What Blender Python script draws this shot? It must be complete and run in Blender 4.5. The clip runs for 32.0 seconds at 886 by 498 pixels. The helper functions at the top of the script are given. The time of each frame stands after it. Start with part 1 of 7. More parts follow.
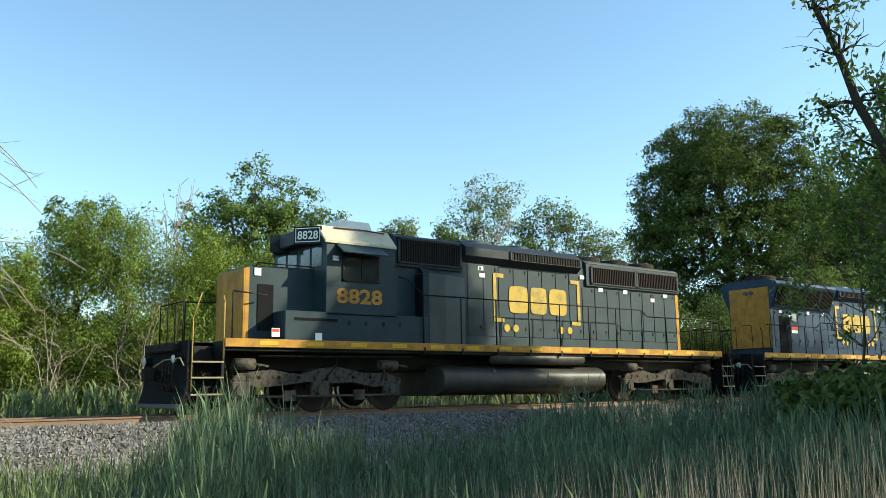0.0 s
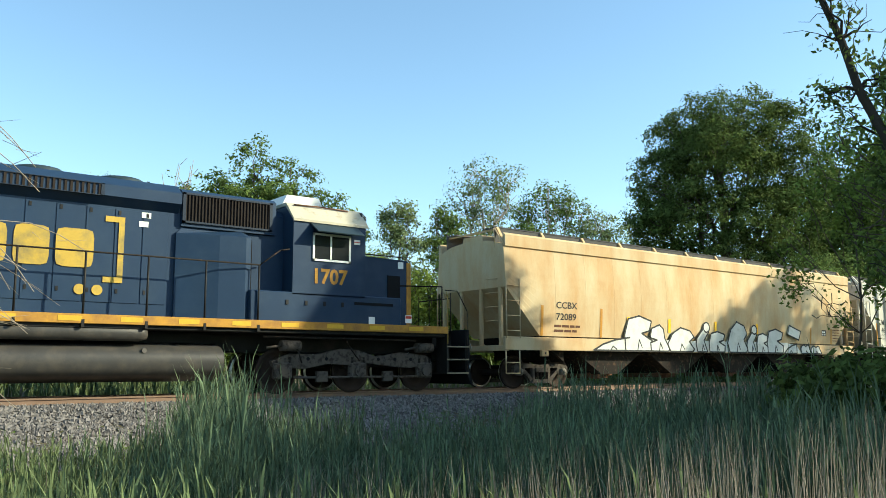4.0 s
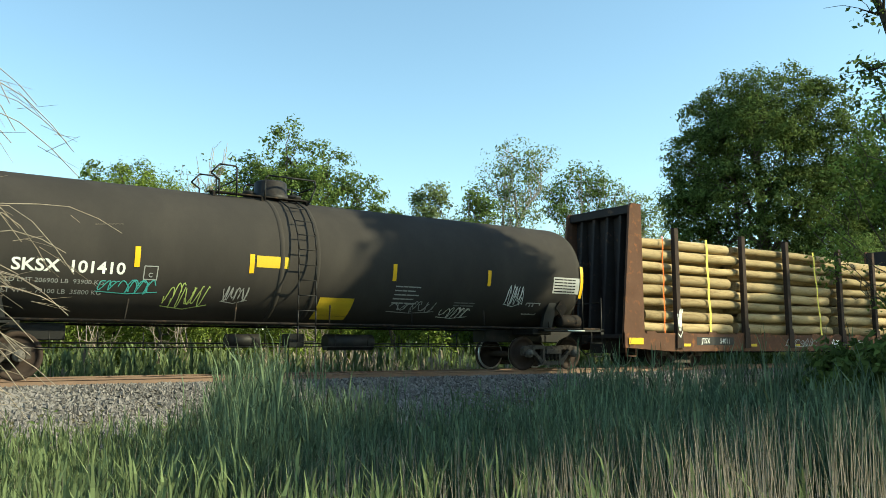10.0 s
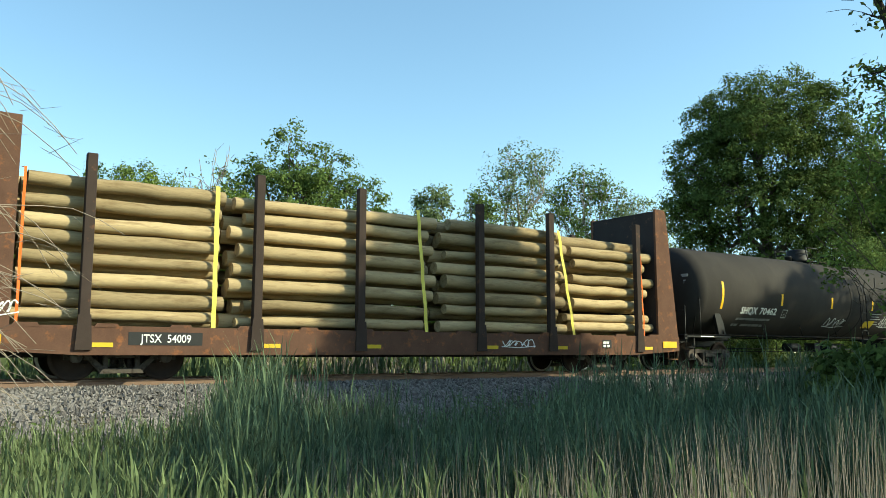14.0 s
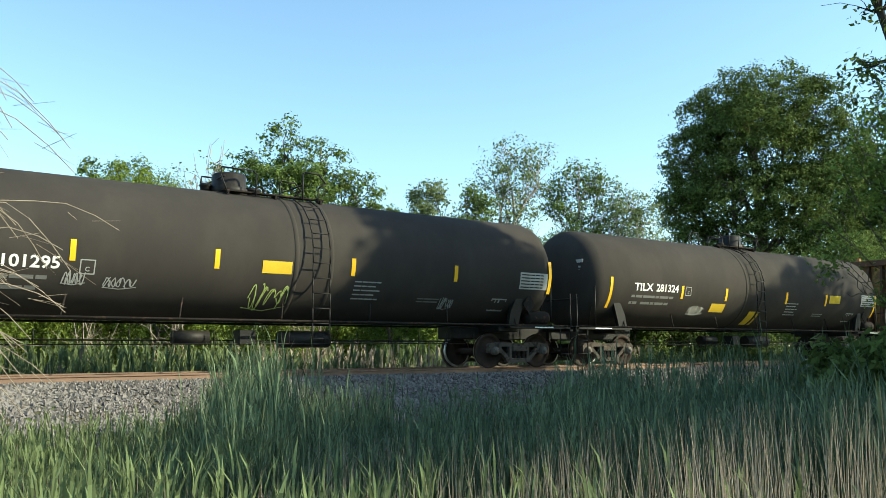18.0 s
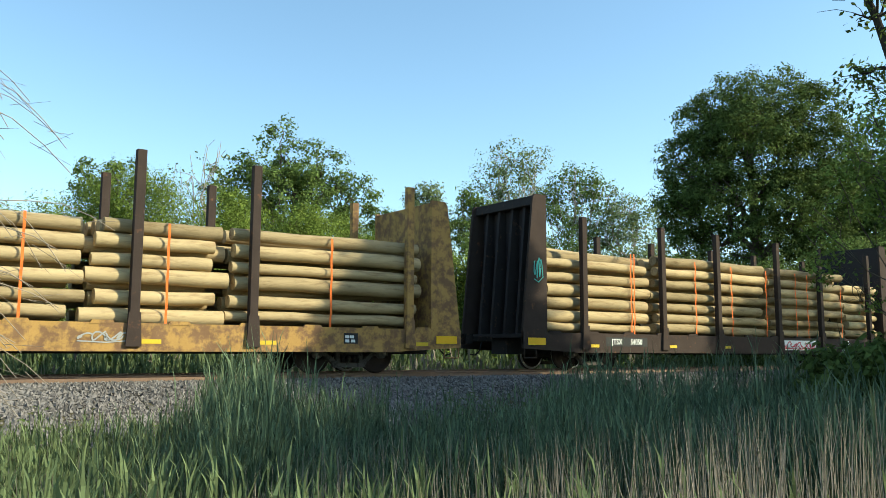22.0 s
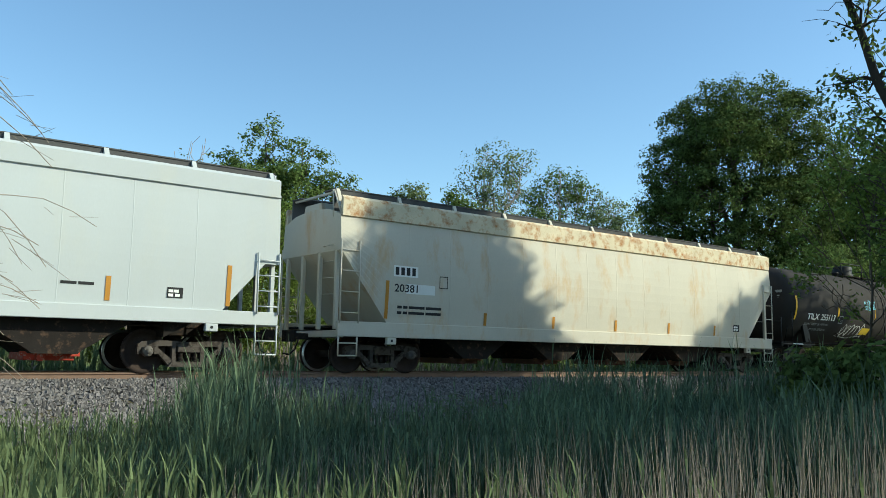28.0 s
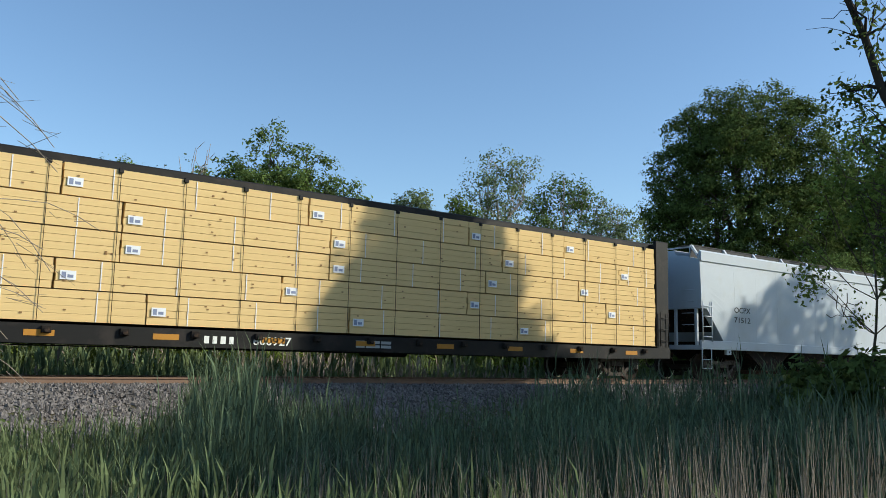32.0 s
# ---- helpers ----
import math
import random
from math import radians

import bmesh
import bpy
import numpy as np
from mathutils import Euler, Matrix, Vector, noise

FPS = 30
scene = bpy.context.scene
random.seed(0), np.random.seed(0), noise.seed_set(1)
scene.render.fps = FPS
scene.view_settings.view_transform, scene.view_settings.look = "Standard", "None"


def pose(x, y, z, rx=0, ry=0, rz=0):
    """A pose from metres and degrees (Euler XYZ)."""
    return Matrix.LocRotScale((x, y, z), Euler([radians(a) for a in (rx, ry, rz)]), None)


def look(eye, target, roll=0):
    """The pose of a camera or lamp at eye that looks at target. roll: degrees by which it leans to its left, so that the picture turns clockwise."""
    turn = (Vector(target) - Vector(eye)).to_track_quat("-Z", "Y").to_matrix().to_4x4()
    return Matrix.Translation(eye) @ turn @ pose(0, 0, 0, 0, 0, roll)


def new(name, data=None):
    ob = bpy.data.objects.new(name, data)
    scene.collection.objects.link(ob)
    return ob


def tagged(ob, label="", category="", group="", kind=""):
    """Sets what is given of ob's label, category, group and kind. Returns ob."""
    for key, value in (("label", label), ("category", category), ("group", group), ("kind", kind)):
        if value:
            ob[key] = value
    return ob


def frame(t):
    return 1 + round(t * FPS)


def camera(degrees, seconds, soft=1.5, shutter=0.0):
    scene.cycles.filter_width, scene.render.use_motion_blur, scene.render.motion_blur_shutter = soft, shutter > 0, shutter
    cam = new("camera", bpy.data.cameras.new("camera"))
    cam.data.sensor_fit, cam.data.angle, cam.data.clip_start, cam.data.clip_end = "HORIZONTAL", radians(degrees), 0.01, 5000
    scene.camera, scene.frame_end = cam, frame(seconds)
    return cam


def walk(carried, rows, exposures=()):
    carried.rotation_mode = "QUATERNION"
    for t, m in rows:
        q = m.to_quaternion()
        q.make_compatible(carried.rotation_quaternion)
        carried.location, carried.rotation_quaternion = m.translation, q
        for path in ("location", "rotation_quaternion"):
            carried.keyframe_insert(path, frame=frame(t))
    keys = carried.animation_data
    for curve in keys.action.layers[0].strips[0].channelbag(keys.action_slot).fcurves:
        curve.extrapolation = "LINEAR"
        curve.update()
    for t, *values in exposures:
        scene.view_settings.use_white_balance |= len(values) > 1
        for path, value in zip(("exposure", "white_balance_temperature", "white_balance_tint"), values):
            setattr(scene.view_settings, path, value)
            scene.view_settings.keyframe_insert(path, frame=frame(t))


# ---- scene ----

# The track runs along x, its centre line at y = 18.93, and the top of the rails is z = 0.
TRACK_Y = 18.93
EYE = (0.0, 0.0, 0.527)

# ---- camera: stands still and sways a little in its turn ----
PATH = [
    (0.0, 99.457, 0.729, -37.538),
    (0.5, 99.507, 1.142, -37.673),
    (1.0, 99.128, 0.897, -37.576),
    (1.5, 98.762, 0.973, -37.516),
    (2.0, 98.493, 0.604, -37.669),
    (2.5, 98.289, 0.172, -37.491),
    (3.0, 98.287, 0.203, -37.670),
    (3.5, 98.348, 0.229, -37.757),
    (5.5, 97.671, 0.429, -36.877),
    (6.0, 97.606, 0.409, -36.360),
    (6.5, 97.644, 0.344, -36.190),
    (7.0, 97.592, 0.467, -36.109),
    (7.5, 97.434, 0.507, -35.942),
    (8.0, 97.287, 0.331, -35.779),
    (8.5, 97.090, 0.184, -35.795),
    (9.0, 96.970, 0.315, -35.552),
    (9.5, 96.976, 0.286, -35.513),
    (10.0, 97.017, 0.159, -35.473),
    (10.5, 97.188, -0.109, -35.658),
    (11.0, 97.446, 0.168, -35.760),
    (11.5, 97.436, 0.162, -35.762),
    (12.0, 97.162, -0.007, -35.573),
    (12.5, 97.240, 0.124, -35.423),
    (13.0, 97.085, 0.248, -35.451),
    (13.5, 97.090, -0.033, -35.324),
    (14.0, 97.206, -0.029, -35.348),
    (14.5, 97.396, -0.191, -35.437),
    (16.5, 97.081, -0.157, -35.847),
    (17.0, 96.796, 0.003, -35.690),
    (17.5, 96.796, -0.011, -35.634),
    (18.0, 96.824, 0.144, -35.655),
    (18.5, 96.918, -0.076, -35.932),
    (19.0, 96.926, -0.256, -36.044),
    (19.5, 96.905, -0.115, -36.016),
    (20.0, 96.786, -0.246, -35.859),
    (20.5, 96.810, -0.107, -35.777),
    (21.0, 96.962, -0.233, -35.952),
    (21.5, 97.029, -0.420, -36.026),
    (22.0, 97.028, -0.230, -35.977),
    (22.5, 96.975, -0.032, -36.146),
    (23.0, 97.153, 0.379, -36.331),
    (23.5, 97.030, 0.798, -36.681),
    (24.0, 96.899, 1.357, -36.961),
    (24.5, 96.784, 1.478, -37.298),
    (25.0, 96.681, 0.541, -37.210),
    (25.5, 96.980, -0.507, -37.135),
    (27.5, 97.248, -0.898, -37.269),
    (28.0, 97.130, -0.979, -37.169),
    (28.5, 97.114, -1.078, -37.094),
    (29.0, 97.126, -1.037, -36.905),
    (29.5, 97.072, -1.204, -36.856),
    (30.0, 97.243, -1.047, -36.897),
    (30.5, 97.477, -0.946, -36.937),
    (31.0, 97.481, -1.107, -36.852),
    (31.5, 97.470, -1.253, -36.889),
    (32.0, 97.563, -1.301, -36.961),
]
EXPOSURES = [(0, 1.36, 6380, -6), (3.5, 1.41, 6380, -6), (6, 0.9, 5830, -6), (8, 1.02, 6080, -6), (9, 1.21, 6480, -11), (10, 1.38, 6750, -11), (12, 1.26, 6430, -11), (14, 1.29, 6400, -11), (17, 1.46, 6380, -9), (19, 1.51, 6380, -6), (21, 1.41, 6380, -6), (22, 1.31, 6330, -6), (23.5, 1.31, 6380, -6), (25, 1.0, 5830, -6), (28, 0.85, 5780, -6), (29, 0.87, 5860, -6), (30, 1.2, 6140, -6), (31, 1.05, 5960, -6), (32, 0.6, 5830, 4)]
cam = camera(56.17, 32.0, soft=0.75)
walk(cam, [(t, pose(*EYE, rx, ry, rz)) for t, rx, ry, rz in PATH], EXPOSURES)

# how far the train has gone, in metres along x
TRAVEL = [(0, 0.00), (1, -8.13), (2, -16.40), (3, -24.84), (3.5, -29.12), (5.5, -46.42), (6, -50.80), (7, -59.72), (8, -68.80), (9, -78.40), (10, -87.94), (11, -97.76), (12, -107.74), (13, -117.90), (14, -128.22), (14.5, -133.45), (16.5, -154.57), (17, -159.90), (18, -170.69), (19, -181.57), (20, -192.75), (21, -204.07), (22, -215.44), (23, -226.88), (24, -238.38), (25, -249.93), (25.5, -255.73), (27.5, -279.02), (28, -284.86), (29, -296.56), (30, -308.94), (31, -321.12), (32, -333.50)]

# ---- light: evening sun from behind on the side from which the train comes ----
SUN_BEARING, SUN_HEIGHT = 132.0, 28.0   # degrees from +y towards +x, and above the horizon

world = bpy.data.worlds.new("sky")
scene.world = world
world.use_nodes = True
wn = world.node_tree.nodes
sky = wn.new("ShaderNodeTexSky")
sky.sky_type, sky.sun_disc = "NISHITA", False
sky.sun_elevation, sky.sun_rotation = radians(SUN_HEIGHT), radians(SUN_BEARING)
sky.air_density, sky.dust_density, sky.ozone_density = 1.0, 0.5, 1.7
wn["Background"].inputs[1].default_value = 0.11
world.node_tree.links.new(sky.outputs[0], wn["Background"].inputs[0])

sun = new("sun", bpy.data.lights.new("sun", "SUN"))
sun.data.energy, sun.data.angle, sun.data.color = 3.4, radians(0.53), (1.0, 0.87, 0.68)
sb, sh = radians(SUN_BEARING), radians(SUN_HEIGHT)
sun.matrix_basis = look((math.sin(sb) * math.cos(sh) * 90, math.cos(sb) * math.cos(sh) * 90, math.sin(sh) * 90), (0, 0, 0))


# ---- materials ----
def mat(name, base, rough=0.7, metal=0.0, vary=0.25, scale=3.0, second=None, amount=0.5, fine=40.0, bump=0.2, stretch=(1, 1, 1), spread=0.12, each=0.0, coords="Object", through_light=0.0):
    """A surface: base colour with soft blotches, a second colour in patches, fine grain and relief."""
    m = bpy.data.materials.new(name)
    m.use_nodes = True
    n, l = m.node_tree.nodes, m.node_tree.links
    b = n["Principled BSDF"]
    b.inputs["Roughness"].default_value, b.inputs["Metallic"].default_value = rough, metal
    b.inputs["Specular IOR Level"].default_value = 0.05 if rough >= 0.7 else 0.2
    tc = n.new("ShaderNodeTexCoord")
    mp = n.new("ShaderNodeMapping")
    mp.inputs["Scale"].default_value = stretch
    l.new(tc.outputs[coords], mp.inputs[0])

    def noise_tex(s, detail, rough_=0.6):
        t = n.new("ShaderNodeTexNoise")
        t.inputs["Scale"].default_value, t.inputs["Detail"].default_value, t.inputs["Roughness"].default_value = s, detail, rough_
        l.new(mp.outputs[0], t.inputs["Vector"])
        return t

    big, grain = noise_tex(scale, 4), noise_tex(fine, 3)
    hsv = n.new("ShaderNodeHueSaturation")
    colour = None
    if second:
        ramp = n.new("ShaderNodeValToRGB")
        ramp.color_ramp.elements[0].position, ramp.color_ramp.elements[1].position = 1 - amount - spread / 2, 1 - amount + spread / 2
        mask = noise_tex(scale * 1.7, 6, 0.65)
        l.new(mask.outputs[0], ramp.inputs[0])
        mix = n.new("ShaderNodeMix")
        mix.data_type = "RGBA"
        mix.inputs["A"].default_value, mix.inputs["B"].default_value = (*base, 1), (*second, 1)
        l.new(ramp.outputs[0], mix.inputs["Factor"])
        l.new(mix.outputs["Result"], hsv.inputs["Color"])
    else:
        hsv.inputs["Color"].default_value = (*base, 1)
    add = n.new("ShaderNodeMath")
    add.operation = "MULTIPLY_ADD"
    l.new(big.outputs[0], add.inputs[0])
    add.inputs[1].default_value, add.inputs[2].default_value = vary * 2, 1 - vary
    add2 = n.new("ShaderNodeMath")
    add2.operation = "MULTIPLY_ADD"
    l.new(grain.outputs[0], add2.inputs[0])
    add2.inputs[1].default_value = vary
    l.new(add.outputs[0], add2.inputs[2])
    out = add2
    if each:
        info = n.new("ShaderNodeObjectInfo") if each > 0 else n.new("ShaderNodeNewGeometry")
        add3 = n.new("ShaderNodeMath")
        add3.operation = "MULTIPLY_ADD"
        l.new(info.outputs["Random" if each > 0 else "Random Per Island"], add3.inputs[0])
        add3.inputs[1].default_value = abs(each)
        sub = n.new("ShaderNodeMath")
        sub.operation = "SUBTRACT"
        l.new(add2.outputs[0], sub.inputs[0])
        sub.inputs[1].default_value = vary / 2 + abs(each) / 2
        l.new(sub.outputs[0], add3.inputs[2])
        out = add3
    l.new(out.outputs[0], hsv.inputs["Value"])
    l.new(hsv.outputs[0], b.inputs["Base Color"])
    if bump:
        bp = n.new("ShaderNodeBump")
        bp.inputs["Strength"].default_value, bp.inputs["Distance"].default_value = bump, 0.01
        l.new(grain.outputs[0], bp.inputs["Height"])
        l.new(bp.outputs[0], b.inputs["Normal"])
    if through_light:
        tr = n.new("ShaderNodeBsdfTranslucent")
        l.new(hsv.outputs[0], tr.inputs["Color"])
        ms = n.new("ShaderNodeMixShader")
        ms.inputs[0].default_value = through_light
        l.new(b.outputs[0], ms.inputs[1])
        l.new(tr.outputs[0], ms.inputs[2])
        l.new(ms.outputs[0], n["Material Output"].inputs["Surface"])
    return m


BLACK = mat("black_paint", (0.011, 0.0105, 0.010), 0.55, vary=0.3, second=(0.024, 0.02, 0.0175), amount=0.42, scale=0.8, bump=0.05)
GRIME = mat("grimy_steel", (0.02, 0.017, 0.015), 0.75, vary=0.35, second=(0.065, 0.042, 0.029), amount=0.4, scale=4)
TRUCKMAT = mat("dusty_cast_steel", (0.074, 0.063, 0.054), 0.8, vary=0.3, second=(0.034, 0.028, 0.024), amount=0.45, scale=5)
WHEELMAT = mat("wheel_steel", (0.04, 0.029, 0.024), 0.75, vary=0.3, second=(0.10, 0.05, 0.035), amount=0.3, scale=4)
TREAD = mat("worn_tread", (0.58, 0.56, 0.53), 0.38, 0.9, vary=0.15)
RUST = mat("rusty_steel", (0.10, 0.055, 0.038), 0.85, vary=0.35, second=(0.2, 0.085, 0.04), amount=0.38, scale=2.5)
DARKRUST = mat("dark_weathered_steel", (0.045, 0.033, 0.028), 0.8, vary=0.35, second=(0.12, 0.06, 0.035), amount=0.33, scale=2.0)
WHITE = mat("white_paint", (0.72, 0.72, 0.68), 0.6, vary=0.1)
YELLOW = mat("yellow_paint", (0.72, 0.42, 0.02), 0.5, vary=0.15, second=(0.45, 0.25, 0.03), amount=0.2, scale=3)
ORANGE = mat("orange_reflector", (0.40, 0.19, 0.03), 0.5, vary=0.2)
BALLAST = mat("ballast_stone", (0.15, 0.136, 0.127), 0.9, vary=0.35, second=(0.09, 0.07, 0.06), amount=0.35, scale=1.2, each=-1.1)
RAILMAT = mat("rail_steel", (0.19, 0.125, 0.09), 0.6, 0.3, vary=0.25, scale=6)
TIEMAT = mat("creosoted_timber", (0.06, 0.045, 0.035), 0.9, vary=0.3, stretch=(1, 0.2, 1), each=0.3)
SOIL = mat("damp_soil", (0.07, 0.06, 0.035), 0.95, vary=0.35, second=(0.06, 0.085, 0.025), amount=0.5, scale=0.7)
BARK = mat("tree_bark", (0.085, 0.07, 0.055), 0.95, vary=0.35, scale=6, stretch=(1, 1, 0.25))
# bark colour darkened to stand in for shade on the leaning tree
SHADEBARK = mat("shaded_bark", (0.035, 0.03, 0.025), 0.95, vary=0.35, scale=6, stretch=(1, 1, 0.25))
DEADWOOD = mat("dead_twig", (0.26, 0.215, 0.17), 0.9, vary=0.3, scale=8)


def leafmat(name, base, each=-0.95):
    return mat(name, base, 0.75, vary=0.2, scale=0.5, fine=6.0, bump=0, each=each, through_light=0.35)


LEAF_WILLOW = leafmat("willow_leaf", (0.165, 0.215, 0.042))
LEAF_MID = leafmat("summer_leaf", (0.13, 0.18, 0.05))
LEAF_DARK = leafmat("dark_leaf", (0.1, 0.135, 0.038))
LEAF_ELM = leafmat("elm_leaf", (0.15, 0.205, 0.045))
LEAF_PALE = leafmat("pale_leaf", (0.17, 0.21, 0.09))
REED_GREEN = leafmat("reed_blade", (0.124, 0.165, 0.094), -1.0)
# lighter, yellower reed green, with sunlight put into the colour
REED_LIGHT = leafmat("young_sunlit_reed_blade", (0.148, 0.185, 0.085), -0.8)
REED_DRY = leafmat("dry_reed_stalk", (0.285, 0.24, 0.187), -0.9)


# ---- mesh helpers ----
class Mesh:
    """Gathers boxes, tubes, prisms and plates into one mesh."""

    def __init__(self):
        self.v, self.f, self.smooth = [], [], []

    def add(self, verts, faces, smooth=False):
        k = len(self.v)
        self.v += [tuple(p) for p in verts]
        self.f += [tuple(i + k for i in f) for f in faces]
        self.smooth += [smooth] * len(faces)
        return self

    def box(self, x0, x1, y0, y1, z0, z1, c=0.0):
        """A box with its edges cut by c."""
        if x1 < x0: x0, x1 = x1, x0
        if y1 < y0: y0, y1 = y1, y0
        if z1 < z0: z0, z1 = z1, z0
        c = min(c, (x1 - x0) * 0.3, (y1 - y0) * 0.3, (z1 - z0) * 0.3)
        if c <= 0:
            v = [(x, y, z) for x in (x0, x1) for y in (y0, y1) for z in (z0, z1)]
            return self.add(v, [(0, 1, 3, 2), (4, 6, 7, 5), (0, 4, 5, 1), (2, 3, 7, 6), (0, 2, 6, 4), (1, 5, 7, 3)])
        bm = bmesh.new()
        bmesh.ops.create_cube(bm, size=1)
        for v in bm.verts:
            v.co = Vector(((x0 + x1) / 2 + v.co.x * (x1 - x0), (y0 + y1) / 2 + v.co.y * (y1 - y0), (z0 + z1) / 2 + v.co.z * (z1 - z0)))
        bmesh.ops.bevel(bm, geom=bm.edges[:], offset=c, segments=1, affect="EDGES", profile=0.5)
        bm.verts.index_update()
        self.add([v.co[:] for v in bm.verts], [[v.index for v in f.verts] for f in bm.faces])
        bm.free()
        return self

    def tube(self, p0, p1, r0, r1=None, seg=8, caps=True, smooth=True):
        p0, p1 = Vector(p0), Vector(p1)
        r1 = r0 if r1 is None else r1
        d = (p1 - p0).normalized()
        u = d.orthogonal().normalized()
        w = d.cross(u)
        ring = [(math.cos(2 * math.pi * i / seg), math.sin(2 * math.pi * i / seg)) for i in range(seg)]
        v = [p0 + (u * a + w * b) * r0 for a, b in ring] + [p1 + (u * a + w * b) * r1 for a, b in ring]
        self.add(v, [(i, (i + 1) % seg, seg + (i + 1) % seg, seg + i) for i in range(seg)], smooth)
        if caps:
            k = len(self.v) - 2 * seg
            self.f += [tuple(k + i for i in reversed(range(seg))), tuple(k + seg + i for i in range(seg))]
            self.smooth += [False, False]
        return self

    def path(self, pts, r, seg=6):
        for a, b in zip(pts, pts[1:]):
            self.tube(a, b, r, seg=seg)
        return self

    def prism(self, outline, a0, a1, axis="y"):
        """A flat outline carried from a0 to a1: (x, z) along y, (y, z) along x, or (x, y) along z."""
        put = {"y": lambda p, a: (p[0], a, p[1]), "x": lambda p, a: (a, p[0], p[1]), "z": lambda p, a: (p[0], p[1], a)}[axis]
        n = len(outline)
        v = [put(p, a0) for p in outline] + [put(p, a1) for p in outline]
        return self.add(v, [tuple(range(n)), tuple(reversed(range(n, 2 * n)))] + [(i, n + i, n + (i + 1) % n, (i + 1) % n) for i in range(n)])

    def lathe(self, profile, centre, axis="y", seg=24, smooth=True):
        """Turns (radius, along) round an axis through centre."""
        cx, cy, cz = centre
        k, v, f = len(profile), [], []
        for i in range(seg):
            a = 2 * math.pi * i / seg
            c, s = math.cos(a), math.sin(a)
            for r, t in profile:
                v.append({"y": (cx + r * c, cy + t, cz + r * s), "x": (cx + t, cy + r * c, cz + r * s), "z": (cx + r * c, cy + r * s, cz + t)}[axis])
        for i in range(seg):
            for j in range(k - 1):
                f.append((i * k + j, i * k + j + 1, (i + 1) % seg * k + j + 1, (i + 1) % seg * k + j))
        return self.add(v, f, smooth)

    def data(self, name, material, fix=True):
        me = bpy.data.meshes.new(name)
        me.from_pydata(self.v, [], self.f)
        me.polygons.foreach_set("use_smooth", self.smooth)
        me.materials.append(material)
        if fix:
            bm = bmesh.new()
            bm.from_mesh(me)
            bmesh.ops.recalc_face_normals(bm, faces=bm.faces[:])
            bm.to_mesh(me)
            bm.free()
        me.update()
        return me


def part(name, m, material, parent, label="", at=None):
    """Links a mesh as one object under a thing or part."""
    ob = new(name, m.data(name, material) if isinstance(m, Mesh) else m)
    ob.parent = parent
    if at is not None:
        ob.matrix_basis = at
    if label:
        ob["label"] = label
    return ob


def thing(name, x, y, z, label, category, group="", kind=""):
    ob = new(name)
    ob.location = (x, y, z)
    return tagged(ob, label, category, group, kind)


def solid(name, m, material, label, category="", group="", kind="", at=None):
    ob = new(name, m.data(name, material) if isinstance(m, Mesh) else m)
    if at is not None:
        ob.matrix_basis = at
    return tagged(ob, label, category, group, kind)


def quads(name, verts, material, per=4):
    """One mesh from an array of loose polygons of per corners each."""
    me = bpy.data.meshes.new(name)
    n = len(verts)
    me.vertices.add(n)
    me.vertices.foreach_set("co", np.asarray(verts, np.float32).ravel())
    me.loops.add(n)
    me.loops.foreach_set("vertex_index", np.arange(n, dtype=np.int32))
    me.polygons.add(n // per)
    me.polygons.foreach_set("loop_start", np.arange(0, n, per, dtype=np.int32))
    me.polygons.foreach_set("loop_total", np.full(n // per, per, np.int32))
    me.materials.append(material)
    me.update(calc_edges=True)
    return me


def spot(bearing, distance):
    """A place on the plan by its bearing from the camera (degrees from +y towards +x) and distance."""
    return math.sin(radians(bearing)) * distance, math.cos(radians(bearing)) * distance
# ---- ground, ballast and track ----
PROFILE = [(-400, -1.6), (-60, -1.5), (0, -1.15), (4, -1.35), (9, -1.5), (14.2, -1.35), (15.3, -1.15), (16.2, -0.75), (17.0, -0.42), (17.5, -0.3), (18.93, -0.3), (20.4, -0.3), (21.0, -0.5), (22.2, -1.1), (24, -1.2), (30, -0.9), (60, -0.6), (400, -0.5), (3000, -0.5)]


BED = [(15.1, -1.25), (16.2, -0.77), (17.0, -0.42), (17.45, -0.2), (17.7, -0.165), (18.0, -0.17), (19.9, -0.17), (20.4, -0.2), (21.0, -0.5), (22.3, -1.25)]


def ground_z(x, y):
    ys, zs = [p[0] for p in PROFILE], [p[1] for p in PROFILE]
    z = float(np.interp(y, ys, zs))
    if 2 < y < 15.5:   # a low bank towards the side from which the train comes
        z += 1.0 * max(0.0, min(1.0, (x - 9.5) / 8)) * max(0.0, min(1.0, (y - 4) / 3)) * max(0.0, min(1.0, (15.5 - y) / 2.5))
    if not 15 < y < 22.5:
        z += 0.12 * noise.noise((x * 0.35, y * 0.35, 0)) 
    return z


def ground():
    xs = [-3000, -800, -200, -80] + [x * 1.0 for x in range(-50, 91)] + [120, 200, 400, 900, 3000]
    ys = sorted(set([-3000, -900, -400, -150, -60, -30, -15] + [y * 0.7 for y in range(-10, 60)] + [46, 52, 60, 75, 100, 150, 260, 400, 900, 3000]))
    m = Mesh()
    m.add([(x, y, ground_z(x, y)) for x in xs for y in ys], [(i * len(ys) + j, (i + 1) * len(ys) + j, (i + 1) * len(ys) + j + 1, i * len(ys) + j + 1) for i in range(len(xs) - 1) for j in range(len(ys) - 1)], True)
    solid("ground", m, SOIL, "damp dark soil under reeds and grass", "ground", kind="structure")


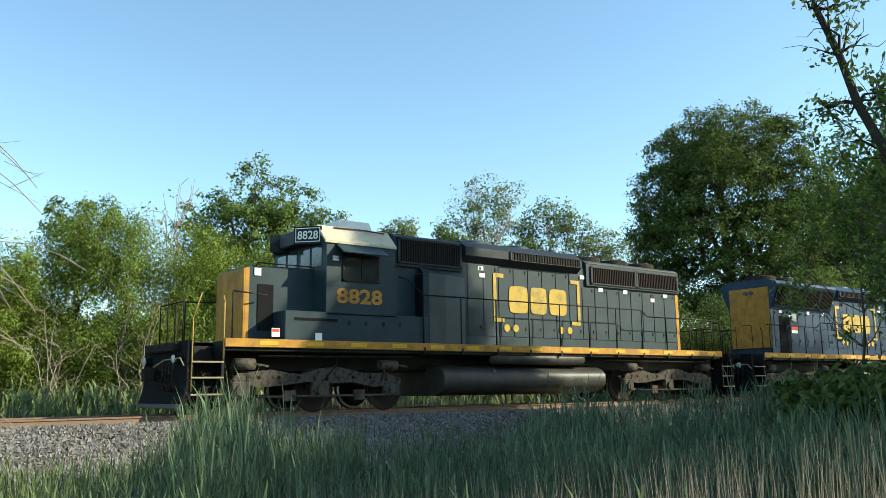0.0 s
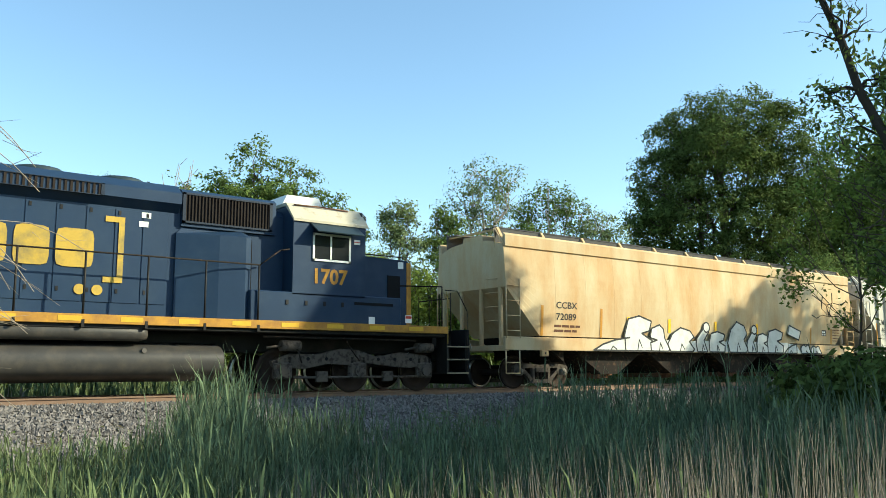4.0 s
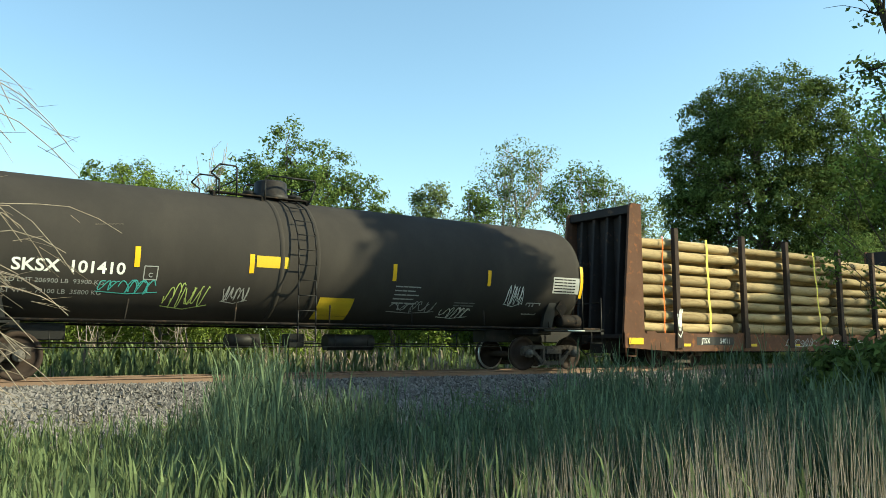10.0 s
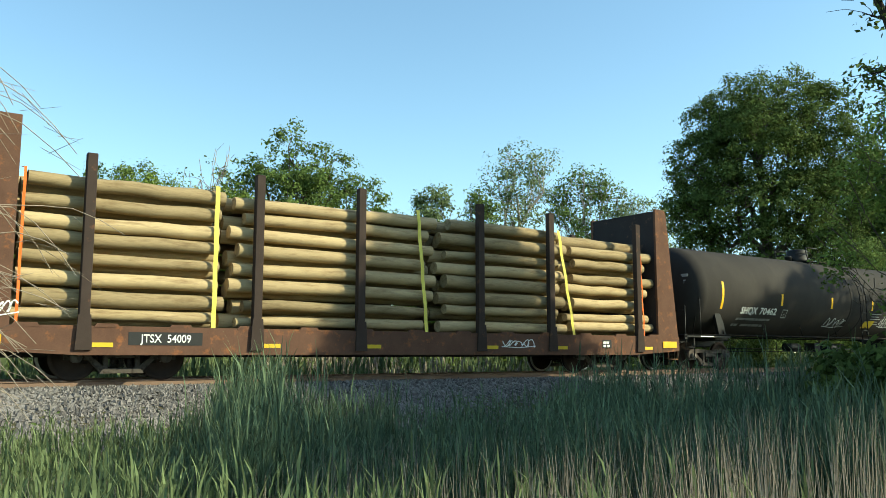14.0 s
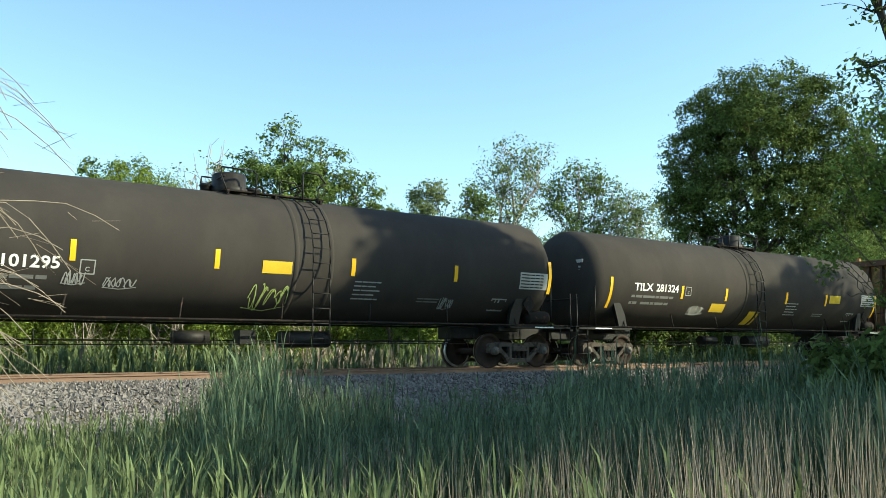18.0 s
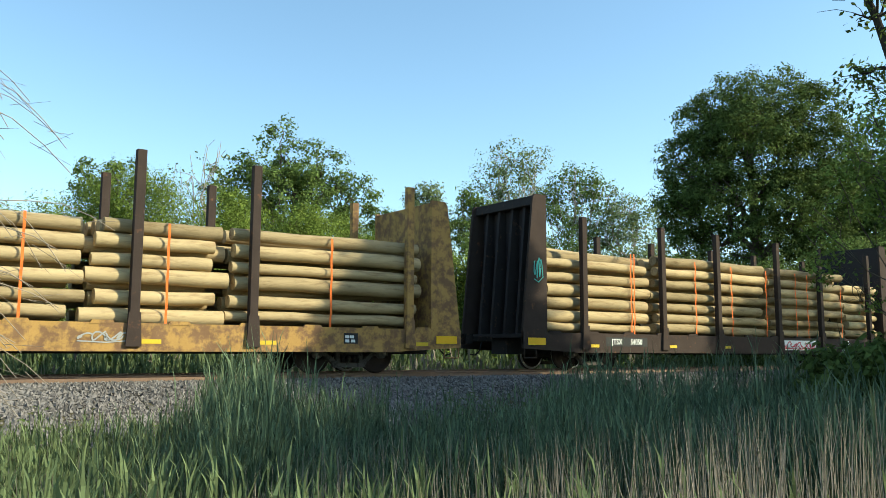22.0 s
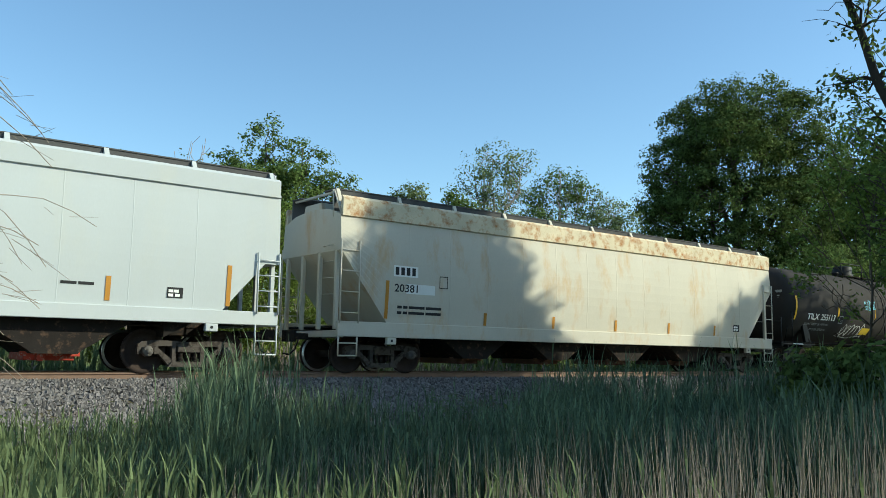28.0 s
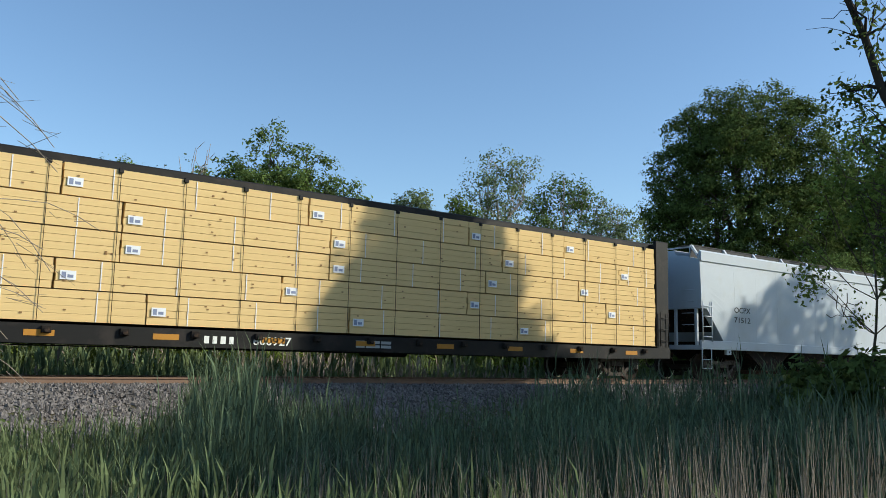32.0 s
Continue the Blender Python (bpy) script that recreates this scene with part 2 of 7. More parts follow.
def stones():
    rng = np.random.default_rng(3)
    base = np.array([(1, 0, 0), (-1, 0, 0), (0, 1, 0), (0, -1, 0), (0, 0, 1), (0, 0, -1)], float)
    tri = np.array([(0, 2, 4), (2, 1, 4), (1, 3, 4), (3, 0, 4), (2, 0, 5), (1, 2, 5), (3, 1, 5), (0, 3, 5)])
    n = 52000
    x = np.where(rng.random(n) < 0.55, rng.uniform(-7, 12, n), rng.uniform(12, 45, n))
    y = 15.2 + 2.85 * rng.random(n) ** 0.8
    z = np.interp(y, [p[0] for p in BED], [p[1] for p in BED])
    size = rng.uniform(0.028, 0.075, n)
    v = base[None] * (size[:, None, None] * rng.uniform(0.6, 1.3, (n, 6, 1))) + rng.normal(0, 0.008, (n, 6, 3))
    a = rng.uniform(0, 6.28, n)
    c, s = np.cos(a)[:, None], np.sin(a)[:, None]
    v = np.stack([v[..., 0] * c - v[..., 1] * s, v[..., 0] * s + v[..., 1] * c, v[..., 2] * 0.8], -1)
    v += np.stack([x, y, z + 0.005], -1)[:, None]
    solid("ballast", quads("ballast", v[:, tri].reshape(-1, 3), BALLAST, 3), BALLAST, "grey crushed stone ballast beside the rails", "ballast", kind="stuff")


def ballast_bed():
    m = Mesh()
    prof = BED
    xs = [-250, -60] + [x * 0.8 for x in range(-25, 90)] + [120, 260]
    v = []
    for x in xs:
        for y, z in prof:
            v.append((x, y + 0.1 * noise.noise((x, y, 3)), z + 0.05 * noise.noise((x * 0.9, y * 2, 1))))
    k = len(prof)
    m.add(v, [(i * k + j, (i + 1) * k + j, (i + 1) * k + j + 1, i * k + j + 1) for i in range(len(xs) - 1) for j in range(k - 1)], True)
    solid("ballast_bed", m, BALLAST, "raised bank of grey crushed stone under the track", "ballast", kind="structure")


def rails():
    prof = [(-0.075, -0.17), (0.075, -0.17), (0.075, -0.158), (0.012, -0.14), (0.012, -0.045), (0.036, -0.035), (0.036, -0.006), (0.028, 0.0), (-0.028, 0.0), (-0.036, -0.006), (-0.036, -0.035), (-0.012, -0.045), (-0.012, -0.14), (-0.075, -0.158)]
    for side in (-0.7525, 0.7525):
        m = Mesh()
        m.prism([(TRACK_Y + side + a, b) for a, b in prof], -260, 300, "x")
        solid("rail", m, RAILMAT, "rust-brown steel rail on timber sleepers", "rail", "rails", "structure")
    m = Mesh().box(-0.115, 0.115, -1.3, 1.3, -0.36, -0.175, 0.01).data("sleeper", TIEMAT)
    for i in range(150):
        solid("sleeper", m, TIEMAT, "dark creosoted timber sleeper in the ballast", "sleeper", "sleepers", "structure", at=pose(-12 + i * 0.53, TRACK_Y, 0, 0, 0, random.uniform(-1, 1)))


ground()
ballast_bed()
rails()
stones()
# ---- trees, bushes and reeds ----
def leaf_cloud(rng, centres, spread, count, size, hang=0.0, facing=None):
    """Loose diamond leaves round clump centres, turned outwards and up; hang draws the clumps out downwards."""
    centres = np.asarray(centres)
    c = np.repeat(centres, count, 0)
    n = len(c)
    d = rng.normal(0, 1, (n, 3))
    d /= np.linalg.norm(d, axis=1)[:, None]
    off = d * (spread * 2.0 * rng.random(n) ** 0.6)[:, None]
    off[:, 2] = off[:, 2] * (0.7 + hang) - hang * spread * np.abs(rng.normal(0, 1, n))
    face = d * 0.5 + rng.normal(0, 0.5, (n, 3)) + np.array([0, 0, 0.35])
    if facing is not None:
        face += np.repeat(facing, count, 0) * 0.8
    face /= np.linalg.norm(face, axis=1)[:, None]
    u = rng.normal(0, 1, (n, 3)) + np.array([0, 0, -hang * 1.6])
    u -= face * (u * face).sum(1)[:, None]
    u /= np.linalg.norm(u, axis=1)[:, None] + 1e-9
    w = np.cross(face, u)
    c = c + off
    s = size * rng.uniform(0.6, 1.35, (n, 1))
    a, b = u * s, w * s * (0.52 - 0.27 * min(hang, 1))
    return np.stack([c - a, c + b - a * 0.15, c + a, c - b - a * 0.15], 1).reshape(-1, 3)


def boughs(rng, lobes, clumps, fill, gap, seed):
    """Tuft centres on the rounded boughs that make up each lobe of a crown, and the way each tuft faces."""
    area = np.array([l[3] * l[4] for l in lobes])
    pts, out = [], []
    for l, share in zip(lobes, area / area.sum()):
        n = int(clumps * share)
        reach = np.array([l[3], l[3], l[4]])
        count = int(max(7, min(30, 9 * max(l[3], l[4]))))
        a = rng.normal(0, 1, (count, 3)) + np.array([0, 0, 0.15])
        a /= np.linalg.norm(a, axis=1)[:, None]
        size = np.clip(min(l[3], l[4]) * rng.uniform(0.22, 0.42, count), 0.2, 0.9)
        mid = np.array(l[:3]) + a * rng.uniform(0.72, 1.04, (count, 1)) * reach
        near = rng.choice(count, n, p=size ** 2 / (size ** 2).sum())
        d = rng.normal(0, 1, (n, 3)) + a[near] * 0.6 + np.array([0, 0, 0.2])
        d /= np.linalg.norm(d, axis=1)[:, None]
        r = np.where(rng.random(n) < 0.12, rng.uniform(1.2, 1.7, n), rng.uniform(0.6, 1.08, n))   # a few shoots stand out
        p = mid[near] + d * (r * size[near])[:, None] * np.array([1, 1, 0.8])
        skin = rng.random(n) < 0.4
        e = rng.normal(0, 1, (n, 3))
        e /= np.linalg.norm(e, axis=1)[:, None]
        p[skin] = (np.array(l[:3]) + e * rng.uniform(0.8, 1.08, (n, 1)) * reach)[skin]
        d[skin] = e[skin]
        deep = rng.random(n) > fill + 0.25
        p[deep] = (np.array(l[:3]) + e * rng.uniform(0.1, 0.75, (n, 1)) * reach)[deep]
        keep = np.array([noise.noise((q[0] * 0.8 + seed, q[1] * 0.8, q[2] * 0.8)) > gap - 0.5 for q in p])
        pts.append(p[keep])
        out.append(d[keep])
    return np.concatenate(pts), np.concatenate(out)


def limb(m, p0, p1, r0, r1, rng, bend=0.12, steps=4, seg=6):
    p0, p1 = Vector(p0), Vector(p1)
    d = (p1 - p0).length
    pts = [p0 + (p1 - p0) * (i / steps) + Vector(rng.normal(0, 1, 3)) * d * bend * (0 if i in (0, steps) else 0.5) for i in range(steps + 1)]
    for i in range(steps):
        m.tube(pts[i], pts[i + 1], r0 + (r1 - r0) * i / steps, r0 + (r1 - r0) * (i + 1) / steps, seg, False)
    return pts


def tree(name, label, x, y, lobes, leaf, size, clumps, per, seed, trunk=0.2, spread=0.35, fill=0.55, gap=0.0, hang=0.0, twigs=40, bark=None, lean=(0, 0), category="tree", group=""):
    """lobes: (dx, dy, z, rx, rz) of the crown; clumps: how many tufts in all."""
    rng = np.random.default_rng(seed)
    z0 = ground_z(x, y)
    lobes = [(*l[:2], l[2] - z0 * 0.35, *l[3:]) for l in lobes]   # heights are given above the rails
    root = thing(name, x, y, z0, label, category, group)
    top = max(l[2] for l in lobes)
    wood = Mesh()
    stem = limb(wood, (0, 0, -0.1), (lean[0], lean[1], top * 0.85), trunk, trunk * 0.3, rng, 0.04, 6, 9)
    for dx, dy, z, rx, rz in lobes:
        k = min(range(len(stem)), key=lambda i: abs(stem[i].z - z * 0.6))
        pts = limb(wood, stem[k], (dx, dy, z), trunk * 0.42, trunk * 0.12, rng, 0.14, 4)
        for _ in range(max(2, twigs // len(lobes))):
            a = rng.normal(0, 1, 3)
            a /= np.linalg.norm(a)
            limb(wood, pts[int(rng.integers(2, 5))], (dx + a[0] * rx * 0.95, dy + a[1] * rx * 0.95, z + a[2] * rz * 0.95), trunk * 0.12, 0.012, rng, 0.15, 3, 4)
    part("trunk", wood.data("trunk", bark or BARK, False), None, root, "bare brown trunk and branches")
    pts, out = boughs(rng, lobes, clumps, fill, gap, seed)
    out = out[pts[:, 2] > 0.15]
    pts = pts[pts[:, 2] > 0.15]
    part("crown", quads("crown", leaf_cloud(rng, pts, spread, per, size, hang, out), leaf), None, root)
    return root


def tree_at(name, label, bearing, distance, lobes, *rest, **more):
    """Lobes are given across and away from the camera; they are turned to suit the bearing."""
    x, y = spot(bearing, distance)
    b = radians(bearing)
    turned = [(l[0] * math.cos(b) + l[1] * math.sin(b), -l[0] * math.sin(b) + l[1] * math.cos(b), *l[2:]) for l in lobes]
    return tree(name, label, x, y, turned, *rest, **more)


def far_plants():
    willow = "rounded bright yellow-green willow bush beyond the track"
    for b, d, w, h, s in ((6.5, 33, 2.6, 6.0, 1), (10.0, 34, 2.3, 6.3, 2), (13.8, 35, 2.6, 8.0, 3), (16.6, 33, 2.6, 7.9, 4), (20.3, 35, 2.5, 7.6, 5), (24.5, 34, 2.3, 6.8, 6), (28.6, 36, 2.2, 7.0, 7), (32.0, 36, 2.1, 6.4, 8), (1.5, 32, 3.0, 7.0, 9), (-4, 32, 3.0, 7.0, 10), (8.2, 38, 2.6, 4.6, 11), (12.2, 39, 2.6, 5.0, 12), (17.5, 39, 2.6, 5.0, 13)):
        rng = np.random.default_rng(s)
        lobes = [(rng.uniform(-0.7, 0.7) * w, rng.uniform(-0.6, 0.6) * w, h * f, w * rng.uniform(0.45, 0.75), h * 0.17) for f in (0.15, 0.3, 0.45, 0.6, 0.72, 0.8, 0.84)]
        tree_at("willow_bush", willow, b, d, lobes, LEAF_WILLOW, 0.06, 700, 52, 20 + s, 0.1, 0.24, 0.55, 0.12, 0.55, category="bush", group="willows beyond the track")
    tree_at("poplar_sapling", "slim dark green sapling rising behind the willows", 13.6, 41, [(-0.9, 0, 8.9, 0.5, 0.8), (0.3, 0, 9.0, 0.45, 0.7), (1.2, 0, 9.3, 0.3, 0.7), (0, 0, 7.6, 1.2, 1.0)], LEAF_MID, 0.08, 260, 18, 47, 0.08, 0.2, 0.55, 0.05)
    # pale dead stems in front of the willows
    for k, (b_, d_) in enumerate(((12.4, 30.0), (17.6, 30.2), (27.0, 30.5))):
        x, y = spot(b_, d_)
        rng = np.random.default_rng(210 + k)
        root = thing("dead_shrub", x, y, ground_z(x, y), "pale leafless shrub before the willows", "shrub", "dead shrubs")
        wood = Mesh()
        for _ in range(6):
            tip = Vector((rng.normal(0, 0.75), rng.normal(0, 0.4), rng.uniform(2.2, 4.2)))
            q = limb(wood, (rng.normal(0, 0.1), rng.normal(0, 0.1), -0.05), tip, 0.026, 0.009, rng, 0.1, 5, 5)
            for p in q[2:]:
                for _ in range(2):
                    limb(wood, p, p + Vector((rng.normal(0, 0.5), rng.normal(0, 0.3), rng.uniform(0.2, 0.9))), 0.01, 0.005, rng, 0.15, 3, 3)
        part("stem", wood.data("stem", DEADWOOD, False), None, root)
    # the tall maple over the willows
    tree_at("maple_tree", "tall mid-green maple with an uneven spreading crown", 25.8, 45, [(-3.6, 0, 8.7, 1.5, 2.0), (-2.9, 0.5, 10.3, 0.9, 1.2), (-0.9, 0, 11.6, 1.1, 1.9), (-1.3, -0.5, 8.6, 2.0, 2.3), (1.1, 0, 10.7, 1.7, 1.6), (0.6, 0.6, 8.4, 2.3, 2.4), (2.9, 0, 9.4, 1.3, 1.4), (3.9, 0.2, 8.0, 1.2, 1.0), (2.2, 0, 6.5, 2.0, 2.0), (-2.4, 0, 6.0, 2.0, 2.0), (0, 0, 5.0, 2.5, 2.2)], LEAF_MID, 0.095, 1500, 30, 40, 0.3, 0.25, 0.6, 0.18, twigs=90)
    tree_at("dead_snag", "grey leafless dead tree among the bushes", 19.6, 42, [(-0.6, 0, 9.6, 0.9, 1.3), (0.5, 0, 10.2, 0.8, 1.4), (0.1, 0, 8.2, 1.0, 1.2)], LEAF_PALE, 0.1, 30, 4, 41, 0.13, 0.2, 0.6, 0.0, twigs=40, bark=DEADWOOD)
    tree_at("poplar_sapling", "slender sparse green sapling against the sky", 34.8, 41, [(0, 0, 8.9, 0.75, 0.75), (-0.5, 0, 8, 0.8, 0.8), (0.6, 0, 7.8, 0.8, 0.9), (0, 0, 6.6, 1.1, 1.2)], LEAF_PALE, 0.08, 300, 18, 42, 0.1, 0.22, 0.6, 0.05)
    tree_at("poplar_sapling", "slender sparse green sapling against the sky", 37.8, 42, [(0, 0, 8.9, 0.5, 0.6), (0.2, 0, 7.9, 0.9, 0.9), (0.2, 0, 6.6, 1.2, 1.2)], LEAF_MID, 0.08, 300, 18, 43, 0.1, 0.22, 0.6, 0.05)
    tree_at("ash_tree", "thin-crowned ash with bare upper branches", 40.5, 44, [(0, 0, 11.4, 0.9, 0.9), (-1, 0, 10.4, 0.9, 1.1), (1.4, 0, 11, 0.8, 0.9), (0.3, 0, 9.4, 1.5, 1.1), (-0.3, 0, 8, 1.8, 1.2), (0.4, 0, 6.4, 2, 1.3)], LEAF_PALE, 0.08, 420, 18, 44, 0.17, 0.26, 0.5, 0.14, twigs=90, bark=DEADWOOD)
    tree_at("ash_tree", "thin-crowned grey-green ash with open branches", 45.1, 46, [(0, 0, 10.4, 1.2, 1), (-1.2, 0, 9.4, 1.1, 1.1), (1.1, 0, 9.8, 1, 1), (0, 0, 8, 1.7, 1.3), (0, 0, 6.2, 2, 1.4)], LEAF_MID, 0.08, 520, 18, 45, 0.17, 0.26, 0.5, 0.08, twigs=90, bark=DEADWOOD)
    tree_at("ash_tree", "low pale ash with open twiggy crown", 47.9, 46, [(0.2, 0, 9, 1.1, 0.9), (-0.6, 0, 7.8, 1.2, 1), (1.2, 0, 7.8, 1.2, 0.9), (0.6, 0, 6.2, 2, 1.3)], LEAF_PALE, 0.08, 420, 18, 46, 0.15, 0.26, 0.5, 0.1, twigs=90, bark=DEADWOOD)
    # shrubs that close the view under those crowns
    for i, (b, d, w, h, mt) in enumerate(((35.5, 37, 2.4, 5.6, 0), (38.5, 38, 2.2, 5.9, 1), (41.3, 36, 2.2, 6.0, 0), (44.0, 37, 2.2, 5.2, 1), (46.8, 39, 2.4, 5.0, 1), (49.8, 41, 2.6, 5.6, 2), (52.8, 42, 2.8, 5.8, 2), (56.0, 47, 3.2, 6.2, 2), (59.5, 54, 4.0, 8.0, 1), (63.0, 60, 4.6, 9.5, 2), (67, 70, 5.6, 12.0, 1), (71, 82, 6.5, 14.0, 2))):
        rng = np.random.default_rng(60 + i)
        lobes = [(rng.uniform(-0.7, 0.7) * w, rng.uniform(-0.6, 0.6) * w, h * f, w * rng.uniform(0.5, 0.75), h * 0.17) for f in (0.15, 0.3, 0.45, 0.62, 0.82)]
        tree_at("shrub", ("bright green leafy shrub beyond the track", "mid-green leafy shrub beyond the track", "dense dark green shrub beyond the track")[mt], b, d, lobes, (LEAF_WILLOW, LEAF_MID, LEAF_DARK)[mt], 0.085, 560, 34, 80 + i, 0.12, 0.33, 0.6, 0.14, 0.2, category="bush", group="shrubs beyond the track")
    # the great tree on the skyline
    tree_at("great_maple", "very large dark green maple with a domed crown", 56.8, 61, [(0.3, 0, 18.6, 3.6, 2.2), (-2.6, 0, 17.2, 2.6, 2.4), (3.3, 0, 17.0, 2.6, 2.4), (-3.9, 0, 14.2, 2.3, 2.6), (0, -1.5, 15.2, 3.4, 3.0), (4.6, 0, 13.8, 2.2, 2.8), (-4.2, 0, 11.0, 2.6, 2.2), (-5.6, 0, 12.2, 1.3, 1.3), (-1.0, -2, 11.4, 3.4, 2.6), (3.4, -1, 10.8, 3.0, 2.6), (-4.6, 0, 7.6, 2.4, 2.2), (0, -1, 7.4, 3.6, 2.6), (4.4, 0, 7.0, 3.0, 2.6)], LEAF_DARK, 0.105, 4700, 32, 50, 0.45, 0.30, 0.6, 0.15, twigs=220)
    tree_at("maple_tree", "dark green maple beside a larger one", 64.5, 66, [(0, 0, 13.6, 2.8, 2.5), (-2.5, 0, 12, 2.8, 2.8), (2.8, 0, 12, 3.0, 2.8), (0, 0, 9.6, 3.8, 3.0), (-2.8, 0, 8.1, 3.0, 2.8), (3.2, 0, 8.4, 3.3, 2.8)], LEAF_MID, 0.2, 1500, 13, 51, 0.3, 0.4, 0.6, 0.04)
    tree_at("maple_tree", "mid-green maple at the edge of the wood", 69.5, 78, [(0, 0, 20.0, 4.7, 4.4), (-3.7, 0, 15.0, 4.4, 4.4), (3.7, 0, 14.5, 4.4, 4.4), (0, 0, 9.6, 5.0, 4.4)], LEAF_MID, 0.36, 900, 13, 52, 0.3, 0.4, 0.6, 0.04)


def near_plants():
    # a leafy tree that hangs into the view on this side of the track
    tree_at("roadside_elm", "leafy elm with drooping dark green branches", 73.0, 17.0, [(-1.6, 0, 6.2, 1.0, 0.9), (-2.3, 0.3, 5.2, 0.8, 0.8), (-1.0, 0.4, 5.0, 1.2, 1.0), (-2.1, 0, 4.0, 0.8, 0.8), (-0.6, 0, 3.4, 1.2, 0.9), (-2.0, -0.3, 2.9, 0.45, 0.5), (0.6, 0, 6.6, 1.6, 1.3), (0.8, 0, 4.4, 1.6, 1.4), (2.2, 0, 5.6, 1.6, 1.6)], LEAF_ELM, 0.062, 800, 14, 90, 0.12, 0.17, 0.6, 0.3, 0.3, twigs=150)
    # the half-dead leaning tree in front of it
    rng = np.random.default_rng(91)
    x, y = spot(72.0, 11.5)
    root = thing("leaning_tree", x, y, ground_z(x, y), "half-dead leaning tree with few leaves, darkened for shade", "tree")
    wood, tips = Mesh(), []
    bx, by = -math.cos(radians(72.0)), math.sin(radians(72.0))   # towards the left of the picture
    pts = limb(wood, (0.25 * -bx, 0.25 * -by, -0.1), (1.75 * bx, 1.75 * by, 5.5 - ground_z(x, y)), 0.11, 0.042, rng, 0.03, 9, 8)
    for k in range(4, 10):
        for side in (-1, 1, -1, 1, 0.4):
            r = rng.uniform(0.2, 0.62) * (0.5 if k > 8 else 1)
            tip = pts[k] + Vector((bx * side * r, by * side * r, rng.uniform(-0.1, 0.7))) + Vector(rng.normal(0, 0.15, 3))
            q = limb(wood, pts[k], tip, 0.022, 0.004, rng, 0.12, 4, 4)
            tips += [q[2], q[3], q[4]]
            for _ in range(3):
                e = q[3] + Vector(rng.normal(0, 0.22, 3))
                limb(wood, q[2], e, 0.007, 0.003, rng, 0.15, 3, 3)
                tips.append(e)
    part("trunk", wood.data("trunk", SHADEBARK, False), None, root, "leaning trunk with bare twigs, darkened for shade")
    tips = [p[:] for p in tips if rng.random() < (0.95 if p.z < pts[8].z else 0.25)]
    # the dark leaf colour here stands in for backlit, shaded leaves
    part("crown", quads("crown", leaf_cloud(rng, np.array(tips), 0.11, 13, 0.046, 0.2), LEAF_DARK), None, root, "sparse leaves in a green darkened for shade")
    # dry twigs close to the camera
    x, y = spot(2.0, 5.0)
    root = thing("bare_shrub", x, y, ground_z(x, y), "leafless grey shrub with fine arching twigs", "shrub")
    rng = np.random.default_rng(92)
    wood = Mesh()
    for i in range(7):
        top = Vector((rng.uniform(-0.6, 0.15), rng.uniform(-0.5, 0.5), rng.uniform(2.2, 4.2)))
        pts = limb(wood, (rng.uniform(-0.1, 0.1), rng.uniform(-0.1, 0.1), -0.05), top, 0.018, 0.006, rng, 0.08, 7, 5)
        for k in range(3, 8):
            for _ in range(3):
                if pts[k].z < 1.7 or pts[k].z > 3.9:
                    continue
                reach = rng.uniform(0.35, 0.9)
                mid = pts[k] + Vector((reach * 0.55, rng.normal(0, 0.15), rng.uniform(-0.1, 0.2)))
                tip = mid + Vector((reach * 0.55, rng.normal(0, 0.1), rng.uniform(-0.45, -0.05)))
                wood.tube(pts[k], mid, 0.0045, 0.0035, 4, False)
                sag = [mid, mid.lerp(tip, 0.35) + Vector((0, 0, 0.05)), mid.lerp(tip, 0.7) + Vector((0, 0, 0.04)), tip]
                for a_, b_ in zip(sag, sag[1:]):
                    wood.tube(a_, b_, 0.0034, 0.0026, 4, False)
                for _ in range(2):
                    f = mid.lerp(tip, rng.uniform(0.1, 0.8))
                    wood.tube(f, f + Vector((rng.uniform(0.05, 0.22), rng.normal(0, 0.08), rng.uniform(-0.16, 0.08))), 0.0022, 0.001, 3, False)
    part("branch", wood.data("branch", DEADWOOD, False), None, root)
    # low dark bush at the end of the reeds
    for b_, d_, w_, h_ in ((63.6, 13.0, 0.9, 2.6), (61.0, 14.0, 0.7, 2.2), (68.5, 12.8, 0.7, 1.9), (71.5, 12.0, 0.9, 2.4)):
        rng = np.random.default_rng(int(b_ * 2))
        lobes = [(rng.uniform(-0.5, 0.5) * w_, rng.uniform(-0.5, 0.5) * w_, h_ * f - 1.0, w_ * rng.uniform(0.5, 0.8), h_ * 0.18) for f in (0.2, 0.4, 0.55, 0.7, 0.82)]
        tree_at("dogwood_bush", "low dense dark green bush among the reeds", b_, d_, lobes, LEAF_DARK, 0.07, 420, 15, int(b_), 0.05, 0.16, 0.6, 0.0, 0.1, twigs=20, category="bush", group="low bushes")
    # slender tree whose boughs hang over the near side of the track
    lobes = [(-0.4, 0, 6.4, 0.55, 0.6), (-0.75, 0.1, 5.5, 0.75, 0.6), (0.3, -0.1, 5.7, 0.8, 0.7), (-0.9, 0.1, 4.5, 0.75, 0.6), (0.0, 0, 4.4, 0.9, 0.7), (1.0, -0.2, 4.9, 1.0, 0.8), (1.1, 0, 3.6, 0.9, 0.7), (0.7, 0, 2.7, 0.6, 0.4), (-1.6, 0, 3.9, 0.5, 0.5), (-1.3, 0, 3.0, 0.45, 0.5), (-0.8, 0, 2.3, 0.45, 0.4)]
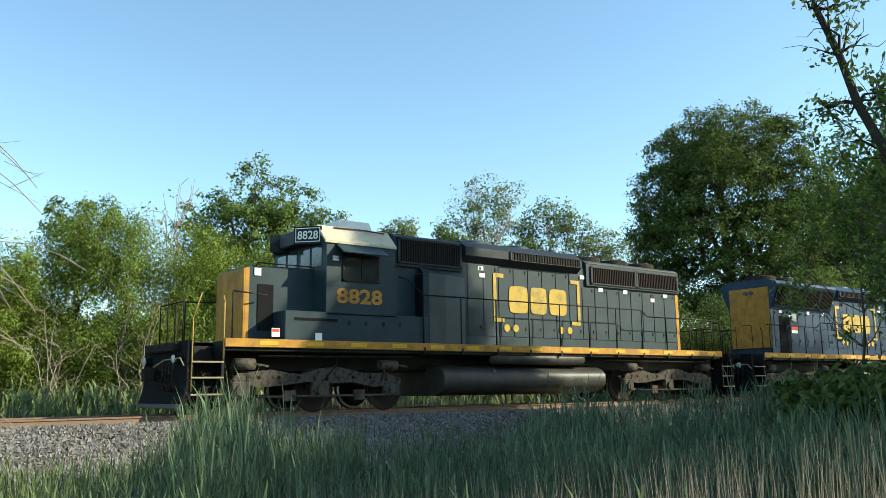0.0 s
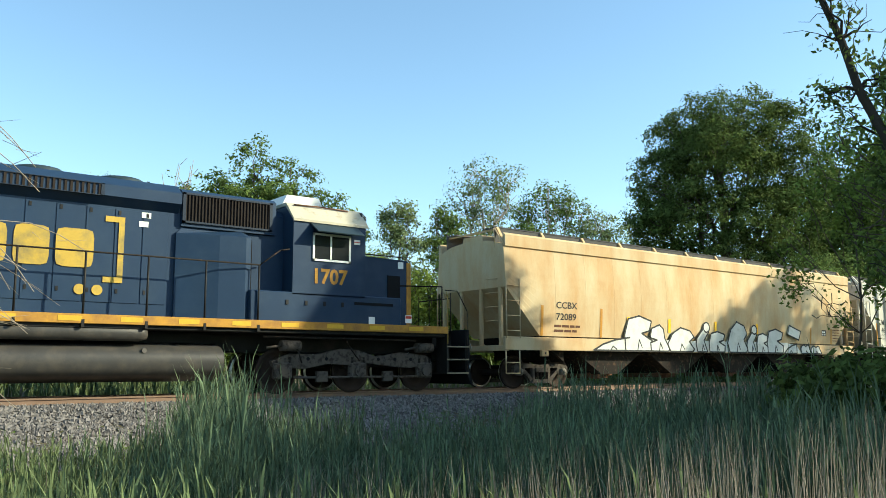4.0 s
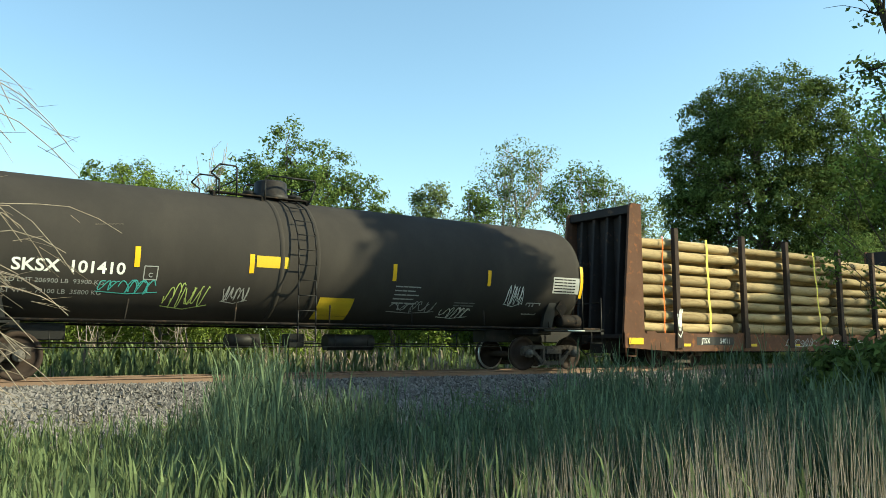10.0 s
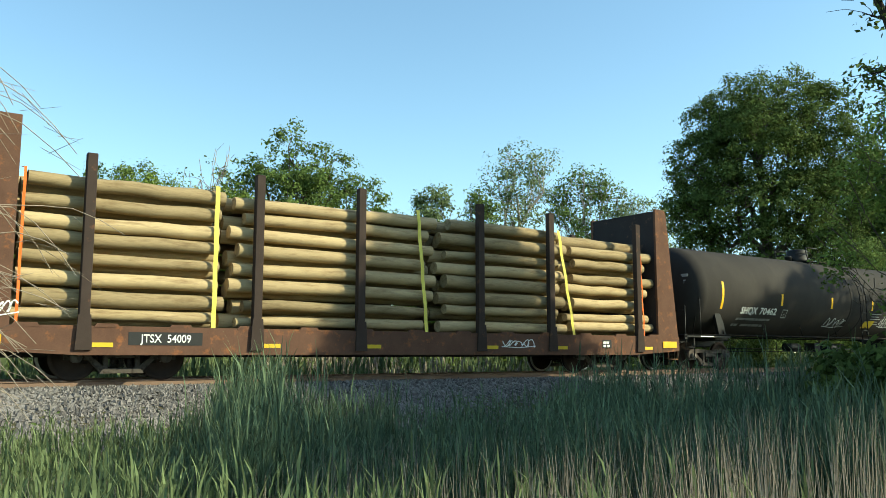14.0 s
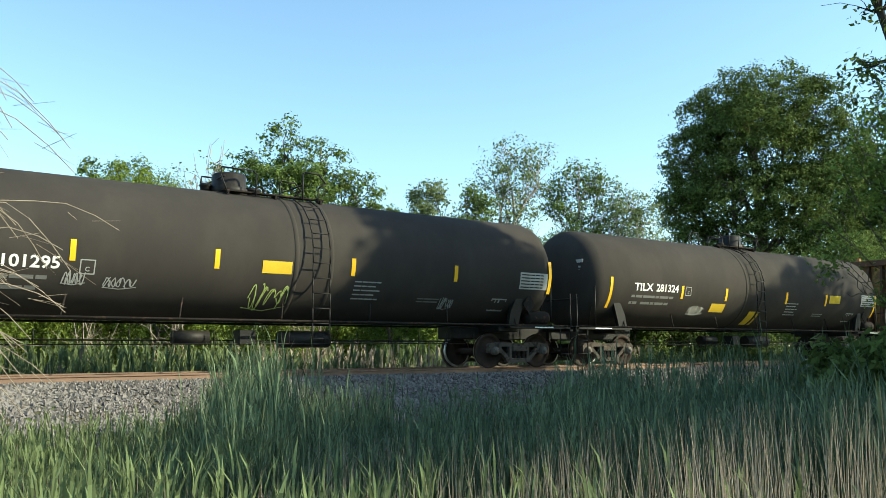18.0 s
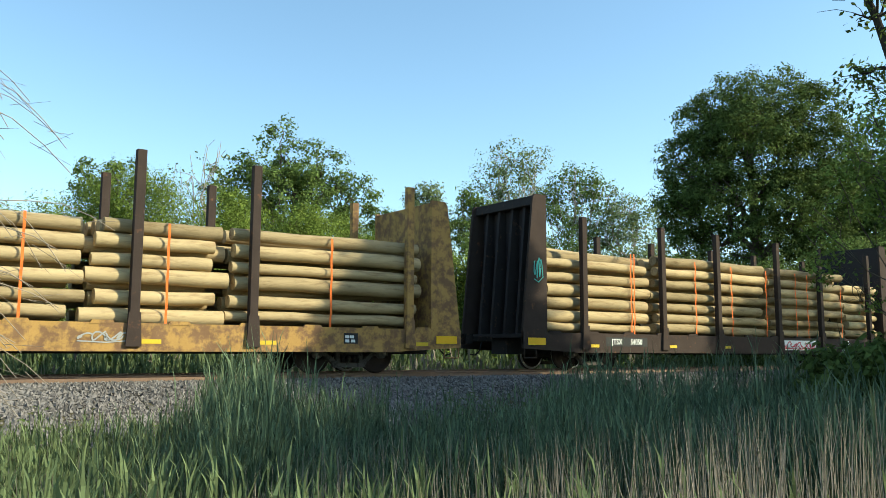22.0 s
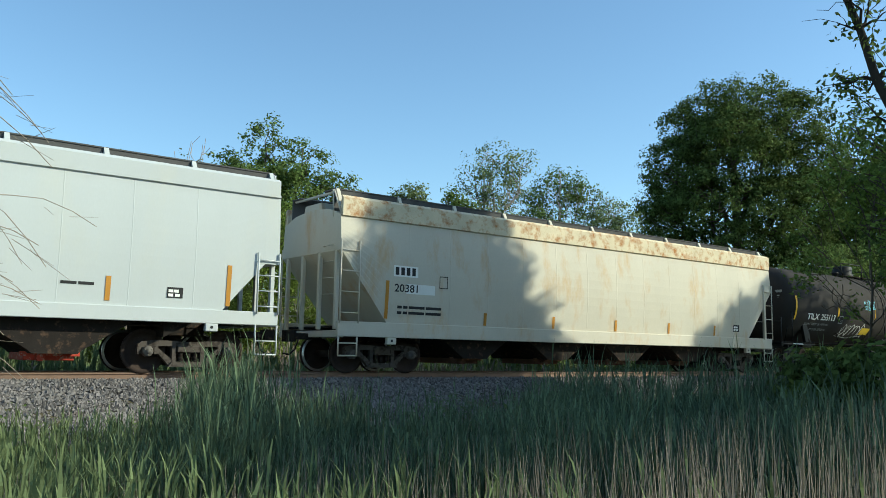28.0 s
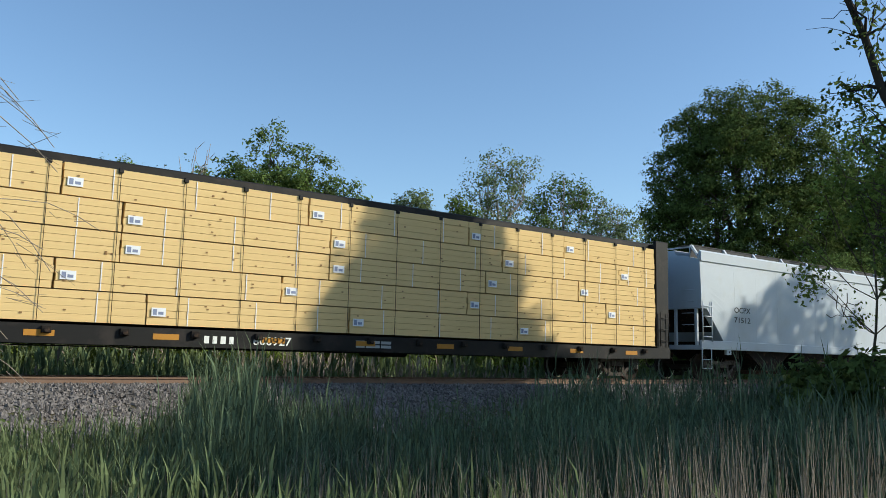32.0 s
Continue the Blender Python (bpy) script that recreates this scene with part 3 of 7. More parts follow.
    tree_at("trackside_tree", "slender leafy young tree hanging over the reeds", 64.6, 22.0, lobes, LEAF_ELM, 0.065, 430, 13, 131, 0.04, 0.18, 0.5, 0.26, 0.15, twigs=60)
    # trees out of view, added to throw their shade on the train and the reeds
    tree("shade_tree", "tall leafy tree that shades the track", 31.0, 1.2, [(0.07, 0, 18.9, 0.9, 1.1), (-0.52, 0, 17.6, 1.17, 1.0), (0.74, 0, 17.4, 1.08, 1.0), (-1.41, 0, 16.4, 1.17, 0.9), (0.22, 0, 16.2, 1.53, 1.1), (1.26, 0, 15.6, 1.08, 0.9), (-1.92, 0, 15.0, 1.53, 1.0), (-0.37, 0, 14.6, 2.16, 1.2), (1.7, 0, 14.3, 1.35, 0.9), (2.89, 0, 14.2, 0.81, 0.9), (-2.52, 0, 13.3, 1.44, 1.0), (0.15, 0, 12.6, 2.52, 1.4), (2.22, 0, 12.4, 1.62, 1.2), (-1.78, 0, 11.2, 1.62, 1.2), (0.74, 0, 10.4, 2.16, 1.4), (0.0, 0, 8.6, 1.98, 1.3)], LEAF_MID, 0.17, 2500, 14, 93, 0.3, 0.3, 0.4, 0.02, twigs=110)
    # unseen tree, placed for the dappled shade further along the train
    tree("shade_tree", "tall leafy tree out of view, added for dappled shade", 46.8, 1.0, [(0.6, 0, 15.9, 2.0, 1.5), (-1.4, 0, 14.9, 1.8, 1.5), (-3.7, 0, 14.4, 1.2, 1.0), (2.6, 0, 14.6, 2.2, 1.7), (0, 0, 11.0, 3.0, 2.0), (-2.4, 0, 9.5, 2.2, 2.0), (2.4, 0, 9, 2.2, 2.0)], LEAF_MID, 0.16, 1000, 14, 94, 0.35, 0.3, 0.5, 0.15, twigs=70)
    # these stand outside the view, only to darken the reeds and ballast
    tree("unseen_shade_tree", "dense leafy tree out of view, added for shade", 16.0, 2.6, [(0, 0, 2.4, 1.2, 0.9), (-0.6, 0, 3.6, 1.3, 0.9), (0.7, 0, 4.6, 1.3, 0.9), (-0.2, 0, 5.6, 1.2, 0.8), (0.3, 0, 6.6, 1.0, 0.8)], LEAF_MID, 0.13, 600, 14, 109, 0.16, 0.28, 0.5, 0.02, twigs=40, group="thicket trees")
    tree("unseen_shade_tree", "small dense tree out of view, added for shade", 12.8, 0.2, [(0, 0, 1.6, 1.4, 0.8), (-0.4, 0, 2.6, 1.5, 0.8), (0.6, 0, 3.6, 1.5, 0.9), (0, 0, 4.7, 1.4, 0.8), (0.2, 0, 5.6, 1.1, 0.7)], LEAF_MID, 0.13, 620, 14, 108, 0.12, 0.26, 0.5, 0.02, twigs=40, group="thicket trees")
    for i, (bx_, by_, h) in enumerate(((16.5, -1.0, 8.5), (20, -3.5, 10.0), (18.6, -2.6, 9.0), (14.0, 0.6, 7.0), (15.0, 1.3, 6.6), (20.3, 4.6, 8.2), (22.6, 6.6, 8.4))):
        rng = np.random.default_rng(100 + i)
        lobes = [(rng.uniform(-2, 2), rng.uniform(-1.6, 1.6), h * f, rng.uniform(1.4, 2.2), h * 0.16) for f in (0.2, 0.35, 0.5, 0.65, 0.8, 0.88)]
        tree("unseen_shade_tree", "dense leafy tree out of view, added for shade", bx_, by_, lobes, LEAF_MID, 0.13, 650, 14, 110 + i, 0.16, 0.3, 0.5, 0.02, twigs=40, group="thicket trees")


def blades(rng, x, y, height, leaves, width, droop, lean=0.05):
    """Reed plants: a stem and long arching leaves each, as tapered strips of quads."""
    n = len(x)
    z = np.array([ground_z(a, b) for a, b in zip(x, y)])
    base = np.stack([x, y, z], -1)
    tilt = rng.normal(0, lean, (n, 2))
    out = []

    def strip(pts, widths, across):
        for i in range(len(pts) - 1):
            a, b = across * widths[i][:, None], across * widths[i + 1][:, None]
            out.append(np.stack([pts[i] - a, pts[i] + a, pts[i + 1] + b, pts[i + 1] - b], 1))

    ang = rng.uniform(0, 3.14, n)
    across = np.stack([np.cos(ang), np.sin(ang), 0 * ang], -1)
    stem = []
    for f in (0, 0.35, 0.7, 1.0):
        p = base.copy()
        p[:, :2] += tilt * (height * f ** 1.8)[:, None]
        p[:, 2] += height * f
        stem.append(p)
    strip(stem, [width * 0.5 * np.ones(n), width * 0.45 * np.ones(n), width * 0.35 * np.ones(n), width * 0.1 * np.ones(n)], across)
    for k in range(leaves):
        f = rng.uniform(0.3, 1.0, n)
        p0 = base.copy()
        p0[:, :2] += tilt * (height * f ** 1.8)[:, None]
        p0[:, 2] += height * f
        a = rng.uniform(0, 6.28, n)
        d = np.stack([np.cos(a), np.sin(a), 0 * a], -1)
        length = (0.22 + 0.28 * rng.random(n)) * np.clip(height, 0.6, 1.6)
        rise = rng.uniform(0.6, 1.0, n)
        out_ = rng.uniform(0.05, 0.32, n)
        p1 = p0 + d * (length * out_ * 0.5)[:, None] + np.stack([0 * a, 0 * a, length * 0.55 * rise], -1)
        p2 = p1 + d * (length * out_)[:, None] + np.stack([0 * a, 0 * a, length * (0.45 * rise - droop * out_ * 2)], -1)
        ac = np.stack([-np.sin(a), np.cos(a), 0 * a], -1)
        strip([p0, p1, p2], [width * 0.6 * np.ones(n), width * rng.uniform(0.8, 1.4, n), 0.02 * width * np.ones(n)], ac)
    return np.concatenate(out).reshape(-1, 3)


def scatter(rng, n, b0, b1, d0, d1):
    b = np.radians(rng.uniform(b0, b1, n))
    d = np.sqrt(rng.uniform(d0 ** 2, d1 ** 2, n))
    return np.sin(b) * d, np.cos(b) * d, np.degrees(b), d


def reeds():
    rng = np.random.default_rng(7)
    patchy = lambda x, y, f, k: np.array([noise.noise((a * f, c * f, k)) for a, c in zip(x, y)])
    # the belt of reeds at the foot of the ballast: tall in one clump and towards the bank, thin between
    tall = lambda b: np.interp(b, [0, 17, 19.5, 21.5, 24, 26, 30, 40, 44, 48, 55, 70], [0.8, 0.84, 1.0, 1.5, 1.5, 1.12, 1.0, 1.02, 1.2, 1.26, 1.22, 1.1])
    thick = lambda b: np.interp(b, [2, 15, 20, 22, 25, 27, 40, 44, 70], [0.4, 0.4, 0.6, 1.0, 1.0, 0.55, 0.5, 0.95, 1.0])
    x, y, b, d = scatter(rng, 23000, 2, 70, 7.6, 15.8)
    keep = (y < 14.7) & (rng.random(len(b)) < thick(b) * np.clip(0.75 + 1.1 * patchy(x, y, 0.9, 4), 0.2, 1.0))
    x, y, b, d = x[keep], y[keep], b[keep], d[keep]
    h = tall(b) * (0.5 + 0.6 * rng.random(len(x)) ** 1.2) * (1 + 0.35 * patchy(x, y, 0.7, 12))
    h = np.where(rng.random(len(x)) < 0.025, h * 1.25, h)
    # reeds towards the left take the sunlit colour
    light = b + rng.normal(0, 2, len(b)) < 17.5
    h[light] = np.minimum(h[light] * 0.9, 1.0)
    solid("reeds", quads("reeds", blades(rng, x[~light], y[~light], h[~light], 6, 0.0075, 0.1), REED_GREEN), None, "dense blue-green common reeds beside the track", "reeds", kind="stuff")
    fx, fy, fh = x[light], y[light], h[light]
    # scattered young shoots close by
    x, y, b, d = scatter(rng, 6500, 2, 70, 3.6, 8.2)
    keep = (y > 1) & (rng.random(len(b)) < np.interp(b, [2, 16, 22, 30, 44, 50, 60], [0.8, 0.75, 0.52, 0.45, 0.42, 0.2, 0.08]) * np.clip(0.6 + 1.5 * patchy(x, y, 1.1, 21), 0.1, 1))
    x, y, b, d = x[keep], y[keep], b[keep], d[keep]
    h = rng.uniform(0.45, 1.05, len(x)) * np.interp(b, [2, 20, 40, 60], [1.0, 0.95, 0.9, 0.95])
    x, y, h = np.concatenate([fx, x]), np.concatenate([fy, y]), np.concatenate([fh, h])
    solid("young_reeds", quads("young_reeds", blades(rng, x, y, h, 5, 0.0095, 0.1), REED_LIGHT), None, "sunlit yellow-green reeds and grass", "reeds", kind="stuff")
    # last year's stalks, thickest towards the bank
    x, y, b, d = scatter(rng, 19000, 2, 70, 3.2, 10.5)
    keep = (rng.random(len(b)) < np.interp(b, [2, 14, 24, 34, 46, 54, 70], [0.4, 0.42, 0.4, 0.45, 0.5, 0.62, 0.66]) * np.interp(d, [6.5, 8.5, 10.5], [1, 0.7, 0.3]) * np.clip(0.6 + 1.6 * patchy(x, y, 1.3, 9), 0.12, 1)) & (y > 1)
    x, y, b, d = x[keep], y[keep], b[keep], d[keep]
    h = (0.5 + 0.85 * rng.random(len(x)) ** 0.8) * np.interp(b, [5, 20, 30, 45, 60], [0.7, 0.76, 0.86, 1.02, 1.16])
    solid("dry_reeds", quads("dry_reeds", blades(rng, x, y, h, 0, 0.0072, 0.5, 0.06), REED_DRY), None, "dry straw-coloured dead reed stalks", "reeds", kind="stuff")
    # beyond the track
    n = 9000
    x, y = rng.uniform(-8, 75, n), rng.uniform(22.6, 30, n)
    dry = np.array([noise.noise((a * 0.16, b_ * 0.2, 5)) for a, b_ in zip(x, y)]) > 0.1
    h = rng.uniform(0.8, 1.6, n)
    solid("meadow_reeds", quads("meadow_reeds", blades(rng, x[~dry], y[~dry], h[~dry], 4, 0.035, 0.2), REED_LIGHT), None, "bright green reeds and tall grass beyond the rails", "reeds", kind="stuff")
    solid("straw_reeds", quads("straw_reeds", blades(rng, x[dry], y[dry], h[dry], 2, 0.03, 0.3, 0.08), REED_DRY), None, "pale dry reeds beyond the rails", "reeds", kind="stuff")


def far_woods():
    """The wood behind it all, too far to tell apart."""
    rng = np.random.default_rng(77)
    b, d = np.radians(rng.uniform(-14, 92, 5200)), rng.uniform(62, 80, 5200)
    top = 5.4 + 1.6 * np.sin(b * 23) + 1.0 * np.sin(b * 51 + 1)
    c = np.stack([np.sin(b) * d, np.cos(b) * d, rng.random(5200) ** 0.7 * top - 0.5], -1)
    solid("far_woods", quads("far_woods", leaf_cloud(rng, c, 0.6, 15, 0.3, 0.1), LEAF_MID), None, "distant green woodland edge", "woods", kind="stuff")


far_plants()
far_woods()
near_plants()
reeds()
# ---- pieces shared by the cars ----
CARS = []       # (thing, place in the train)
WHEELSETS = []  # (wheelset, its car, radius)


def new_car(name, s0, s1, label, category):
    """An empty for one car between the places s0 and s1 in the train; returns it and half its length."""
    car = thing(name, (s0 + s1) / 2, TRACK_Y, 0, label, category)
    CARS.append((car, (s0 + s1) / 2))
    return car, (s1 - s0) / 2


def glyphs(text, size, material, bold=0.0):
    """Lettering as flat triangles in x (along) and z (up), from the built-in font."""
    cu = bpy.data.curves.new("lettering", "FONT")
    cu.body, cu.size, cu.offset, cu.resolution_u = text, size, bold * size, 3
    ob = new("lettering", cu)
    me = bpy.data.meshes.new_from_object(ob.evaluated_get(bpy.context.evaluated_depsgraph_get()))
    bpy.data.objects.remove(ob)
    me.materials.clear()
    me.materials.append(material)
    return me


def letters(car, text, x, z, height, material, surf, bold=0.02, width=None, label=""):
    """Writing on a car's near side. surf(x, z) gives the side's y."""
    me = glyphs(text, height * 1.38, material, bold)
    co = np.zeros(len(me.vertices) * 3, np.float32)
    me.vertices.foreach_get("co", co)
    co = co.reshape(-1, 3)
    k = width / max(1e-6, co[:, 0].max()) if width else 1
    px, pz = x + co[:, 0] * k, z + co[:, 1]
    co[:, 1] = [surf(a, b) - 0.008 for a, b in zip(px, pz)]
    co[:, 0], co[:, 2] = px, pz
    me.vertices.foreach_set("co", co.ravel())
    me.update()
    return part("lettering", me, None, car, label)


def patch(car, name, pts, material, surf, proud=0.006, label=""):
    """A flat painted or stuck-on shape: outline points (x, z) laid on the side."""
    m = Mesh()
    front = [(x, surf(x, z) - proud, z) for x, z in pts]
    back = [(x, surf(x, z) + 0.001, z) for x, z in pts]
    n = len(pts)
    m.add(front + back, [tuple(range(n))] + [(i, (i + 1) % n, n + (i + 1) % n, n + i) for i in range(n)])
    return part(name, m, material, car, label)


def plate(car, name, x, z, w, h, material, surf, proud=0.008, label="", steps=4):
    """An upright rectangle laid on the side, in steps so that it follows the curve."""
    m = Mesh()
    v = []
    for i in range(steps + 1):
        zz = z + h * i / steps
        v += [(x, surf(x, zz) - proud, zz), (x + w, surf(x + w, zz) - proud, zz)]
    m.add(v, [(2 * i, 2 * i + 1, 2 * i + 3, 2 * i + 2) for i in range(steps)])
    return part(name, m, material, car, label)


def bars(car, x, z, words, height, material, surf):
    """Small writing that cannot be read: a row of plain bars."""
    m = Mesh()
    for w in words:
        if w > 0:
            y0, y1 = surf(x, z) - 0.007, surf(x, z + height) - 0.007
            m.add([(x, y0, z), (x + w, y0, z), (x + w, y1, z + height), (x, y1, z + height)], [(0, 1, 2, 3)])
        x += abs(w) + height * 0.5
    return part("small_print", m, material, car)


def ribbon(m, pts, w, surf, proud):
    for i, ((xa, za), (xb, zb)) in enumerate(zip(pts, pts[1:])):
        d = Vector((xb - xa, zb - za))
        if d.length < 1e-5:
            continue
        n = Vector((-d.y, d.x)).normalized() * w / 2
        e = d.normalized() * w * 0.3
        q = [(xa - e.x - n.x, za - e.y - n.y), (xb + e.x - n.x, zb + e.y - n.y), (xb + e.x + n.x, zb + e.y + n.y), (xa - e.x + n.x, za - e.y + n.y)]
        m.add([(x, surf(x, z) - proud - 0.0005 * (i % 3), z) for x, z in q], [(0, 1, 2, 3)])


def scrawl(car, x, z, w, h, material, surf, seed, stroke=0.02, loops=6, label="sprayed scrawl"):
    """A quick sprayed tag: looping strokes with no words in it."""
    rng = np.random.default_rng(seed)
    m = Mesh()
    a = rng.uniform(0.2, 0.5, loops) * h
    for k in range(loops):
        cx = x + w * (k + 0.5) / loops
        n = 12
        ph, tw = rng.uniform(0, 6.28), rng.uniform(1.0, 1.9)
        pts = [(cx + w / loops * rng.uniform(0.55, 0.75) * math.cos(ph + tw * math.pi * i / n), z + h / 2 + a[k] * math.sin(ph * 0.7 + tw * 1.7 * math.pi * i / n)) for i in range(n + 1)]
        ribbon(m, pts, stroke, surf, 0.009)
    ribbon(m, [(x - w * 0.05, z + h * 0.1), (x + w * 0.5, z), (x + w * 1.05, z + h * 0.18)], stroke * 0.8, surf, 0.009)
    return part("graffiti", m, material, car, label)


def blob(cx, cz, w, h, seed, n=22, power=3.0, rough=0.1):
    """An irregular rounded letter-like outline."""
    rng = np.random.default_rng(seed)
    ph = rng.uniform(0, 6.28, 3)
    out = []
    for i in range(n):
        a = 2 * math.pi * i / n
        c, s = math.cos(a), math.sin(a)
        r = (abs(c) ** power + abs(s) ** power) ** (-1 / power) * (1 + rough * math.sin(2 * a + ph[0]) + rough * math.sin(3 * a + ph[1]) + rough * 0.6 * math.sin(5 * a + ph[2]))
        out.append((cx + w / 2 * r * c, cz + h / 2 * r * s))
    return out


# freight truck
def truck_meshes():
    side = Mesh()
    for s in (1, -1):
        y0, y1 = -0.065, 0.065
        side.prism([(0, 0.66), (0.62 * s, 0.70), (1.02 * s, 0.66), (1.10 * s, 0.60), (1.08 * s, 0.50), (0.98 * s, 0.54), (0.80 * s, 0.54), (0.62 * s, 0.57), (0.30 * s, 0.57), (0, 0.57)], y0, y1)
        side.prism([(0.70 * s, 0.56), (0.80 * s, 0.56), (0.42 * s, 0.16), (0.30 * s, 0.16), (0.30 * s, 0.24)], y0 * 0.9, y1 * 0.9)
        side.prism([(0.27 * s, 0.58), (0.36 * s, 0.58), (0.36 * s, 0.2), (0.27 * s, 0.2)], y0, y1)
        side.prism([(0.66 * s, 0.56), (0.74 * s, 0.56), (0.74 * s, 0.40), (0.66 * s, 0.40)], y0, y1)
        side.prism([(1.02 * s, 0.56), (1.10 * s, 0.56), (1.10 * s, 0.40), (1.02 * s, 0.40)], y0, y1)
    side.prism([(-0.44, 0.13), (0.44, 0.13), (0.36, 0.24), (-0.36, 0.24)], -0.1, 0.1)
    side.box(-0.25, 0.25, -0.11, 0.11, 0.44, 0.58, 0.01)
    spring = Mesh()
    spring.lathe([(r, 0.03 * k + t) for k in range(6) for r, t in ((0.035, 0.0), (0.062, 0.01), (0.062, 0.02))], (0, 0, 0.25), "z", 10)
    bolster = Mesh().box(-0.17, 0.17, -1.0, 1.0, 0.42, 0.66, 0.03).tube((0, 0, 0.6), (0, 0, 0.95), 0.2, seg=12).box(-0.75, -0.62, -0.9, 0.9, 0.33, 0.45, 0.01).box(0.62, 0.75, -0.9, 0.9, 0.33, 0.45, 0.01)
    shoe = Mesh().box(-0.03, 0.03, -0.08, 0.08, 0.3, 0.6, 0.01)
    return side.data("side_frame", TRUCKMAT), spring.data("spring", GRIME), bolster.data("bolster", GRIME), shoe.data("brake_shoe", GRIME)


def wheelset_mesh(r):
    m = Mesh()
    for s in (-1, 1):
        prof = [(0.10, -0.09), (0.14, -0.05), (r * 0.55, -0.015), (r * 0.84, -0.035), (r * 0.86, -0.065), (r - 0.006, -0.065), (r, 0.0), (r + 0.004, 0.035), (r + 0.026, 0.05), (r + 0.024, 0.066), (r * 0.86, 0.066), (r * 0.84, 0.02), (r * 0.55, 0.03), (0.14, 0.06), (0.1, 0.09)]
        m.lathe([(a, b * s) for a, b in prof], (0, -0.0, 0), "y", 28)
        k = len(m.v) - 28 * len(prof)
        for i in range(k, len(m.v)):
            x, y, z = m.v[i]
            m.v[i] = (x, y + s * -0.74 * -1, z)
    m.tube((0, -1.0, 0), (0, 1.0, 0), 0.085, seg=10)
    return m.data("wheelset", WHEELMAT)


def cap_mesh():
    m = Mesh()
    m.lathe([(0.0, -0.14), (0.05, -0.14), (0.055, -0.11), (0.10, -0.105), (0.115, -0.09), (0.115, 0.05)], (0, 0, 0), "y", 14)
    for k in range(3):
        a = 2 * math.pi * k / 3 + 0.5
        m.tube((0.075 * math.cos(a), -0.125, 0.075 * math.sin(a)), (0.075 * math.cos(a), -0.1, 0.075 * math.sin(a)), 0.018, seg=6)
    return m.data("bearing_cap", CAPMAT)


def rim_mesh(r):
    m = Mesh().lathe([(r - 0.05, -0.675), (r - 0.004, -0.672), (r - 0.002, -0.68), (r + 0.006, -0.705)], (0, 0, 0), "y", 32)
    return m.data("rim", TREAD)


CAPMAT = mat("bearing_cap_steel", (0.10, 0.09, 0.08), 0.65, 0.2, vary=0.25, scale=8)
SIDE_FRAME, SPRING, BOLSTER, SHOE = truck_meshes()
WHEEL36, WHEEL40, CAP = wheelset_mesh(0.457), wheelset_mesh(0.508), cap_mesh()
RIM36, RIM40 = rim_mesh(0.457), rim_mesh(0.508)


def add_wheelset(car, truck, x, r):
    w = part("wheelset", WHEEL36 if r < 0.48 else WHEEL40, None, truck, at=pose(x, 0, r))
    WHEELSETS.append((w, car, r, x))
    return w


def add_truck(car, x):
    truck = part("truck", BOLSTER, None, car, "cast-steel two-axle truck", at=pose(x, 0, 0))
    for s in (-1, 1):
        part("side_frame", SIDE_FRAME, None, truck, at=pose(0, s * 1.0, 0))
        for k in (-0.16, 0, 0.16):
            part("spring", SPRING, None, truck, at=pose(k, s * 1.02, 0))
        for k in (-0.35, 0.35):
            part("brake_shoe", SHOE, None, truck, at=pose(k, s * 0.74, 0))
        for k in (-0.889, 0.889):
            part("bearing_cap", CAP, None, truck, at=pose(k, s * 1.03, 0.457, 0, 0, 0 if s < 0 else 180))
    for k in (-0.889, 0.889):
        add_wheelset(car, truck, k, 0.457)
        part("rim", RIM36, None, truck, at=pose(k, 0, 0.457)), part("rim", RIM36, None, truck, at=pose(k, 0, 0.457, 0, 0, 180))


def coupler_mesh():
    m = Mesh().box(-0.75, 0.0, -0.08, 0.08, 0.80, 0.96, 0.02)
    m.prism([(0.0, -0.16), (0.22, -0.2), (0.3, -0.08), (0.24, 0.02), (0.3, 0.16), (0.1, 0.18), (0.0, 0.12)], 0.74, 1.02, "z")
    return m.data("coupler", GRIME)


COUPLER = coupler_mesh()
HOSE = Mesh().path([(0, 0, 0.8), (0.1, 0.02, 0.55), (0.25, 0.0, 0.42), (0.42, -0.03, 0.45)], 0.022).data("air_hose", BLACK)


def add_ends(car, h, over=0.35):
    """Couplers and air hoses at both ends of a car of half length h."""
    for s in (-1, 1):
        part("coupler", COUPLER, None, car, at=pose(s * (h + over), 0, 0, 0, 0, 0 if s > 0 else 180))
        part("air_hose", HOSE, None, car, at=pose(s * (h + 0.05), s * -0.35, 0, 0, 0, 0 if s > 0 else 180))


def ladder(car, x0, x1, y, z0, z1, rungs, material, name="ladder", r=0.014, label=""):
    m = Mesh().tube((x0, y, z0), (x0, y, z1), r * 1.5, seg=6).tube((x1, y, z0), (x1, y, z1), r * 1.5, seg=6)
    rung = []
    for i in range(rungs):
        z = z0 + (z1 - z0) * (i + 0.5) / rungs
        rung.append(Mesh().tube((x0, y, z), (x1, y, z), r, seg=6))
    lad = part(name, m, material, car, label)
    for g in rung:
        part("rung", g, material, lad)
    return lad


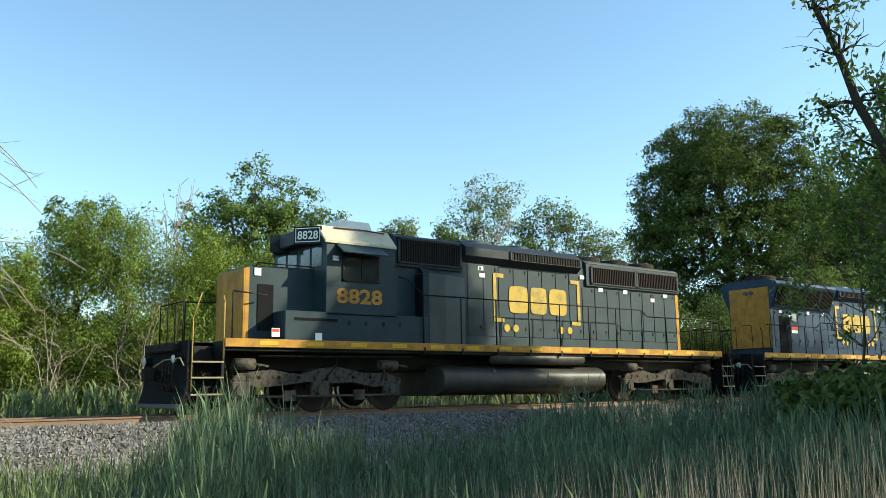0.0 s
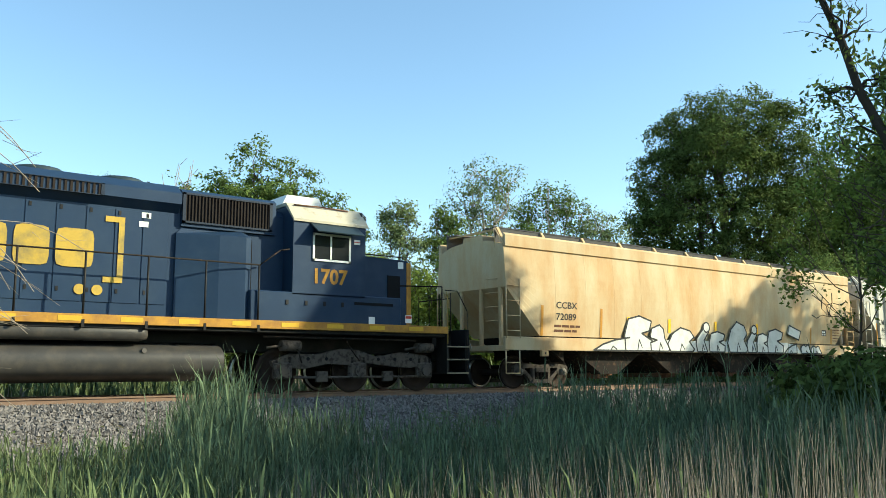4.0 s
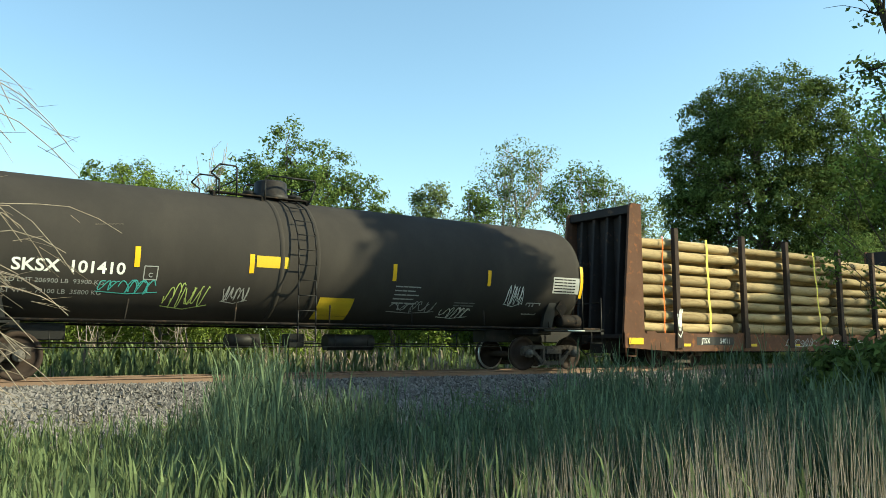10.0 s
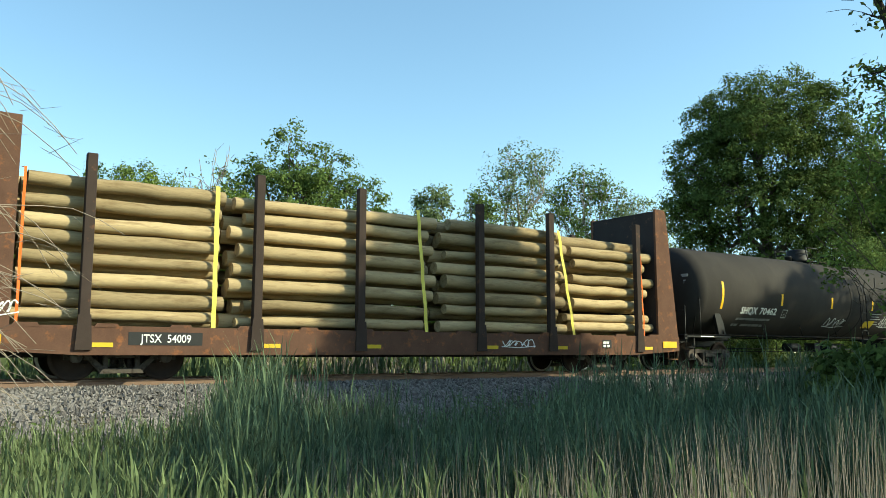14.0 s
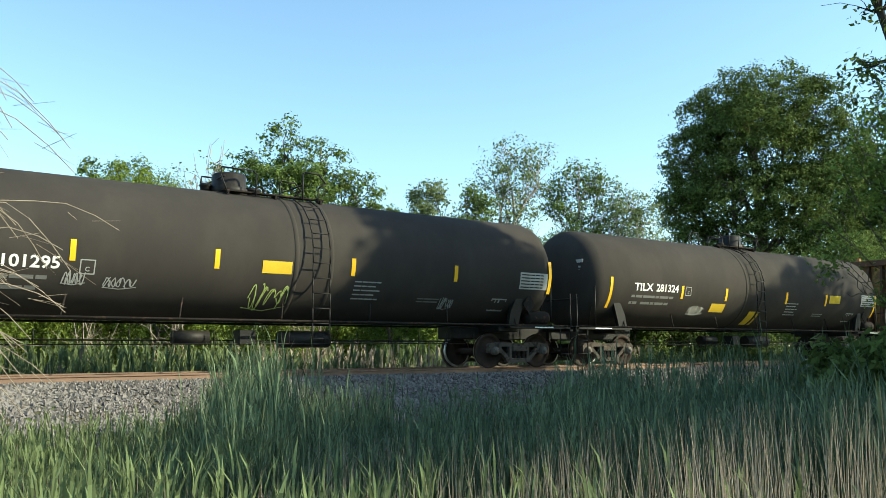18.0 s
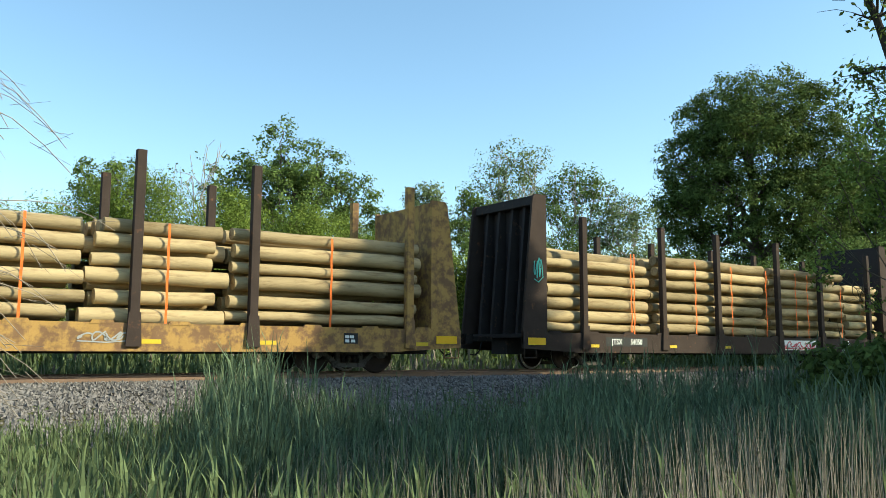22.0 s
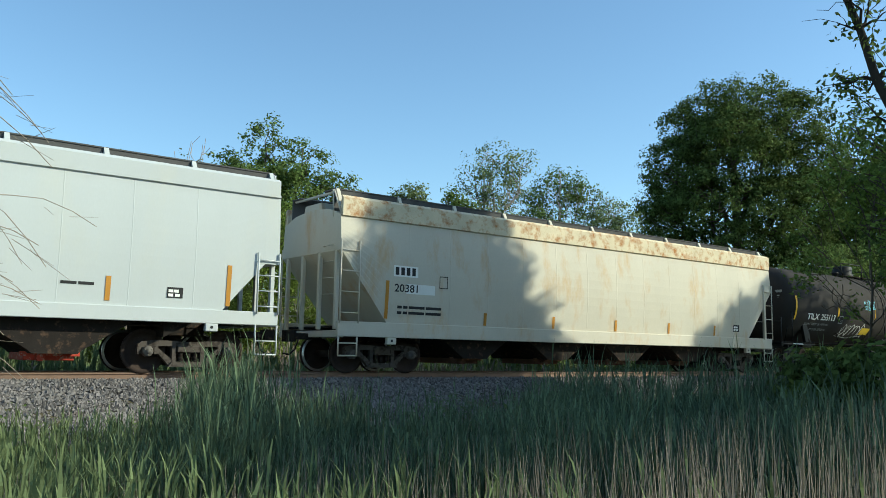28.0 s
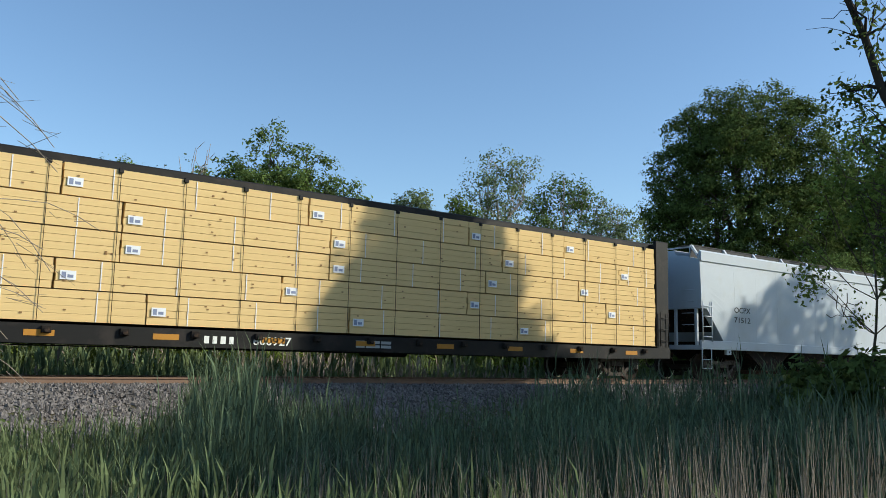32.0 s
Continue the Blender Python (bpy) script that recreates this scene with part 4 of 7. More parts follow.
def brake_gear(car, h):
    m = Mesh().tube((-2.2, -0.55, 0.78), (-1.4, -0.55, 0.78), 0.16, seg=12).tube((0.3, -0.6, 0.75), (1.6, -0.6, 0.75), 0.2, seg=14).box(-0.8, -0.4, -0.9, -0.5, 0.62, 0.95, 0.02)
    m.tube((-h + 3, -0.4, 0.72), (h - 3, -0.4, 0.72), 0.018, seg=6).tube((-h + 3, -0.85, 0.62), (h - 3.5, -0.85, 0.66), 0.014, seg=6)
    for i in range(14):
        x = -h + 3.2 + (2 * h - 6.4) * i / 13
        m.tube((x, -0.85, 0.62), (x, -0.85, 0.95), 0.012, seg=5)
    part("brake_gear", m, BLACK, car, "dark air tanks, rods and pipes")
# ---- covered hopper cars ----
BEIGE = mat("weathered_beige_paint", (0.49, 0.395, 0.25), 0.7, vary=0.16, scale=0.7, second=(0.42, 0.24, 0.10), amount=0.42, spread=0.4, stretch=(1, 1, 0.35), bump=0.05)
CREAM = mat("cream_grey_paint", (0.5, 0.485, 0.43), 0.65, vary=0.08, scale=0.6, second=(0.56, 0.49, 0.36), amount=0.42, spread=0.3, stretch=(1, 1, 0.3), bump=0.03)
COOLGREY = mat("pale_grey_paint", (0.46, 0.48, 0.475), 0.65, vary=0.08, scale=0.6, second=(0.49, 0.49, 0.44), amount=0.3, spread=0.35, stretch=(1, 1, 0.3), bump=0.03)
RUSTYCREAM = mat("stained_cream_paint", (0.5, 0.46, 0.375), 0.68, vary=0.14, scale=0.8, second=(0.45, 0.29, 0.13), amount=0.35, spread=0.26, stretch=(1, 1, 0.4), bump=0.05)
RUSTBAND = mat("rust_blistered_paint", (0.55, 0.48, 0.34), 0.8, vary=0.25, scale=2.2, second=(0.34, 0.16, 0.06), amount=0.42, spread=0.2, bump=0.1)
OLDGREY = mat("chalky_grey_paint", (0.45, 0.43, 0.375), 0.72, vary=0.13, scale=1.6, second=(0.33, 0.25, 0.16), amount=0.27, spread=0.22, stretch=(1, 1, 0.16), bump=0.05)
TOUCHUP = mat("grey_touch_up_paint", (0.43, 0.445, 0.425), 0.65, vary=0.08)
HOPPERGREY = mat("dusty_hopper_sheet", (0.095, 0.082, 0.067), 0.75, vary=0.2, scale=1.0)
INK = mat("black_stencil", (0.025, 0.025, 0.025), 0.6, vary=0.2)
# grating of the walkway, and the dark strip that stands for shade below it
WALK_AND_SHADE = mat("dull_grating_and_shade", (0.085, 0.083, 0.08), 0.75, vary=0.25)
REDGATE = mat("red_gate_paint", (0.35, 0.05, 0.03), 0.6, vary=0.3, second=(0.4, 0.33, 0.28), amount=0.4, scale=6)


def hopper_body(h, half, zb, zt, notch_z, notch_w, bulge, flat=0.0):
    """The hull: a section with bowed sides and a low roof, its underside rising to the ends."""
    def width(z):
        return half + bulge * math.sin(math.pi * max(0, min(1, (z - zb) / (zt - zb)))) 

    def ring(x, low):
        zs = [low + (zt - low) * i / 10 for i in range(11)]
        side = [(x, -width(z), z) for z in zs]
        roof = [(x, -half * 0.97, zt + 0.05), (x, -half * 0.6, zt + 0.22), (x, 0, zt + 0.30)]
        right = [(a, -b, c) for a, b, c in reversed(side + roof[:-1])]
        return side + roof + right
    xs = [(-h, notch_z), (-h + flat + 0.001, notch_z), (-h + notch_w, zb)] + [(-h + notch_w + (2 * h - 2 * notch_w) * i / 10, zb) for i in range(1, 10)] + [(h - notch_w, zb), (h - flat - 0.001, notch_z), (h, notch_z)]
    m, k = Mesh(), None
    v = []
    for x, low in xs:
        r = ring(x, low)
        k = len(r)
        v += r
    f = [(i * k + j, (i + 1) * k + j, (i + 1) * k + (j + 1) % k, i * k + (j + 1) % k) for i in range(len(xs) - 1) for j in range(k)]
    m.add(v, f + [tuple(range(k)), tuple((len(xs) - 1) * k + j for j in reversed(range(k)))])
    return m, width


def hopper_car(s0, s1, label, paint, zt=4.02, zb=1.49, sill=(1.07, 1.45), notch=(2.85, 1.36), bulge=0.07, half=1.5, bays=4, walk_z=4.58, fascia=None, ribs=0, sill_paint=None, gate=RUST, bay_paint=GRIME, flat=0.0, truck_in=1.85):
    car, h = new_car("hopper_car", s0, s1, label, "hopper car")
    body, width = hopper_body(h - 0.02, half, zb, zt, notch[0], notch[1], bulge, flat)
    part("hull", body, paint, car)
    surf = lambda x, z: -width(z)
    for y in (-1, 1):
        part("side_sill", Mesh().box(-h, h, y * (half - 0.05), y * (half + 0.055), sill[0], sill[1], 0.012), sill_paint or paint, car)
        top = Mesh().prism([(y * (half + 0.01), zt - 0.02), (y * (half + 0.05), zt), (y * (half + 0.05), walk_z - 0.24), (y * (half - 0.03), walk_z - 0.17), (y * (half - 0.1), zt + 0.12)], -h + 0.05, h - 0.05, "x")
        part("roof_edge", top, fascia or paint, car)
        # dark upright strip stands in for the roof's shade below the walkway boards
        w = part("roof_walk", Mesh().box(-h + 0.02, h - 0.02, y * 1.09, y * 1.115, zt + 0.16, walk_z + 0.02), WALK_AND_SHADE, car, "dark strip for shade under the roof's dull grating walkway")
        part("walk_rail", Mesh().box(-h + 0.02, h - 0.02, y * 1.09, y * 1.135, walk_z + 0.02, walk_z + 0.05), WALK_AND_SHADE, car)
        for i in range(5):
            part("walk_board", Mesh().box(-h + 0.02, h - 0.02, y * (0.62 + 0.1 * i), y * (0.69 + 0.1 * i), walk_z, walk_z + 0.035), WALK_AND_SHADE, w)
    br = Mesh().prism([(-1.38, zt + 0.24), (-1.30, zt + 0.24), (-1.06, walk_z - 0.01), (-1.14, walk_z + 0.04)], -0.05, 0.05, "x").box(-0.03, 0.03, -1.12, 1.12, walk_z - 0.05, walk_z).data("walk_bracket", paint)
    n = int(2 * h / 1.75)
    for i in range(n + 1):
        part("walk_bracket", br, None, car, at=pose(-h + 0.12 + (2 * h - 0.24) * i / n, 0, 0))
    hatch = Mesh().prism([(-0.5, zt + 0.2), (0.5, zt + 0.2), (0.42, zt + 0.45), (-0.42, zt + 0.45)], -1.1, 1.1, "x").data("roof_hatch", paint)
    for i in range(bays * 2):
        part("roof_hatch", hatch, None, car, at=pose(-h + h / bays / 2 * (2 * i + 1), 0, 0))
    # weld lines and ribs on the sides
    if ribs:
        rib = Mesh().prism([(-0.055, -half - bulge), (-0.045, -half - bulge - 0.1), (0.045, -half - bulge - 0.1), (0.055, -half - bulge)], zb, zt, "z").data("rib", paint)
        for i in range(ribs):
            x = -h + 1.36 + 0.745 * i + 0.0105 * i * i   # the panels widen towards the middle
            if i > 8:
                x = -h + 1.36 + 0.745 * 8 + 0.672 + 0.95 * (i - 8) - 0.004 * (i - 8) ** 2
            if x > h - 1.3:
                break
            part("rib", rib, None, car, at=pose(x, 0, 0))
            part("rib", rib, None, car, at=pose(x, 0, 0, 0, 0, 180))
    else:
        for i in range(int(2 * h / 1.5)):
            x = -h + notch[1] + (2 * h - 2 * notch[1]) * (i + 0.5) / int(2 * h / 1.5)
            seam = Mesh()
            seam.add([(x + dx, -width(zb + (zt - zb) * k / 8) - 0.001 - (0.003 if dx == 0 else 0), zb + (zt - zb) * k / 8) for k in range(9) for dx in (-0.014, 0, 0.014)], [(3 * k + j, 3 * k + j + 1, 3 * k + j + 4, 3 * k + j + 3) for k in range(8) for j in (0, 1)])
            part("panel_seam", seam, paint, car)
    # ends: corner posts, ladders, steps
    for s in (-1, 1):
        for y in (-1.3, 1.3, -0.45, 0.45):
            part("end_post", Mesh().box(s * (h - 0.12), s * (h - 0.02), y - 0.05, y + 0.05, 1.05, notch[0] + 0.05, 0.01), paint, car)
        part("end_sill", Mesh().box(s * (h - 0.2), s * h, -1.5, 1.5, sill[0] - 0.02, sill[0] + 0.14, 0.01), paint, car)
        part("end_deck", Mesh().box(s * (h - notch[1]), s * (h - 0.2), -1.45, 1.45, 1.1, 1.14), GRIME, car)
        slope = Mesh().box(s * (h - notch[1] - 1.3), s * (h - notch[1]), -0.5, 0.5, 0.8, 1.1, 0.02)
        part("centre_sill", slope, GRIME, car)
        a, b = sorted((s * (h - 0.02), s * (h - 0.54)))
        ladder(car, a, b, -half - 0.09, sill[1] - 0.05, notch[0] + 0.25, 4, paint, label="white steel ladder")
        ladder(car, a, b, half + 0.09, sill[1] - 0.05, notch[0] + 0.25, 4, paint)
        step = Mesh().path([(a, -half - 0.05, sill[0]), (a, -half - 0.05, 0.42), (b, -half - 0.05, 0.42), (b, -half - 0.05, sill[0])], 0.02).tube((a, -half - 0.05, 0.72), (b, -half - 0.05, 0.72), 0.016, seg=6)
        part("stirrup_step", step, paint, car)
        for z in (1.9, 2.3, 2.7, 3.1):
            part("grab_iron", Mesh().path([(s * (h + 0.0), -1.25, z), (s * (h + 0.06), -1.25, z), (s * (h + 0.06), -0.8, z), (s * (h + 0.0), -0.8, z)], 0.012), paint, car)
        rail_ = Mesh().tube((s * (h - 0.03), -1.12, zt), (s * (h + 0.0), -1.12, walk_z), 0.02, seg=6).tube((s * (h - 0.03), -half - 0.02, zt), (s * (h - 0.03), -1.12, walk_z), 0.022, seg=6)
        part("corner_rail", rail_, paint, car)
        jack = Mesh().box(s * (h - 1.55) - 0.14, s * (h - 1.55) + 0.14, -half - 0.06, -half + 0.05, sill[0] - 0.17, sill[0] + 0.0, 0.015)
        part("jacking_pad", jack, paint, car)
        part("pad_hole", Mesh().tube((s * (h - 1.55), -half - 0.064, sill[0] - 0.08), (s * (h - 1.55), -half - 0.058, sill[0] - 0.08), 0.035, seg=10), INK, car)
        part("slope_sheet", Mesh().prism([(s * (h - 0.25), notch[0]), (s * (h - notch[1] - 0.05), zb), (s * (h - notch[1] - 1.2), 0.75), (s * (h - notch[1] - 1.2), 1.2)], -1.3, 1.3), bay_paint, car)
        add_truck(car, s * (h - truck_in))
    # discharge bays: a row of sloped pockets with arched gaps between
    x0, x1 = -h + 2.95, h - 2.95
    step_x = (x1 - x0) / bays
    for i in range(bays):
        cx = x0 + step_x * (i + 0.5)
        w = step_x * 0.5
        curve = [(cx - w, 1.12), (cx - w * 0.82, 0.98), (cx - w * 0.62, 0.78), (cx - 0.5, 0.45), (cx - 0.42, 0.38)]
        out = curve + [(2 * cx - a, b) for a, b in reversed(curve)] + [(cx + w, zb + 0.05), (cx - w, zb + 0.05)]
        part("discharge_bay", Mesh().prism(out, -1.22, 1.22), bay_paint, car)
        g = Mesh().box(cx - 0.48, cx + 0.48, -0.75, 0.75, 0.24, 0.39, 0.02).tube((cx - 0.2, -0.95, 0.3), (cx - 0.2, -0.7, 0.3), 0.075, seg=12).box(cx - 0.56, cx + 0.56, -0.82, -0.75, 0.33, 0.42)
        part("outlet_gate", g, gate, car, "rusty outlet gate with round cap")
    part("train_pipe", Mesh().tube((-h + 2, -1.2, 0.98), (h - 2, -1.2, 1.0), 0.02, seg=6), GRIME, car)
    add_ends(car, h)
    return car, h, surf


def reflectors(car, surf, xs, z, tall, first_tall=True):
    for i, x in enumerate(xs):
        big = i in (0, len(xs) - 1) and first_tall
        plate(car, "reflector", x - 0.05, z, 0.1, tall * (1.0 if big else 0.55), ORANGE, surf, 0.012, "worn orange reflective strip")


def consol(car, x, z, surf, w=0.42):
    plate(car, "stencil_plate", x, z, w, w * 0.66, INK, surf, 0.01)
    for i, (a, b) in enumerate(((0.08, 0.34), (0.42, 0.34), (0.08, 0.08), (0.5, 0.08))):
        plate(car, "stencil_mark", x + a * w, z + b * w, w * 0.3, w * 0.18, WHITE, surf, 0.014, steps=1)


def hoppers():
    # beige hopper with a large sprayed piece
    car, h, surf = hopper_car(49.06, 68.84, "beige rust-stained covered hopper with large white graffiti", BEIGE, bay_paint=GRIME)
    letters(car, "CCBX", 2.02 - h, 2.32, 0.2, INK, surf, 0.012, 0.9)
    letters(car, "72089", 2.02 - h, 1.98, 0.2, INK, surf, 0.012, 0.86)
    bars(car, 1.95 - h, 1.76, (0.3, 0.3, 0.2, 0.2), 0.07, RUST, surf)
    bars(car, 1.95 - h, 1.62, (0.4, 0.3, 0.2), 0.07, RUST, surf)
    reflectors(car, surf, [1.45 - h, 4.0 - h], 1.5, 0.88)
    for x in (5.2, 7.3, 9.9, 12.5):
        plate(car, "reflector", x - h, 1.72, 0.13, 0.45, YELLOW, surf, 0.02, "yellow reflective strip")
    reflectors(car, surf, [16.4 - h, 18.0 - h], 1.5, 0.62)
    consol(car, 17.25 - h, 1.82, surf, 0.36)
    for k in range(7):
        bars(car, 18.12 - h, 1.62 + 0.11 * k, (0.3, 0.25), 0.03, RUST, surf)
    # the piece: fat white shapes with black outlines
    low = lambda x, z: -1.562
    anvil = ((0.0, 0.42), (0.05, 0.62), (0.28, 1.0), (1.0, 0.97), (0.93, 0.66), (0.7, 0.66), (0.68, 0.0), (0.36, 0.0), (0.4, 0.5), (0.2, 0.44))
    wedge = ((0.0, 0.5), (0.1, 0.86), (0.5, 1.0), (0.7, 0.85), (0.75, 0.5), (1.0, 0.08), (0.92, 0.0), (0.04, 0.0), (0.02, 0.32), (0.35, 0.42))
    humps = ((0.02, 0.7), (0.2, 1.0), (0.38, 0.95), (0.48, 0.78), (0.62, 1.0), (0.78, 0.9), (0.86, 0.5), (1.0, 0.06), (0.9, 0.0), (0.08, 0.0), (0.0, 0.4))
    slant = ((0.1, 0.6), (0.6, 1.0), (1.0, 0.86), (0.62, 0.5), (0.85, 0.0), (0.1, 0.0), (0.0, 0.35))
    chunk = ((0.0, 0.45), (0.15, 0.9), (0.55, 1.0), (1.0, 0.86), (0.9, 0.58), (0.62, 0.5), (1.0, 0.3), (0.96, 0.0), (0.02, 0.0))
    peak = ((0.0, 0.3), (0.2, 0.75), (0.5, 1.0), (0.85, 0.88), (1.0, 0.62), (0.82, 0.42), (1.0, 0.1), (0.92, 0.0), (0.1, 0.0))
    ramp = ((0.0, 0.0), (0.25, 0.45), (0.6, 0.8), (1.0, 1.0), (1.0, 0.0))
    sign = ((0.0, 0.35), (0.15, 1.0), (1.0, 0.62), (0.82, 0.0))
    disc = tuple((0.5 + 0.5 * math.cos(a * math.pi / 8), 0.5 + 0.5 * math.sin(a * math.pi / 8)) for a in range(16))
    sprayed = mat("grey_white_spray", (0.56, 0.56, 0.53), 0.65, vary=0.12, scale=2.5, second=(0.42, 0.41, 0.37), amount=0.35, spread=0.3)
    patch(car, "graffiti_fill", [(4.6 - h, 1.1), (15.6 - h, 1.1), (15.2 - h, 1.42), (14.4 - h, 1.5), (4.9 - h, 1.46)], sprayed, low, 0.010, "white sprayed band")
    piece = ((ramp, 3.6, 1.7, 0.42), (chunk, 5.05, 1.35, 1.12), (wedge, 6.3, 1.0, 0.86), (peak, 7.2, 1.45, 0.8), (slant, 8.75, 0.75, 0.8), (disc, 9.2, 0.36, 0.34), (chunk, 9.5, 0.95, 0.72), (peak, 10.6, 1.25, 1.1), (slant, 11.8, 0.7, 0.78), (disc, 12.15, 0.34, 0.32), (chunk, 12.45, 0.75, 0.72), (chunk, 13.15, 1.1, 0.9), (ramp, 14.3, 0.9, 0.36), (sign, 14.6, 0.95, 0.55), (humps, 15.5, 0.75, 0.34), (humps, 16.25, 0.8, 0.3))
    for i, (shape, x, w, hh) in enumerate(piece):
        p0 = 0.012 + 0.0016 * i
        z = 1.78 if shape is disc else 1.62 if shape is sign else 1.1
        pts = [(x - h + a * w, z + b * hh) for a, b in shape]
        patch(car, "graffiti_fill", pts, sprayed, low, p0, "white sprayed shape")
        m = Mesh()
        ribbon(m, pts + pts[:1], 0.055, low, p0 + 0.0008)
        if w > 0.6 and shape is not sign:
            ribbon(m, [(x - h + w * 0.45, 1.1), (x - h + w * 0.52, 1.1 + hh * 0.32), (x - h + w * 0.62, 1.1 + hh * 0.1)], 0.04, low, p0 + 0.0008)
        part("graffiti_outline", m, INK, car, "black sprayed outline")
    # ribbed grey hopper
    car, h, surf0 = hopper_car(69.95, 87.03, "chalky grey ribbed covered hopper with pale graffiti", OLDGREY, zt=4.0, zb=1.45, sill=(1.2, 1.3), notch=(3.48, 1.72), truck_in=1.55, bulge=0.0, half=1.5, bays=3, walk_z=4.5, ribs=17, bay_paint=HOPPERGREY, sill_paint=GRIME)
    surf = lambda x, z: -1.5
    for ch, x in zip("MWCX", (1.7, 2.38, 3.1, 3.82)):
        letters(car, ch, x - h, 2.42, 0.24, INK, surf, 0.015)
    for ch, x in zip(("46", "10", "74"), (1.66, 2.33, 3.05)):
        letters(car, ch, x - h, 2.08, 0.24, INK, surf, 0.015)
    for word, x, z, wide in (("LD LMT", 1.6, 1.93, 0.36), ("LT WT", 1.6, 1.77, 0.3), ("201000", 2.3, 1.9, 0.4), ("61200", 2.36, 1.74, 0.33)):
        letters(car, word, x - h, z, 0.085, INK, surf, 0.0, wide)
    for word, x, z, wide in (("EVEN MY", 3.76, 2.2, 0.5), ("BRAIN", 3.84, 2.06, 0.36), ("IS IN", 3.82, 1.92, 0.38), ("SHEAR", 4.52, 1.9, 0.42), ("VAULT", 4.5, 1.72, 0.44)):
        letters(car, word, x - h, z, 0.11, INK, surf, 0.0, wide, "thin hand-sprayed words")
    scrawl(car, 3.78 - h, 1.74, 0.5, 0.14, INK, surf, 402, 0.014, 5)
    reflectors(car, surf, [1.22 - h], 1.5, 0.98)
    reflectors(car, surf, [4.58 - h, 7.3 - h, 10.0 - h, 13.0 - h, 15.75 - h], 1.5, 0.8, False)
    tints = [mat("violet_spray", (0.38, 0.33, 0.46), 0.65, vary=0.25), mat("aqua_spray", (0.36, 0.50, 0.50), 0.65, vary=0.25), mat("chalk_spray", (0.62, 0.64, 0.6), 0.65, vary=0.2), mat("olive_spray", (0.34, 0.35, 0.2), 0.65, vary=0.25), mat("pale_blue_spray", (0.36, 0.43, 0.50), 0.65, vary=0.25, scale=2, second=(0.40, 0.36, 0.48), amount=0.45, spread=0.3)]
    patch(car, "graffiti_fill", [(5.15 - h, 1.5), (10.75 - h, 1.5), (10.6 - h, 2.1), (10.0 - h, 2.25), (5.3 - h, 2.2)], tints[1], surf, 0.008, "faded aqua sprayed band")
    for i, (cx, cz, w, hh) in enumerate(((5.3, 2.05, 0.7, 0.6), (7.9, 2.1, 0.6, 0.5), (9.3, 1.9, 0.8, 0.6), (10.75, 2.0, 0.7, 0.55))):
        patch(car, "graffiti_fill", blob(cx - h, cz, w, hh, 500 + i, 20, 2.6, 0.14), tints[3], surf, 0.009 + 0.0004 * i, "olive sprayed shape")
    for i, (shape, x, w, z, hh) in enumerate(((anvil, 5.25, 1.15, 1.6, 1.15), (chunk, 6.2, 0.95, 1.55, 1.2), (anvil, 7.1, 0.95, 1.6, 1.15), (peak, 7.9, 0.95, 1.6, 1.2), (anvil, 8.8, 0.85, 1.6, 1.15), (chunk, 9.5, 0.95, 1.55, 1.2), (slant, 10.4, 0.4, 1.5, 0.6))):
        pts = [(x - h + a * w, z + b * hh) for a, b in shape]
        patch(car, "graffiti_fill", pts, tints[0] if i % 2 == 0 else tints[4], surf, 0.011 + 0.0012 * i, "faded violet sprayed shape")
        m = Mesh()
        ribbon(m, pts + pts[:1], 0.025, surf, 0.0118 + 0.0012 * i)
        part("graffiti_outline", m, GRAFF_GREY, car)
    for i, (cx, cz, w, hh) in enumerate(((5.9, 1.7, 0.5, 0.3), (6.6, 2.35, 0.4, 0.6), (7.4, 1.75, 0.5, 0.3), (8.5, 2.4, 0.25, 0.6), (9.9, 1.7, 0.4, 0.3))):
        patch(car, "graffiti_fill", blob(cx - h, cz, w, hh, 520 + i, 18, 2.2, 0.2), tints[2], surf, 0.021 + 0.0006 * i, "chalk-white sprayed drips")
    consol(car, 15.25 - h, 1.75, surf, 0.4)
    scrawl(car, 12.35 - h, 1.85, 0.5, 0.35, mat("blue_spray", (0.16, 0.22, 0.34), 0.6), surf, 404, 0.03, 3)
    # four smooth-sided plastic pellet hoppers
    kw = dict(zt=4.02, zb=1.36, sill=(1.07, 1.37), notch=(2.46, 1.3), flat=0.34, bulge=0.05, gate=REDGATE, walk_z=4.62)
    for s0, s1, mark, num, paint, label in ((253.64, 272.8, "NCIX", "7760", CREAM, "cream-white covered hopper with grey touch-up panels"), (274.35, 293.3, "NCIX", "7212", COOLGREY, "clean pale grey covered hopper")):
        car, h, surf = hopper_car(s0, s1, label, paint, **kw)
        letters(car, mark, 1.92 - h, 2.27, 0.2, INK, surf, 0.012, 0.78)
        letters(car, num, 1.92 - h, 1.96, 0.2, INK, surf, 0.012, 0.76)
        letters(car, "LD LMT 220800", 1.86 - h, 1.74, 0.07, INK, surf, 0.0, 0.8)
        letters(car, "LT WT   65200", 1.86 - h, 1.59, 0.07, INK, surf, 0.0, 0.78)
        letters(car, "100150 KG", 3.0 - h, 1.74, 0.07, INK, surf, 0.0, 0.5)
        letters(car, "29550 KG", 3.02 - h, 1.59, 0.07, INK, surf, 0.0, 0.48)
        reflectors(car, surf, [1.5 - h, 4.23 - h, 6.98 - h, 9.74 - h, 12.49 - h, 15.2 - h, 17.75 - h], 1.46, 0.9)
        fr = Mesh()
